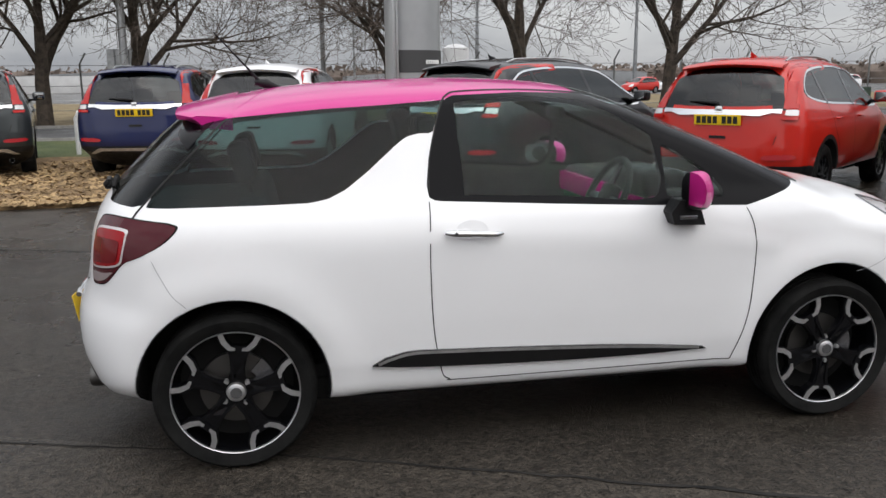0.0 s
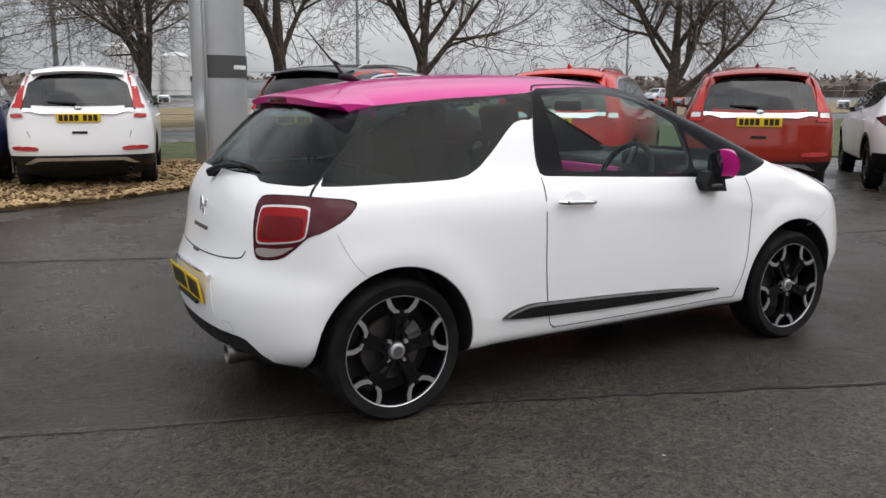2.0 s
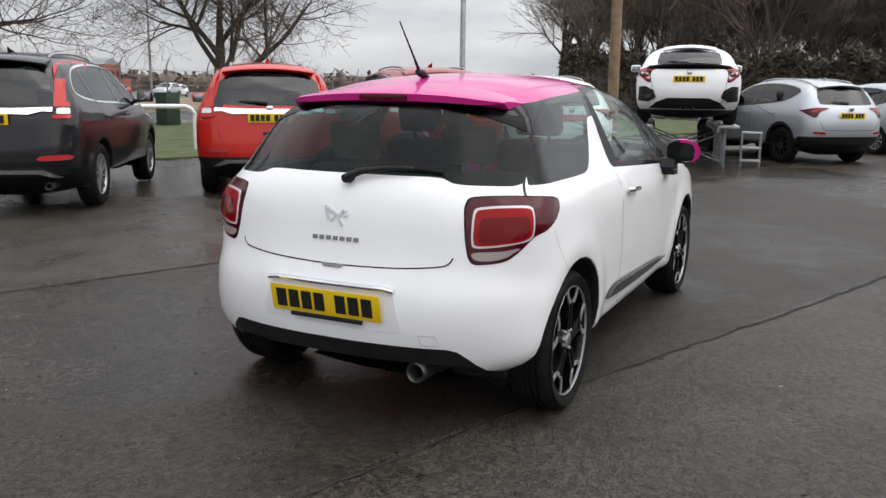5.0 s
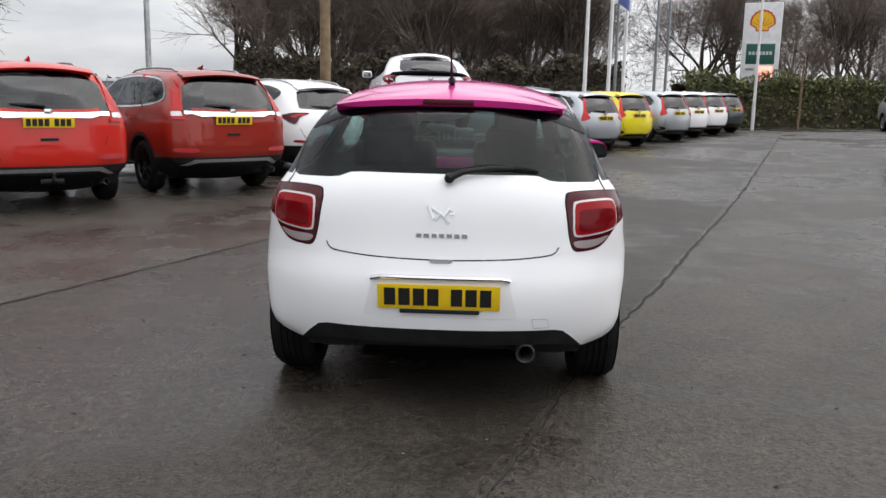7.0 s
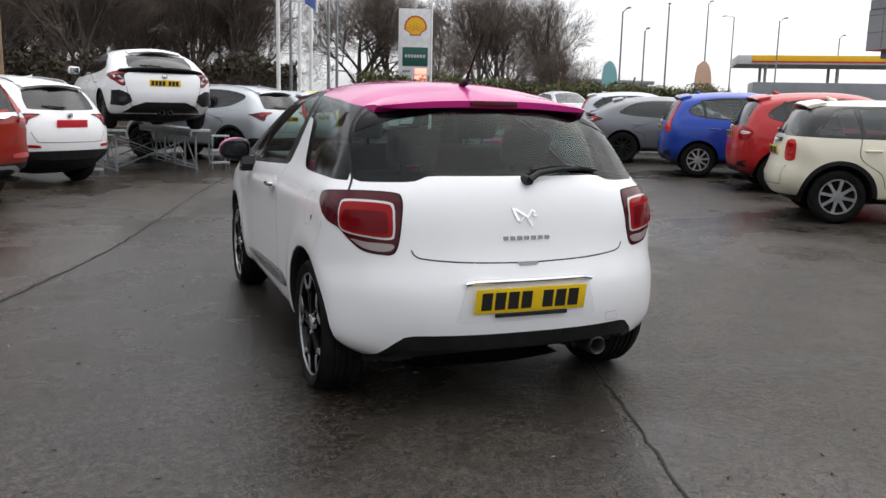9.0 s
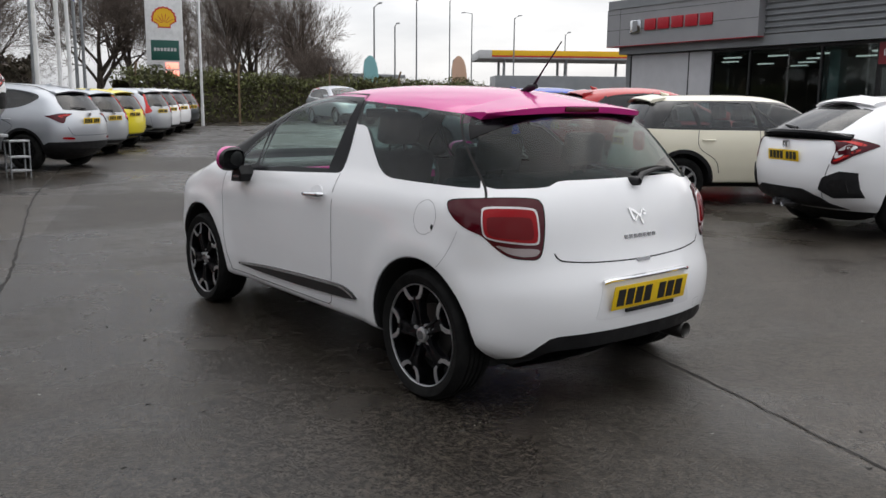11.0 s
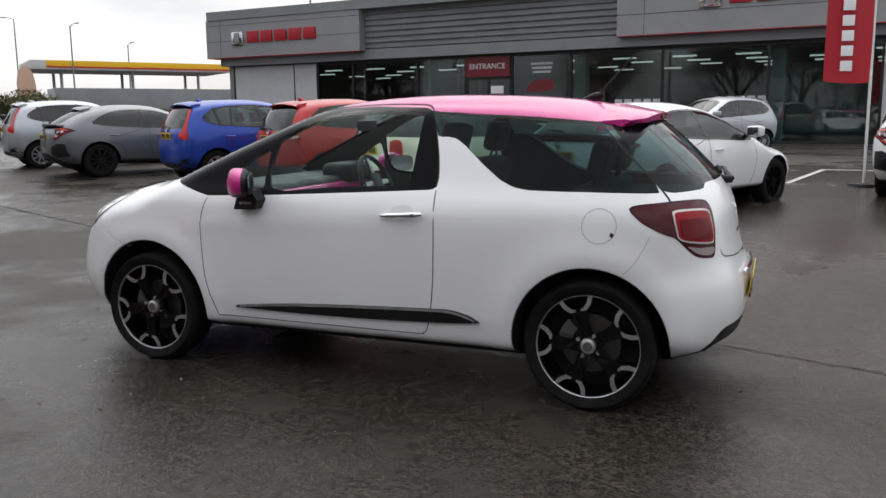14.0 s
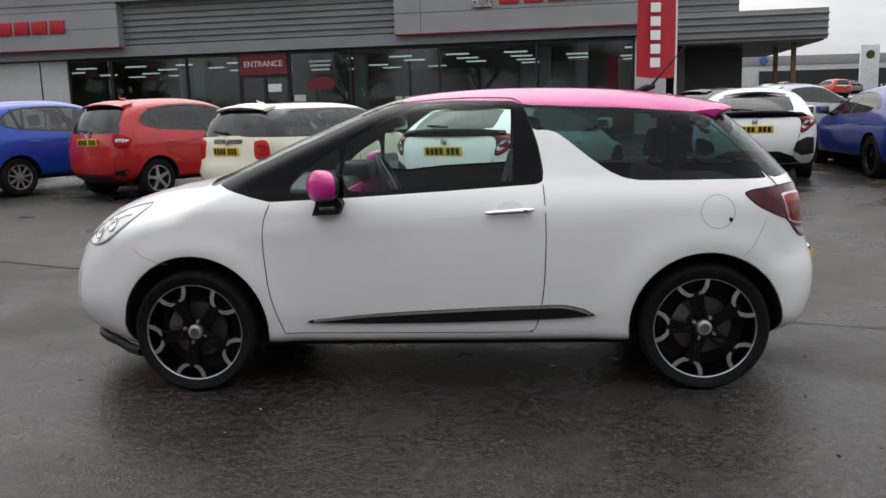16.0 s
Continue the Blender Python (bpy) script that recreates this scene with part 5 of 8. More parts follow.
SMALL = dict(
    wb=2.567, r=0.305, rim=0.205, well=0.365, zc=0.305,
    shape=Shape([(-0.46, 0.22, 0.3, 2.3), (-0.60, 0.29, 0.38, 2.4), (-0.675, 0.42, 0.42, 2.5), (-0.675, 0.58, 0.42, 2.5), (-0.62, 0.68, 0.40, 2.5), (-0.60, 0.84, 0.38, 2.5), (-0.565, 0.965, 0.32, 2.6), (-0.47, 1.16, 0.26, 2.6), (-0.36, 1.32, 0.2, 2.6), (-0.22, 1.385, 0.15, 2.5),
                 (0.2, 1.412, 0.12, 2.5), (0.7, 1.42, 0.12, 2.5), (1.2, 1.405, 0.12, 2.5), (1.48, 1.34, 0.12, 2.5), (1.75, 1.17, 0.15, 2.6), (2.02, 1.0, 0.17, 2.6), (2.25, 0.95, 0.2, 2.4), (2.70, 0.91, 0.26, 2.2),
                 (3.02, 0.82, 0.38, 2.1), (3.20, 0.68, 0.5, 2.1), (3.28, 0.50, 0.6, 2.1), (3.28, 0.34, 0.6, 2.1), (3.18, 0.22, 0.5, 2.1)],
                (0.0, 2.4, 0.58), scaled_flank(1.727, 0.95, 1.42, 0.66), [(-0.7, 0.96), (-0.3, 0.985), (0.2, 1.0), (2.1, 1.0), (2.7, 0.97), (3.3, 0.92)]),
    glass=[(1.88, 0.97), (0.9, 0.985), (-0.05, 0.995), (-0.26, 1.0), (-0.18, 1.14), (-0.06, 1.295), (0.3, 1.32), (0.9, 1.325), (1.3, 1.305), (1.45, 1.265), (1.68, 1.11)],
    pillars=[((1.02, 0.97), (0.97, 1.34)), ((0.22, 0.98), (0.14, 1.33))],
    rear=(1.0, 1.335, 0.57, 0.50, 0.04), windscreen=(1.48, 2.0, 0.52, 0.64),
    band=[(1.95, 0.955), (0.9, 0.962), (-0.1, 0.970), (-0.62, 0.985), (-0.62, 1.335), (-0.1, 1.335), (0.9, 1.340), (1.36, 1.325), (1.50, 1.29), (1.75, 1.13)],
    door=[(1.95, 0.96), (2.0, 0.70), (1.94, 0.44), (1.86, 0.33)], bump=0.29, plate=(0.80,), skid=None)
SMALL["lamps"] = [("lamp_bright", [(-0.03, 0.72), (0.08, 0.69), (0.15, 0.71), (0.165, 0.76), (0.155, 0.89), (0.10, 0.945), (-0.01, 0.935), (-0.04, 0.89)], "q"), ("lamp_red", [(0.0, 0.77), (0.08, 0.75), (0.12, 0.78), (0.115, 0.86), (0.07, 0.90), (0.0, 0.88)], "q")]
SMALL["bars"] = [("gloss_black", [(-0.27, 0.905), (0.27, 0.905), (0.29, 0.93), (0.27, 0.955), (-0.27, 0.955), (-0.29, 0.93)])]


def parked_car(name, spec, color, at, heading, label, rim="silver_rim", style=(10, 0.013), plate="plate_yellow", cladding=True, rails=False, res=(18, 12, 46, 13), glass="bg_glass", height=None, group=""):
    """A parked car; at is the ground under its rear axle's middle, heading in degrees from +x."""
    S = spec["shape"]
    z = gz(at[0], at[1]) if height is None else height
    car = tagged(new(name), label, "car", group or "parked cars")
    car.matrix_basis = Matrix.Translation((at[0], at[1], float(z))) @ pose(0, 0, 0, 0, 0, heading)
    bm = S.mesh(res[:2], res[2], res[3])
    sg = poly_sd(smooth_line(spec["glass"], 4, True))
    wb, zc, well = spec["wb"], spec["zc"], spec["well"]
    if cladding:
        for hx in (0.0, wb):
            cut(bm, lambda x, y, z, hx=hx: np.maximum(np.hypot(x - hx, z - zc) - well - 0.05, 0.35 - np.abs(y)), "r", 3)
    cut(bm, lambda x, y, z: z - spec["bump"] + np.clip(np.minimum(x + 0.45, wb + 0.5 - x), 0, 0.12) * (1.6 if spec["bump"] > 0.45 else 0), "r", 3)
    for hx in (0.0, wb):
        cut(bm, lambda x, y, z, hx=hx: np.maximum(np.hypot(x - hx, z - zc) - well, 0.35 - np.abs(y)), "r", 20)
    if "band" in spec:
        sb = poly_sd(spec["band"])
        cut(bm, lambda x, y, z: np.maximum(sb(x, z), 0.25 - np.abs(y)), "r", 5, (0,))
    cut(bm, lambda x, y, z: np.maximum(sg(x, z), 0.25 - np.abs(y)), "r", 1, (0, 5))
    zb, zt, w0, w1, arch = spec["rear"]
    cut(bm, lambda x, y, z: np.maximum(np.maximum(zb + arch * 0.3 * (y / w0) ** 2 - z, z - zt + arch * (y / w1) ** 2), np.maximum((np.abs(y) - (w0 + (w1 - w0) * (z - zb) / (zt - zb))) * 0.9, x - 0.2)), "r", 2, (0, 1, 5))
    a, b, c, d = spec["windscreen"]
    ws = poly_sd([(a, -c), (a - 0.05, 0), (a, c), (b, d), (b + 0.06, 0), (b, -d)])
    cut(bm, lambda x, y, z: np.maximum(ws(x, y), 0.85 - z), "r", 4, (0, 1, 5))
    body = shell_part("body", piece(bm, "r", (0,)), color, car)
    for s in (1, -1):
        shell_part("side_window", piece(bm, "r", (1,), s), glass, car, "dark tinted side glass")
        if "band" in spec:
            shell_part("window_band", piece(bm, "r", (5,), s), "gloss_black", car, "gloss black pillars round the windows")
    shell_part("rear_window", piece(bm, "r", (2,)), "bg_glass", car, "dark tinted rear window")
    shell_part("windscreen", piece(bm, "r", (4,)), "bg_glass_light", car, "clear windscreen")
    shell_part("lower_trim", piece(bm, "r", (3,)), "plastic", car, "black plastic lower trim")
    inner = piece(bm, "r", (0,))
    inner.normal_update()
    for v in inner.verts:
        v.co -= v.normal * 0.03
    bmesh.ops.delete(inner, geom=[f for f in inner.faces if f.calc_center_median().z < 0.4], context="FACES")
    shell_part("lining", inner, "lining", car)
    bm.free()
    for hx in (0.0, wb):
        for s in (1, -1):
            arc = [(hx + (well + 0.002) * math.cos(radians(t)), zc + (well + 0.002) * math.sin(radians(t))) for t in range(-25, 206, 11)]
            n = len(arc)
            yo = [float(S.y(np.array([x]), np.array([max(z, S.zb + 0.02)]))[0]) for x, z in arc]
            vs = [(x, s * (max(o, 0.5) - 0.004), z) for (x, z), o in zip(arc, yo)] + [(x, s * 0.45, z) for x, z in arc] + [(hx, s * 0.45, zc)]
            part("wheel_arch", (vs, [(i, i + 1, n + i + 1, n + i) for i in range(n - 1)] + [(n + i, n + i + 1, 2 * n) for i in range(n - 1)]), "dark", car)
            yw = float(S.side(np.array([hx]), np.array([zc + 0.1]))[0]) - 0.115
            parked_wheel(car, hx, s * yw, spec["r"], spec["rim"], style, rim)
    part("floor_pan", box_bm(wb + 0.5, 1.2, 0.12, 0.02, (wb / 2, 0, S.zb + 0.06)), "dark", car)
    for (p, q2) in spec["pillars"]:
        for s in (1, -1):
            ln = np.linspace(p, q2, 9)
            part("pillar", ribbon(S, ln, "side", 0.055, 0.003, s), "gloss_black", car, "black door pillar")
    for s in (1, -1):
        gl = smooth_line(spec["glass"], 5, True)
        part("window_trim", ribbon(S, list(gl) + [gl[0]], "side", 0.022, 0.003, s), "chrome" if spec is SUV else "gloss_black", car, "window trim")
        part("door_gap", ribbon(S, smooth_line(spec["door"], 6), "side", 0.007, 0.002, s), "dark", car)
        mid = spec["pillars"][0][0]
        part("door_gap", ribbon(S, smooth_line([(mid[0] - 0.01, mid[1]), (mid[0] - 0.02, mid[1] - 0.3), (mid[0] + 0.03, 0.40)], 6), "side", 0.007, 0.002, s), "dark", car)
        rd = [(spec["pillars"][-1][0][0] - 0.02, mid[1] + 0.02), (0.20, mid[1] - 0.22), (0.42, zc + 0.28), (0.48, 0.42)]
        part("door_gap", ribbon(S, smooth_line(rd, 6), "side", 0.007, 0.002, s), "dark", car)
        for hx in (mid[0] + 0.10, mid[0] - 0.78):
            hz = mid[1] - 0.13
            y = float(S.y(np.array([hx]), np.array([hz]))[0])
            part("door_handle", tube_geo([(hx, s * y, hz), (hx + 0.02, s * (y + 0.022), hz), (hx + 0.15, s * (y + 0.022), hz), (hx + 0.17, s * y, hz)], 0.012, 6), color, car)
        mz = spec["glass"][0][1] + 0.10
        mx = spec["glass"][0][0] - 0.10
        my = float(S.y(np.array([mx]), np.array([mz - 0.1]))[0])
        mb = box_bm(0.15, 0.20, 0.14, 0.045, (0, 0, 0), 3)
        mb.transform(Matrix.Translation((mx, s * (my + 0.12), mz)))
        mir = part("door_mirror", mb, color, car, "door mirror")
        part("mirror_glass", box_bm(0.004, 0.15, 0.10, 0.001, (mx - 0.077, s * (my + 0.12), mz)), "mirror", mir)
        part("mirror_stalk", box_bm(0.06, 0.12, 0.04, 0.01, (mx, s * (my + 0.02), mz - 0.06)), "plastic", mir)
        if rails:
            rl = np.linspace(-0.25, 1.25, 12)
            rz = np.interp(rl, S.top[:, 0], S.top[:, 1]) - 0.045
            ry = S.y(rl, rz)
            part("roof_rail", tube_geo([(x, s * (y - 0.02), zz + (0.03 if 0 < i < 11 else 0.0)) for i, (x, y, zz) in enumerate(zip(rl, ry, rz))], 0.014, 6), "silver_rim", car, "silver roof rail")
        for mat, pts, mode in spec["lamps"]:
            if mode == "rear":
                ol = smooth_line([(s * u, v) for u, v in pts], 3, True)
                part("tail_light", drape(S, ol, "rear", 0.008, 0.05, 0.012), mat, car, "red rear lamp")
            else:
                co = smooth_line(pts, 3, True)
                part("tail_light", corner_panel(S, co, s, 0.007), mat, car, "red rear lamp")
        hl = smooth_line([(S.c[:, 0].max() - 0.20, 0.62 + (zc - 0.3) * 2), (S.c[:, 0].max() - 0.42, 0.80 + (zc - 0.3) * 2), (S.c[:, 0].max() - 0.66, 0.85 + (zc - 0.3) * 2), (S.c[:, 0].max() - 0.45, 0.66 + (zc - 0.3) * 2)], 4, True)
        part("headlight", drape(S, hl, "side", 0.006, 0.05, 0.01, s), "lamp_clear", car, "clear headlight")
    for mat, pts in spec["bars"]:
        part("rear_trim", drape(S, pts, "rear", 0.012, 0.06, 0.01), mat, car, "rear trim strip")
    wz = zb + 0.035
    xw = lambda y, z: float(S.rear_x(np.array([y]), np.array([z]))[0])
    part("rear_wiper", tube_geo([(xw(0.0, wz) - 0.03, 0.02, wz), (xw(0.2, wz + 0.02) - 0.03, 0.20, wz + 0.02), (xw(0.38, wz + 0.03) - 0.02, 0.36, wz + 0.025)], [0.018, 0.012, 0.007], 6), "plastic", car, "black rear wiper")
    part("gate_gap", ribbon(S, smooth_line([(-0.62, zb - 0.30), (-0.56, spec["bump"] + 0.16), (-0.45, spec["bump"] + 0.12), (0.45, spec["bump"] + 0.12), (0.56, spec["bump"] + 0.16), (0.62, zb - 0.30)], 6), "rear", 0.007, 0.002), "dark", car)
    pz = spec["plate"][0]
    number_plate(car, Matrix.Translation((xw(0.12, pz) - 0.016, 0, pz)) @ pose(0, 0, 0, 0, -5, 0), plate)
    part("badge", box_bm(0.01, 0.085, 0.07, 0.02, (xw(0.03, pz + 0.10) - 0.012, 0, pz + 0.115)), "chrome", car, "small chrome badge")
    part("aerial", tube_geo([(0.05, 0, float(np.interp(0.05, S.top[:, 0], S.top[:, 1])) - 0.01), (-0.02, 0, float(np.interp(-0.02, S.top[:, 0], S.top[:, 1])) + 0.02), (-0.06, 0, float(np.interp(-0.06, S.top[:, 0], S.top[:, 1])) + 0.055)], [0.035, 0.022, 0.005], 6), color, car)
    if spec is SUV:
        part("exhaust_tip", lathe_geo([(0.026, 0.15), (0.030, 0.0), (0.036, -0.01), (0.038, 0.02), (0.034, 0.3)], 18, "x"), "badge", car, "grey steel exhaust tip", m=Matrix.Translation((-0.90, -0.58, 0.305)))
    if spec is FASTBACK:
        wy = np.linspace(-0.70, 0.70, 15)
        wx = S.rear_x(wy, np.full(15, 1.0)) - 0.025
        part("wing", tube_geo([(x, y, 1.022 - 0.05 * (abs(y) / 0.7) ** 3) for x, y in zip(wx, wy)], [0.030] + [0.038] * 13 + [0.030], 8), "surround", car, "gloss black wing across the tailgate")
        for y in (-0.07, 0.07):
            part("exhaust_tip", lathe_geo([(0.030, 0.15), (0.034, 0.0), (0.042, -0.01), (0.044, 0.02), (0.040, 0.2)], 18, "x"), "badge", car, "dark round exhaust tip", m=Matrix.Translation((-0.90, y, 0.30)))
    part("rear_spoiler", spoiler_geo(S, zt, w1), color, car, "roof spoiler")
    for y in (0.36, -0.36):
        sb = box_bm(0.12, 0.46, 0.56, 0.05, (0, 0, 0.28), 2)
        add_box(sb, 0.09, 0.24, 0.18, (0, 0, 0.68))
        sb.transform(pose(wb * 0.42, y, zc + 0.22, 0, -12, 0))
        part("front_seat", sb, "seat", car)
    rb = box_bm(0.12, 1.15, 0.52, 0.05, (0, 0, 0.26), 2)
    for y in (-0.38, 0.38):
        add_box(rb, 0.08, 0.24, 0.15, (0, y, 0.60))
    rb.transform(pose(0.12, 0, zc + 0.26, 0, -14, 0))
    part("rear_seat", rb, "seat", car)
    part("dashboard", box_bm(0.4, 1.3, 0.22, 0.06, (wb * 0.76, 0, spec["glass"][0][1] - 0.14), 2), "plastic", car)
    part("cabin_floor", box_bm(wb * 0.9, 1.2, 0.04, 0, (wb * 0.42, 0, S.zb + 0.22)), "lining", car)
    return car


def corner_panel(S, ol, s, lift, step=0.045):
    """A panel wrapped round a rear corner; its outline is given along the corner (x + y) / 1.41 and up."""
    bm = bmesh.new()
    bm.faces.new([bm.verts.new((u, 0, v)) for u, v in ol])
    us, vs = ol[:, 0], ol[:, 1]
    for lo, hi, ax in ((us.min(), us.max(), 0), (vs.min(), vs.max(), 2)):
        k = max(1, int((hi - lo) / step))
        for i in range(1, k):
            co, no = [0, 0, 0], [0, 0, 0]
            co[ax], no[ax] = lo + (hi - lo) * i / k, 1
            bmesh.ops.bisect_plane(bm, geom=bm.verts[:] + bm.edges[:] + bm.faces[:], plane_co=co, plane_no=no)
    bmesh.ops.triangulate(bm, faces=[f for f in bm.faces if len(f.verts) > 4])
    co = np.array([v.co for v in bm.verts])
    q, z = co[:, 0] * 1.41421, co[:, 2]
    lo, hi = np.full(len(q), S.c[:, 0].min() - 0.1), np.full(len(q), 0.6)
    for _ in range(26):
        mid = (lo + hi) / 2
        ok = S.y(mid, z) + mid >= q
        hi, lo = np.where(ok, mid, hi), np.where(ok, lo, mid)
    x = hi
    y = q - x
    for v, a, b, c in zip(bm.verts, x, y, z):
        v.co = Vector((a - lift * 0.71, s * (b + lift * 0.71), c))
    r = bmesh.ops.extrude_edge_only(bm, edges=[e for e in bm.edges if e.is_boundary])
    for g in r["geom"]:
        if isinstance(g, bmesh.types.BMVert):
            g.co += Vector((1, -s, 0)) * (lift + 0.006)
    return bm


def spoiler_geo(S, zt, w1):
    """A thin lip over the rear window."""
    ys = np.linspace(-w1 * 0.98, w1 * 0.98, 13)
    x0 = float(S.rear_x(np.array([0.02]), np.array([zt]))[0])
    vs = []
    for y in ys:
        a = abs(y) / w1
        dx, dz = 0.05 * a ** 2, -0.045 * a ** 2
        for px, pz in ((x0 + 0.16, zt + 0.085), (x0 - 0.02, zt + 0.055), (x0 - 0.06, zt + 0.030), (x0 - 0.04, zt + 0.012), (x0 + 0.08, zt + 0.02)):
            vs.append((px + dx, y, pz + dz))
    fs = [(i * 5 + k, i * 5 + (k + 1) % 5, (i + 1) * 5 + (k + 1) % 5, (i + 1) * 5 + k) for i in range(12) for k in range(5)]
    fs += [tuple(range(5)), tuple(60 + k for k in range(5))[::-1]]
    return vs, fs


# ---- ground ----
def gz(x, y):
    """Height of the sheet of ground: level under the hatchback, rising a little away from it."""
    c = np.clip
    return 0.008 + 0.010 * c(y - 2, 0, 12) + 0.026 * c(-y - 3, 0, 11) + 0.010 * c(x - 5, 0, 18) + 0.035 * c(-y - 40, 0, 60) * c((-x - 5) / 15, 0, 1)


def ground_z(x, y):
    return float(gz(float(x), float(y)))


def asphalt():
    """Damp asphalt: fine stones in dark binder, with smooth wet films and rougher drained patches."""
    m = material("wet_asphalt", (0.03, 0.03, 0.03), 0.4, 0, 0.24)
    b = m.node_tree.nodes["Principled BSDF"]
    co = node(m, "ShaderNodeTexCoord")
    big = node(m, "ShaderNodeTexNoise", Scale=0.20, Detail=5.0, Roughness=0.55)
    mid = node(m, "ShaderNodeTexNoise", Scale=1.3, Detail=6.0, Roughness=0.6)
    stone = node(m, "ShaderNodeTexVoronoi", Scale=105.0)
    grit = node(m, "ShaderNodeTexNoise", Scale=24.0, Detail=5.0, Roughness=0.75)
    for n in (big, mid, stone, grit):
        link(m, co, "Object", n, "Vector")
    sep = node(m, "ShaderNodeSeparateXYZ")
    link(m, co, "Object", sep, "Vector")

    def ramp(src, out, *stops):
        r = node(m, "ShaderNodeValToRGB")
        e = r.color_ramp.elements
        while len(e) < len(stops):
            e.new(0.5)
        for q, (p, c) in zip(e, stops):
            q.position, q.color = p, (*c, 1)
        link(m, src, out, r, "Fac")
        return r

    def times(a, ao, c, co_):
        x = node(m, "ShaderNodeMix")
        x.data_type, x.blend_type = "RGBA", "MULTIPLY"
        x.inputs["Factor"].default_value = 1.0
        link(m, a, ao, x, "A")
        link(m, c, co_, x, "B")
        return x
    base = ramp(mid, "Fac", (0.30, (0.024, 0.0212, 0.0183)), (0.72, (0.049, 0.0440, 0.0390)))
    pick = node(m, "ShaderNodeSeparateColor")
    link(m, stone, "Color", pick, "Color")
    chips = ramp(pick, "Red", (0.0, (0.32, 0.31, 0.30)), (0.30, (0.95, 0.94, 0.92)), (1.0, (1.75, 1.68, 1.58)))
    specks = ramp(grit, "Fac", (0.34, (0.45, 0.44, 0.43)), (0.52, (1.06, 1.04, 1.01)), (0.72, (1.45, 1.42, 1.37)))
    tone1 = times(times(base, "Color", chips, "Color"), "Result", specks, "Color")

    # paving lanes: each was laid apart and has its own tone and smoothness
    def lane(slope, at):
        a, g = node(m, "ShaderNodeMath"), node(m, "ShaderNodeMath")
        a.operation, a.inputs[1].default_value = "MULTIPLY_ADD", slope
        link(m, sep, "X", a, 0)
        link(m, sep, "Y", a, 2)
        g.operation, g.inputs[1].default_value = "GREATER_THAN", at
        link(m, a, "Value", g, 0)
        return g
    north, south = lane(0.362, 3.23), lane(0.381, -0.68)
    tone = node(m, "ShaderNodeMath")
    tone.operation = "SUBTRACT"
    link(m, north, "Value", tone, 0)
    link(m, south, "Value", tone, 1)
    lt = node(m, "ShaderNodeMapRange", From_Min=-1.0, From_Max=0.0, To_Min=0.80, To_Max=1.12)
    link(m, tone, "Value", lt, "Value")
    sc = node(m, "ShaderNodeVectorMath")
    sc.operation = "SCALE"
    link(m, tone1, "Result", sc, "Vector")
    link(m, lt, "Result", sc, "Scale")
    link(m, sc, "Vector", b, "Base Color")
    add = node(m, "ShaderNodeMath")
    add.operation, add.inputs[1].default_value = "MULTIPLY_ADD", 0.40
    link(m, mid, "Fac", add, 0)
    link(m, big, "Fac", add, 2)
    film = node(m, "ShaderNodeMapRange", From_Min=0.62, From_Max=0.80, To_Min=1.0, To_Max=0.0)
    film.interpolation_type = "SMOOTHSTEP"
    link(m, add, "Value", film, "Value")
    wet = node(m, "ShaderNodeMapRange", To_Min=0.48, To_Max=0.19)
    link(m, film, "Result", wet, "Value")
    ro = node(m, "ShaderNodeMath")
    ro.operation, ro.inputs[1].default_value = "MULTIPLY_ADD", -0.07
    link(m, tone, "Value", ro, 0)
    link(m, wet, "Result", ro, 2)
    link(m, ro, "Value", b, "Roughness")
    deep = node(m, "ShaderNodeMapRange", To_Min=0.78, To_Max=0.30)
    link(m, film, "Result", deep, "Value")
    bp = node(m, "ShaderNodeBump", Distance=0.004)
    link(m, stone, "Distance", bp, "Height")
    link(m, deep, "Result", bp, "Strength")
    bp2 = node(m, "ShaderNodeBump", Distance=0.014)
    link(m, grit, "Fac", bp2, "Height")
    link(m, deep, "Result", bp2, "Strength")
    link(m, bp, "Normal", bp2, "Normal")
    link(m, bp2, "Normal", b, "Normal")
    return m


M["asphalt"] = asphalt()
M["road"] = mottle(material("road_asphalt", (0.07, 0.07, 0.07), 0.6), (0.055, 0.055, 0.056), (0.085, 0.084, 0.082), 0.8, bump=0.3, bump_scale=40, rough=(0.45, 0.7))
M["tar"] = mottle(material("tar_joint", (0.012, 0.012, 0.012), 0.8, 0, 0.15), (0.014, 0.0135, 0.013), (0.034, 0.032, 0.030), 7)
M["grass"] = mottle(material("short_grass", (0.06, 0.10, 0.02), 0.9), (0.030, 0.050, 0.012), (0.085, 0.095, 0.032), 1.6, bump=0.8, bump_scale=30)
M["dry_grass"] = mottle(material("dry_grass", (0.20, 0.15, 0.07), 0.95), (0.13, 0.095, 0.045), (0.24, 0.185, 0.095), 0.9, bump=0.9, bump_scale=18)
M["soil"] = mottle(material("bark_soil", (0.12, 0.075, 0.035), 0.95), (0.10, 0.06, 0.03), (0.26, 0.17, 0.08), 9, bump=0.9, bump_scale=60)
M["chip"] = mottle(material("bark_chip", (0.40, 0.26, 0.12), 0.9), (0.16, 0.10, 0.05), (0.52, 0.36, 0.18), 2.5, detail=8)
M["kerb"] = mottle(material("concrete_kerb", (0.28, 0.27, 0.25), 0.85), (0.20, 0.19, 0.18), (0.34, 0.33, 0.31), 4, bump=0.3, bump_scale=80)
M["line"] = mottle(material("worn_white_line", (0.55, 0.55, 0.53), 0.6), (0.28, 0.28, 0.27), (0.62, 0.62, 0.60), 7)
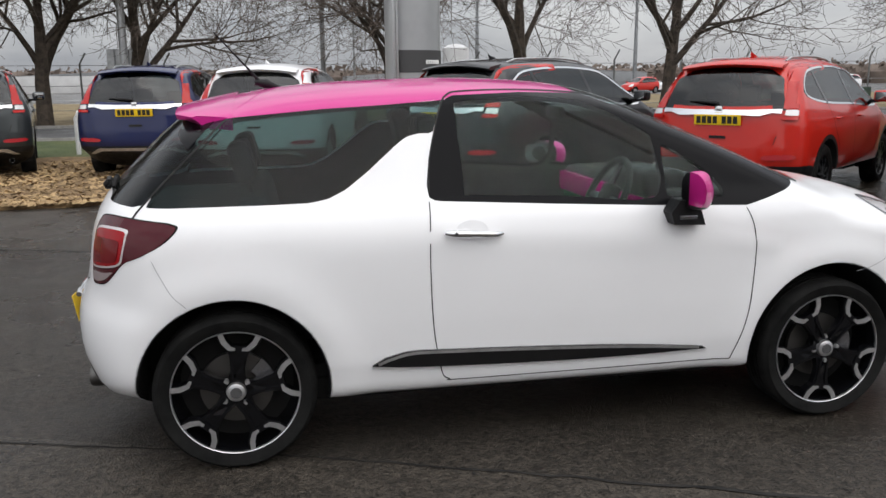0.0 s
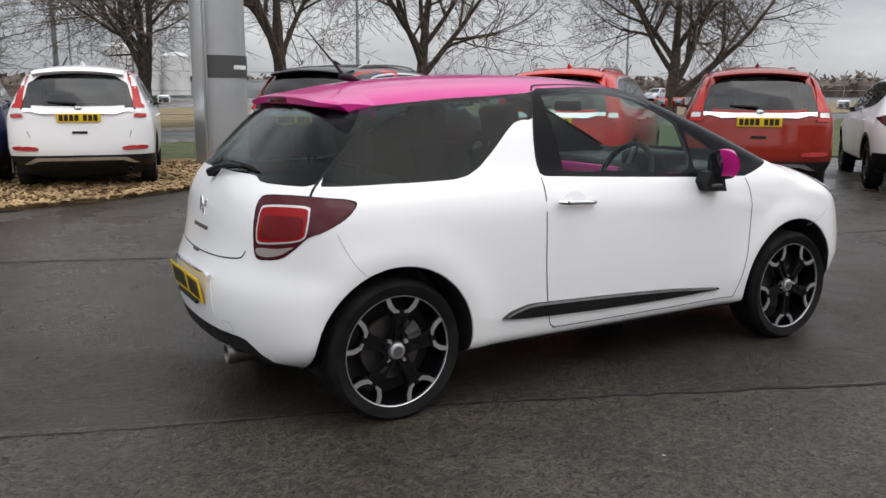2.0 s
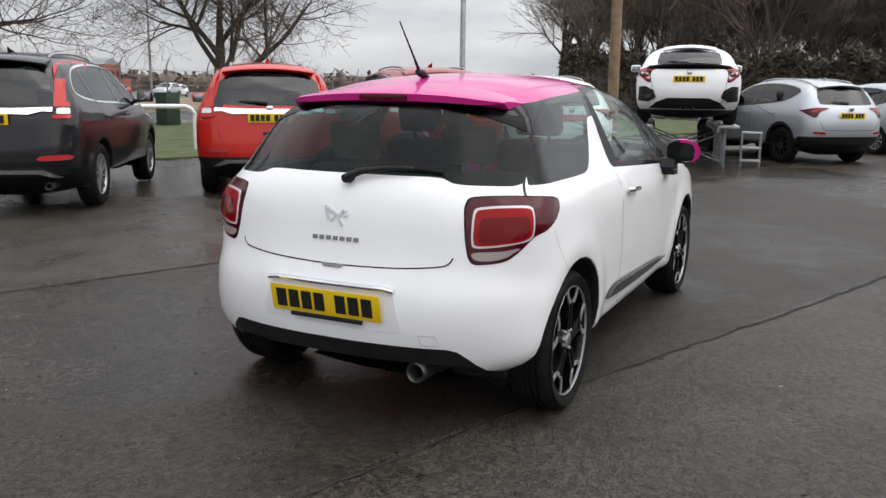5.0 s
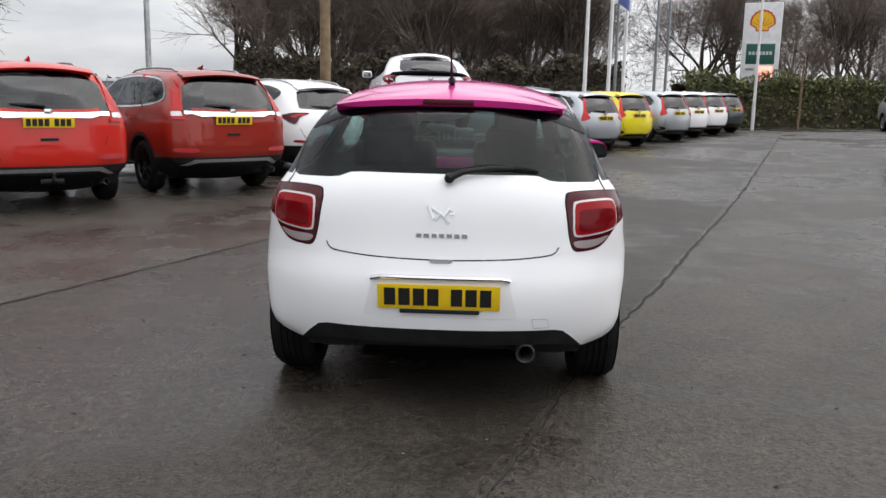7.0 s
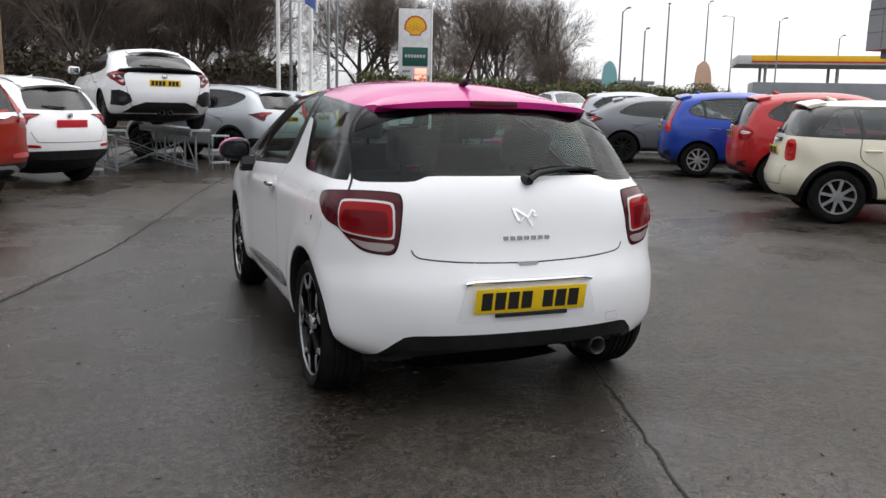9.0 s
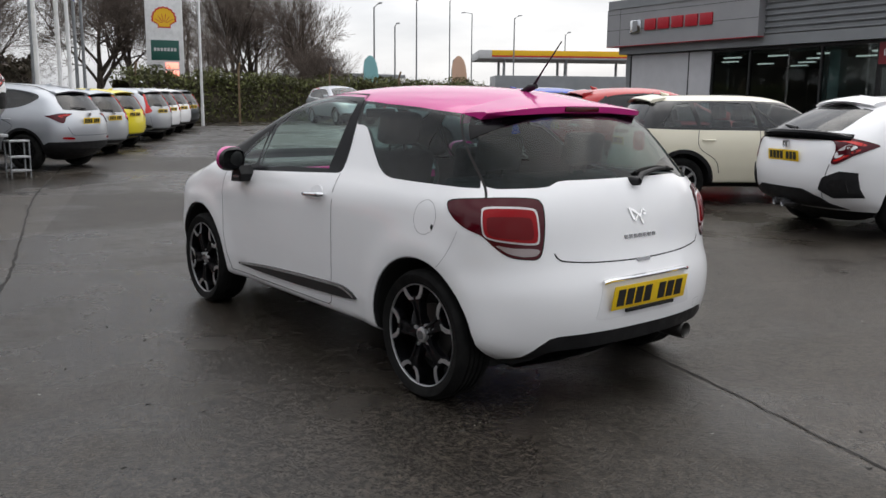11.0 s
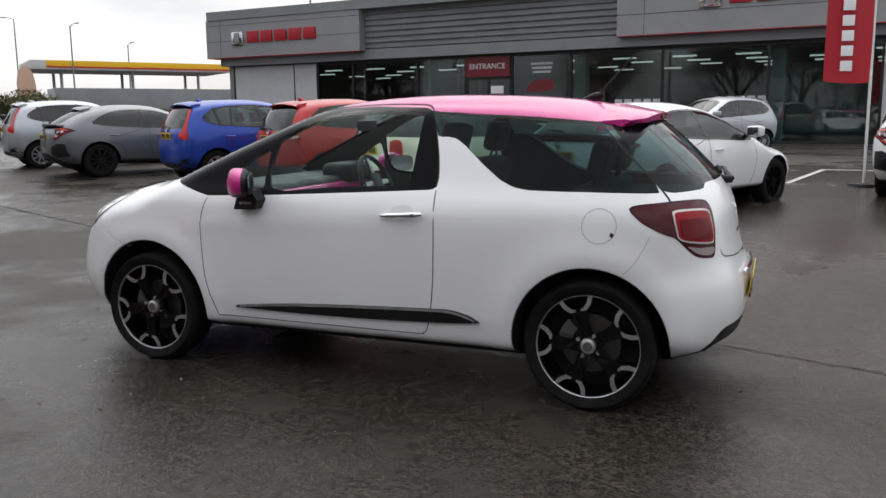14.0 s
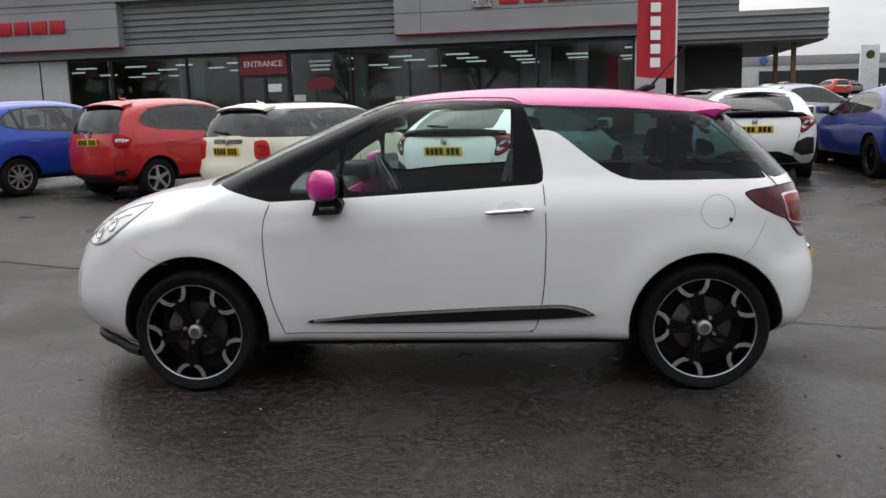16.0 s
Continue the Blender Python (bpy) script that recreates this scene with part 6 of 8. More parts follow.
M["bark"] = mottle(material("tree_bark", (0.07, 0.055, 0.042), 0.95), (0.040, 0.032, 0.026), (0.095, 0.075, 0.058), 6, bump=0.9, bump_scale=14)
M["twig"] = mottle(material("bare_twigs", (0.10, 0.078, 0.064), 0.95), (0.075, 0.058, 0.048), (0.12, 0.094, 0.077), 1.5)
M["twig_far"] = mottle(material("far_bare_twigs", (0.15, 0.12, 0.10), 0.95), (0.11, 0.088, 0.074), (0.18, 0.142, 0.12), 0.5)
M["leaf"] = mottle(material("hedge_leaf", (0.05, 0.06, 0.015), 0.7), (0.050, 0.058, 0.018), (0.15, 0.16, 0.045), 2.0)
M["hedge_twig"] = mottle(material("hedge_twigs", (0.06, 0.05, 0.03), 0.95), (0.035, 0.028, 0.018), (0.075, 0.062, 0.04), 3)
M["galv"] = mottle(material("galvanised_steel", (0.42, 0.43, 0.44), 0.45, 0.6), (0.34, 0.35, 0.36), (0.48, 0.49, 0.50), 5)
M["pole_white"] = mottle(material("white_pole", (0.72, 0.72, 0.72), 0.4), (0.62, 0.62, 0.62), (0.75, 0.75, 0.75), 3)
M["pole_grey"] = mottle(material("grey_lamp_post", (0.22, 0.23, 0.24), 0.5, 0.4), (0.18, 0.19, 0.20), (0.27, 0.28, 0.29), 3)
M["wood_pole"] = mottle(material("weathered_timber", (0.20, 0.14, 0.085), 0.9), (0.14, 0.10, 0.06), (0.26, 0.18, 0.11), 3, bump=0.5, bump_scale=30)
M["green_box"] = mottle(material("dark_green_paint", (0.012, 0.028, 0.016), 0.5), (0.009, 0.022, 0.012), (0.016, 0.034, 0.02), 4)
M["pylon"] = mottle(material("pylon_grey", (0.34, 0.35, 0.36), 0.38, 0.25), (0.32, 0.33, 0.34), (0.37, 0.38, 0.39), 1.2)
M["pylon_edge"] = material("pylon_aluminium", (0.52, 0.53, 0.54), 0.3, 0.7)
M["clad"] = mottle(material("grey_cladding", (0.24, 0.25, 0.26), 0.45, 0.2), (0.22, 0.23, 0.24), (0.265, 0.275, 0.285), 0.7)
M["fascia"] = mottle(material("grey_fascia", (0.30, 0.30, 0.31), 0.4, 0.1), (0.285, 0.285, 0.295), (0.32, 0.32, 0.33), 0.8)
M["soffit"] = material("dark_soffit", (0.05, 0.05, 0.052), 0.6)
M["render"] = mottle(material("pale_panel", (0.55, 0.55, 0.57), 0.6), (0.52, 0.52, 0.54), (0.58, 0.58, 0.60), 1.5)
M["sign_red"] = material("red_sign", (0.42, 0.012, 0.025), 0.35)
# the sign red again, darkened in colour for the shade under the soffit
M["shaded_sign_red"] = material("red_sign_shaded", (0.17, 0.010, 0.018), 0.4)
M["frame_black"] = material("black_window_frame", (0.012, 0.012, 0.013), 0.4)
M["shop_glass"] = glazing("shop_glass", (0.50, 0.58, 0.57), 0.06)
M["floor_tile"] = mottle(material("showroom_floor", (0.30, 0.30, 0.30), 0.2), (0.27, 0.27, 0.27), (0.33, 0.33, 0.33), 1)
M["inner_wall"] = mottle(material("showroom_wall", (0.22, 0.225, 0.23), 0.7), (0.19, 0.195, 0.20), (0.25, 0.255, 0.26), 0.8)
M["brick_red"] = mottle(material("far_red_brick", (0.24, 0.09, 0.065), 0.9), (0.19, 0.075, 0.055), (0.28, 0.11, 0.08), 0.4)
M["canopy_yellow"] = material("yellow_fascia", (0.85, 0.50, 0.01), 0.4)
M["canopy_red"] = material("red_stripe", (0.55, 0.03, 0.02), 0.4)
M["pale"] = mottle(material("pale_sheet", (0.55, 0.55, 0.55), 0.6), (0.50, 0.50, 0.50), (0.60, 0.60, 0.60), 0.6)
M["sign_green"] = material("dark_green_sign", (0.010, 0.085, 0.065), 0.4)
M["flag_teal"] = material("teal_flag", (0.30, 0.60, 0.62), 0.7)
M["flag_orange"] = material("peach_flag", (0.80, 0.52, 0.38), 0.7)
M["flag_blue"] = material("blue_flag_print", (0.08, 0.12, 0.35), 0.7)
M["tube_light"] = bpy.data.materials.new("ceiling_light")
M["tube_light"].use_nodes = True
M["tube_light"].node_tree.nodes["Principled BSDF"].inputs["Emission Color"].default_value = (1, 0.98, 0.95, 1)
M["tube_light"].node_tree.nodes["Principled BSDF"].inputs["Emission Strength"].default_value = 0.7
M["led"] = bpy.data.materials.new("red_price_leds")
M["led"].use_nodes = True
M["led"].node_tree.nodes["Principled BSDF"].inputs["Emission Color"].default_value = (1, 0.16, 0.05, 1)
M["led"].node_tree.nodes["Principled BSDF"].inputs["Emission Strength"].default_value = 1.2


def ground_sheet():
    ax = np.unique(np.concatenate([np.linspace(-14, 30, 89), np.linspace(30, 90, 31), np.linspace(-60, -14, 24), [-1500, -600, -250, -120, 140, 250, 600, 1500]]))
    ay = np.unique(np.concatenate([np.linspace(-32, 14, 93), np.linspace(14, 60, 24), np.linspace(-70, -32, 20), [-1500, -600, -250, -120, 100, 250, 600, 1500]]))
    X, Y = np.meshgrid(ax, ay, indexing="ij")
    Z = gz(X, Y)
    idx = np.arange(X.size).reshape(X.shape)
    F = np.stack([idx[:-1, :-1], idx[1:, :-1], idx[1:, 1:], idx[:-1, 1:]], -1).reshape(-1, 4)
    return np.stack([X.ravel(), Y.ravel(), Z.ravel()], 1), F


def sheet(name, near, far, lift, mat, label, category, n=40, rows=8, bumpy=0.0):
    """A strip of ground between two lines of points, laid on the sheet with an edge of its own."""
    a, b = smooth_line(near, n // max(1, len(near) - 1)), smooth_line(far, n // max(1, len(far) - 1))
    k = max(len(a), len(b))
    t = np.linspace(0, 1, k)
    rs = lambda p: np.stack([np.interp(t, np.linspace(0, 1, len(p)), p[:, i]) for i in (0, 1)], 1)
    a, b = rs(a), rs(b)
    vs, fs = [], []
    for j in range(rows + 1):
        p = a + (b - a) * j / rows
        for i, (x, y) in enumerate(p):
            h = lift + bumpy * (noise.noise(Vector((x * 0.7, y * 0.7, 3.1))) + 0.5 * noise.noise(Vector((x * 2.3, y * 2.3, 1.7)))) * (0 < j)
            vs.append((x, y, ground_z(x, y) + h))
    for j in range(rows):
        for i in range(k - 1):
            fs.append((j * k + i, j * k + i + 1, (j + 1) * k + i + 1, (j + 1) * k + i))
    o = len(vs)
    vs += [(x, y, ground_z(x, y) - 0.05) for x, y in a]
    fs += [(i, o + i, o + i + 1, i + 1) for i in range(k - 1)]
    return tagged(part(name, (vs, fs), mat), label, category, kind="structure")


def build_ground():
    tagged(part("ground", ground_sheet(), "asphalt"), "dark wet asphalt of the car park with damp patches", "ground", kind="structure")
    sheet("bark_bed", [(-16, 5.9), (-7, 6.1), (-3, 6.35), (-1.8, 6.55), (0.4, 7.3), (2.0, 8.5), (2.9, 9.3), (3.5, 10.2)], [(-16, 12.4), (-7, 12.4), (-3, 12.4), (-1.8, 12.4), (0.4, 12.4), (2.0, 12.2), (2.9, 12.0), (3.9, 11.4)], 0.05, "soil", "bed of pale bark chippings at the asphalt's edge", "bark bed", 60, 14, 0.025)
    sheet("lawn", [(-30, 12.3), (-2, 12.3), (2.8, 11.9), (3.9, 10.6), (6.6, 9.7), (9.4, 8.5), (13, 6.8), (17, 5.0), (24, 2.0), (30, 0)], [(-30, 17.4), (-10, 17.4), (0, 17.4), (5, 17.4), (10, 17.4), (14, 17.4), (19, 17.4), (26, 17.4), (34, 17.4), (42, 17.4)], 0.03, "grass", "short damp green grass strip", "grass", 60, 14, 0.02)
    sheet("road", [(-160, 17.6), (0, 17.6), (160, 17.6)], [(-160, 24.2), (0, 24.2), (160, 24.2)], 0.012, "road", "grey asphalt road behind the grass", "road", 80, 4)
    sheet("verge", [(-200, 24.4), (0, 24.4), (200, 24.4)], [(-200, 60), (0, 60), (200, 60)], 0.05, "dry_grass", "rough straw-coloured dry grass verge", "grass", 90, 8, 0.06)
    for y in (17.5, 24.3):
        vs, fs = [], []
        xs = np.linspace(-120, 120, 61)
        for x in xs:
            z = ground_z(x, y)
            for dy, dz in ((-0.06, -0.03), (-0.06, 0.10), (0.06, 0.10), (0.06, -0.03)):
                vs.append((x, y + dy, z + dz))
        fs = [(i * 4 + k, i * 4 + k + 1, i * 4 + k + 5, i * 4 + k + 4) for i in range(60) for k in range(3)]
        tagged(part("kerb", (vs, fs), "kerb", smooth=False), "pale concrete kerb along the road", "kerb", kind="structure")
    rnd = random.Random(5)
    for k, ln in enumerate(([(-9, 6.0), (-4.5, 4.65), (-1.46, 3.70), (0.9, 2.85), (3.67, 1.86), (5.65, 1.32), (9.5, 0.3), (14, -1.2)],
                            [(-7.5, 2.05), (-4.0, 0.75), (-1.36, -0.23), (0.56, -0.89), (2.3, -1.6), (4.6, -2.48), (9.46, -4.39), (24.7, -10.1)],
                            [(-6, -7.0), (-2.0, -8.2), (3, -10.4), (9, -12.8)])):
        p = smooth_line(ln, 24)
        # the second joint widens with x: its dark strip also draws the step's shadow
        w = (0.0060 + 0.0100 * np.clip((p[:, 0] - 0.5) / 3, 0, 1) if k == 1 else 0.010) * np.array([0.7 + 0.6 * rnd.random() for _ in p])
        j = np.array([(rnd.random() - 0.5) * 0.022 for _ in p])
        t = np.gradient(p, axis=0)
        t /= np.linalg.norm(t, axis=1)[:, None]
        nn = np.stack([-t[:, 1], t[:, 0]], 1)
        l, r = p + nn * (j + w)[:, None], p + nn * (j - w)[:, None]
        vs = [(x, y, ground_z(x, y) + 0.004) for x, y in np.vstack([l, r])]
        n = len(p)
        tagged(part("paving_joint", (vs, [(i, i + 1, n + i + 1, n + i) for i in range(n - 1)]), "tar"), "dark cracked joint between asphalt lanes", "paving joint", kind="structure")
    # white bay line
    for a, b in (((-0.92, -10.35), (-1.58, -12.99)), ((-1.58, -12.99), (-4.6, -12.6))):
        d = Vector((b[0] - a[0], b[1] - a[1])).normalized()
        nn = Vector((-d.y, d.x)) * 0.05
        vs = [(a[0] + nn.x, a[1] + nn.y), (b[0] + nn.x, b[1] + nn.y), (b[0] - nn.x, b[1] - nn.y), (a[0] - nn.x, a[1] - nn.y)]
        tagged(part("bay_line", ([(x, y, ground_z(x, y) + 0.012) for x, y in vs], [(0, 1, 2, 3)]), "line", smooth=False), "worn white painted bay line", "road marking", kind="structure")


def scatter(name, count, place, size, flat, mat, label, category, seed, up=0.0):
    """Many small flakes or blades as one mass."""
    r = random.Random(seed)
    vs, fs = [], []
    for _ in range(count):
        p = place(r)
        if p is None:
            continue
        s = size * (0.5 + r.random())
        m = Matrix.Rotation(r.random() * 6.28, 3, "Z") @ Matrix.Rotation((r.random() - 0.5) * flat, 3, "X") @ Matrix.Rotation((r.random() - 0.5) * flat, 3, "Y")
        o = len(vs)
        for q in ((-s, -s * 0.35, 0), (s, -s * 0.45, 0), (s * 0.8, s * 0.4, 0), (-s * 0.9, s * 0.35, 0), (0, 0, s * 0.16)):
            vs.append(Vector(p) + m @ Vector(q) + Vector((0, 0, up)))
        fs += [(o, o + 1, o + 4), (o + 1, o + 2, o + 4), (o + 2, o + 3, o + 4), (o + 3, o, o + 4)]
    return tagged(part(name, (vs, fs), mat, smooth=False), label, category, kind="stuff")


def build_chips():
    edge = smooth_line([(-16, 5.9), (-7, 6.1), (-3, 6.35), (-1.8, 6.55), (0.4, 7.3), (2.0, 8.5), (2.9, 9.3), (3.5, 10.2)], 8)

    def spot(r):
        x = -7.5 + 11.2 * r.random()
        e = np.interp(x, edge[:, 0], edge[:, 1])
        y = e - 0.10 + (11.6 - e) * r.random() ** 1.5
        return (x, y, ground_z(x, y) + 0.055 + 0.02 * r.random())
    scatter("bark_chips", 16000, spot, 0.035, 1.1, "chip", "pale brown bark chippings", "bark chips", 3)

    def grit(r):
        x, y = -8 + 18 * r.random(), -7 + 13 * r.random()
        return (x, y, ground_z(x, y) + 0.002)
    scatter("leaf_litter", 1400, grit, 0.010, 0.7, "tar", "small dark bits of leaf and grit on the asphalt", "litter", 21)
    scatter("grit", 400, grit, 0.006, 0.8, "kerb", "loose pale grit on the asphalt", "grit", 8)


# ---- trees ----
def tree_geo(seed, height=9.0, spread=1.0, levels=6, trunk_r=0.24, fork=2.3, lean=0.0, dense=1.0, stem=0.31, low=0.72):
    """Trunk and limbs, and the crown of fine twigs, of a bare tree."""
    r = random.Random(seed)
    limb, twig = [], []

    def grow(p, d, length, rad, lev):
        n = 4 if lev < 3 else 3 if lev < 5 else 2
        pts, rr = [p], [rad]
        q, dd = p.copy(), d.copy()
        for i in range(n):
            wob = 0.16 + 0.05 * lev
            dd = (dd + Vector(((r.random() - 0.5) * wob, (r.random() - 0.5) * wob, (r.random() - 0.38) * wob * (1.0 if lev < 4 else 0.5)))).normalized()
            q = q + dd * (length / n)
            pts.append(q.copy())
            rr.append(rad * (1 - 0.42 * (i + 1) / n) if lev < levels - 1 else rad * (1 - 0.8 * (i + 1) / n))
        (limb if lev < 3 else twig).append((pts, rr, 7 if lev == 0 else 5 if lev < 3 else 3))
        if lev >= levels - 1:
            return
        kids = (5 if lev == 0 else 4 if lev < 3 else int(3.1 * dense + r.random()) if lev < 5 else 3)
        for k in range(kids):
            f = 0.45 + 0.55 * (k + r.random() * 0.6) / kids if lev else low + (1 - low) * (k + 0.5) / kids
            i = min(n - 1, int(f * n))
            base = pts[i].lerp(pts[i + 1], f * n - i) if f < 1 else pts[-1]
            ax = Vector((r.random() - 0.5, r.random() - 0.5, r.random() - 0.5)).normalized()
            side = dd.cross(ax).normalized()
            ang = radians(30 + 32 * r.random()) * (1.05 if lev else 0.95)
            nd = (dd * math.cos(ang) + side * math.sin(ang) * spread)
            nd = (nd + Vector((0, 0, 0.16 if lev < 2 else 0.0))).normalized()
            grow(base, nd, length * (0.60 + 0.22 * r.random()) * (1.15 if lev == 0 else 1.0 if lev < 4 else 0.86), rr[i] * (0.50 + 0.16 * r.random()), lev + 1)
        grow(pts[-1], dd, length * 0.72, rr[-1] * 0.9, lev + 1)
    grow(Vector((0, 0, -0.15)), Vector((lean, 0.02, 1)).normalized(), height * stem, trunk_r, 0)
    return merge_fast(limb), merge_fast(twig)


def merge_fast(parts):
    vs, fs = [], []
    for pts, rr, sides in parts:
        v, f = tube_geo(pts, [max(x, 0.007) for x in rr], sides, False)
        o = len(vs)
        vs += v
        fs += [tuple(i + o for i in q) for q in f]
    return vs, fs


TREES = []


def make_tree(seed, at, label, m="twig", **kw):
    limb, twig = tree_geo(seed, **kw)
    t = tagged(new("tree"), label, "tree", "bare trees")
    part("trunk", limb, "bark", t, "dark bark trunk and limbs")
    part("crown", twig, m, t, "bare fine twigs")
    t.matrix_basis = Matrix.Translation((at[0], at[1], ground_z(*at[:2])))
    TREES.append(t)
    return t


def plant(src, x, y, turn, s, label=""):
    t = copy_thing(src, Matrix.Translation((x, y, ground_z(x, y) - 0.1)) @ pose(0, 0, 0, 0, 0, turn))
    t.scale = (s, s, s * (0.94 + 0.12 * ((turn * 7) % 10) / 10))
    if label:
        t["label"] = label
    return t


def build_trees():
    lab = "bare broad winter tree with dark trunk on the verge"
    a = make_tree(11, (8.6, 25.0), lab, height=12.4, trunk_r=0.30, levels=7, low=0.42, spread=1.15)
    b = make_tree(23, (14.0, 25.0), lab, height=12, trunk_r=0.28, levels=7, lean=0.12, low=0.45, spread=1.15)
    c = make_tree(37, (27.3, 25.0), "wide bare winter tree with low spreading limbs", height=11.4, trunk_r=0.34, levels=7, spread=1.3, low=0.15)
    plant(a, 4.0, 25.0, 40, 0.80)
    plant(b, -4.3, 26.0, 80, 0.98)
    plant(a, -7.3, 25.6, 200, 0.95)
    plant(b, -9.6, 26.0, 310, 0.95)
    plant(a, -17, 28, 120, 0.95)
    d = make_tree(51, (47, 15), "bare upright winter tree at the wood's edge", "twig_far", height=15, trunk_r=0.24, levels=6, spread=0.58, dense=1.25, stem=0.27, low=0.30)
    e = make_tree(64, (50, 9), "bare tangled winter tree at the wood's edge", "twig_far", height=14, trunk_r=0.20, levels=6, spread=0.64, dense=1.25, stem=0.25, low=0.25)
    rnd = random.Random(4)
    for i in range(24):
        f = i / 23
        x = 45 + 10 * rnd.random() + 6 * f
        y = 13 - 21.5 * f + 2 * rnd.random()
        plant((d, e)[i % 2], x, y, rnd.random() * 360, 0.80 + 0.40 * rnd.random())
    for x, y, s in ((60, -26, 1.1), (63, -29, 1.15), (57, -22.5, 0.7), (66, -31, 0.9), (58, -31.5, 1.0), (61, -34, 0.85), (69, -26, 1.2), (72, -22, 1.2)):
        plant((d, e)[int(x) % 2], x, y, rnd.random() * 360, s)
    plant(a, 66, -17.5, 60, 1.15)
    plant(b, 41.5, -22.0, 210, 0.48, "small bare tree behind the hedge")
    plant(d, 43, -24.0, 100, 0.42, "small bare tree behind the hedge")


def brush(name, line, height, depth, count, leaf, mats, label, category, seed):
    """A hedge or thicket: a rough dark core, and a mass of leaves and twigs round it."""
    p = smooth_line(line, 10)
    seg = np.concatenate([[0], np.cumsum(np.linalg.norm(np.diff(p, axis=0), axis=1))])
    h = tagged(new(name), label, category)
    r = random.Random(seed)
    vs, fs = [], []
    for i, (x, y) in enumerate(p):
        t = p[min(i + 1, len(p) - 1)] - p[max(i - 1, 0)]
        t = t / np.linalg.norm(t)
        nx, ny = -t[1], t[0]
        z = ground_z(x, y)
        for a, b in ((-0.42, -0.05), (-0.44, 0.55), (-0.30, 0.88), (0.30, 0.88), (0.44, 0.55), (0.42, -0.05)):
            k = 1 + 0.14 * noise.noise(Vector((x * 1.3, y * 1.3, a * 5 + b * 3)))
            vs.append((x + nx * a * depth * k, y + ny * a * depth * k, z + b * height * k))
    fs = [(i * 6 + k, i * 6 + k + 1, i * 6 + k + 7, i * 6 + k + 6) for i in range(len(p) - 1) for k in range(5)]
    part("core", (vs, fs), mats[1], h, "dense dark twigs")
    vs, fs, tv, tf = [], [], [], []
    for k in range(count):
        s = r.random() * seg[-1]
        x, y = np.interp(s, seg, p[:, 0]), np.interp(s, seg, p[:, 1])
        i = min(int(np.searchsorted(seg, s)), len(p) - 1)
        t = p[i] - p[max(i - 1, 0)]
        t = t / max(np.linalg.norm(t), 1e-6)
        w = r.random()
        hh = height * (1 + 0.22 * noise.noise(Vector((x * 0.9, y * 0.9, 0.3))))
        if w < 0.62:
            a, b = (-1 if r.random() < 0.8 else 1) * depth * (0.36 + 0.20 * r.random()), hh * r.random() ** 0.8
        else:
            a, b = depth * (r.random() - 0.5), hh * (0.84 + 0.26 * r.random() ** 2)
        c = Vector((x - t[1] * a, y + t[0] * a, ground_z(x, y) + b))
        sz = leaf * (0.5 + r.random())
        u = Vector((r.random() - 0.5, r.random() - 0.5, r.random() - 0.5)).normalized()
        v = u.cross(Vector((r.random() - 0.5, r.random() - 0.5, r.random() - 0.5))).normalized()
        if k % 3:
            o = len(vs)
            vs += [c - u * sz, c + v * sz * 0.55, c + u * sz, c - v * sz * 0.55]
            fs.append((o, o + 1, o + 2, o + 3))
        else:
            u = (u + Vector((0, 0, 0.5))).normalized()
            o = len(tv)
            tv += [c - v * 0.012, c + v * 0.012, c + u * sz * 4.0]
            tf.append((o, o + 1, o + 2))
    part("foliage", (vs, fs), mats[0], h, "small dull green leaves", smooth=False)["kind"] = "stuff"
    part("twig_mass", (tv, tf), mats[1], h, "bare brown twigs", smooth=False)["kind"] = "stuff"
    return h


def build_hedges():
    brush("hedge", [(33.0, -8.5), (34.4, -12), (35.2, -16), (37, -24), (40, -34)], 2.15, 1.5, 26000, 0.085, ("leaf", "hedge_twig"), "unkempt green-brown hedge behind a wire fence", "hedge", 2)
    brush("hedge", [(40, -34), (46, -42), (52, -52), (54, -64)], 1.7, 1.5, 9000, 0.11, ("hedge_twig", "hedge_twig"), "low brown hedge before the filling station", "hedge", 6)
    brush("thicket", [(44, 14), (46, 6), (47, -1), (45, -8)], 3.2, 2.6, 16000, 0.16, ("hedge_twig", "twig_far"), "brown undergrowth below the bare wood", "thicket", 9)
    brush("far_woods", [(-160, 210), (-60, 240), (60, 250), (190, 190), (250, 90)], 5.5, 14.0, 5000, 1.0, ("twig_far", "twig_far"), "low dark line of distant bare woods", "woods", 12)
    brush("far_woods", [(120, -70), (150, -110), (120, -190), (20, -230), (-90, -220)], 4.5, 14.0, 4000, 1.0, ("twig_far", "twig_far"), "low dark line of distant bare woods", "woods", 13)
    # fence posts before the hedge
    for x, y in ((32.2, -13.4), (33.1, -18.6), (34.8, -24.0), (32.6, -9.0)):
        z = ground_z(x, y)
        tagged(part("fence_post", tube_geo([(x, y, z - 0.05), (x, y, z + 2.35), (x - 0.15, y, z + 2.62)], 0.05, 6), "wood_pole"), "thin wire-fence post before the hedge", "fence post", "fence posts")


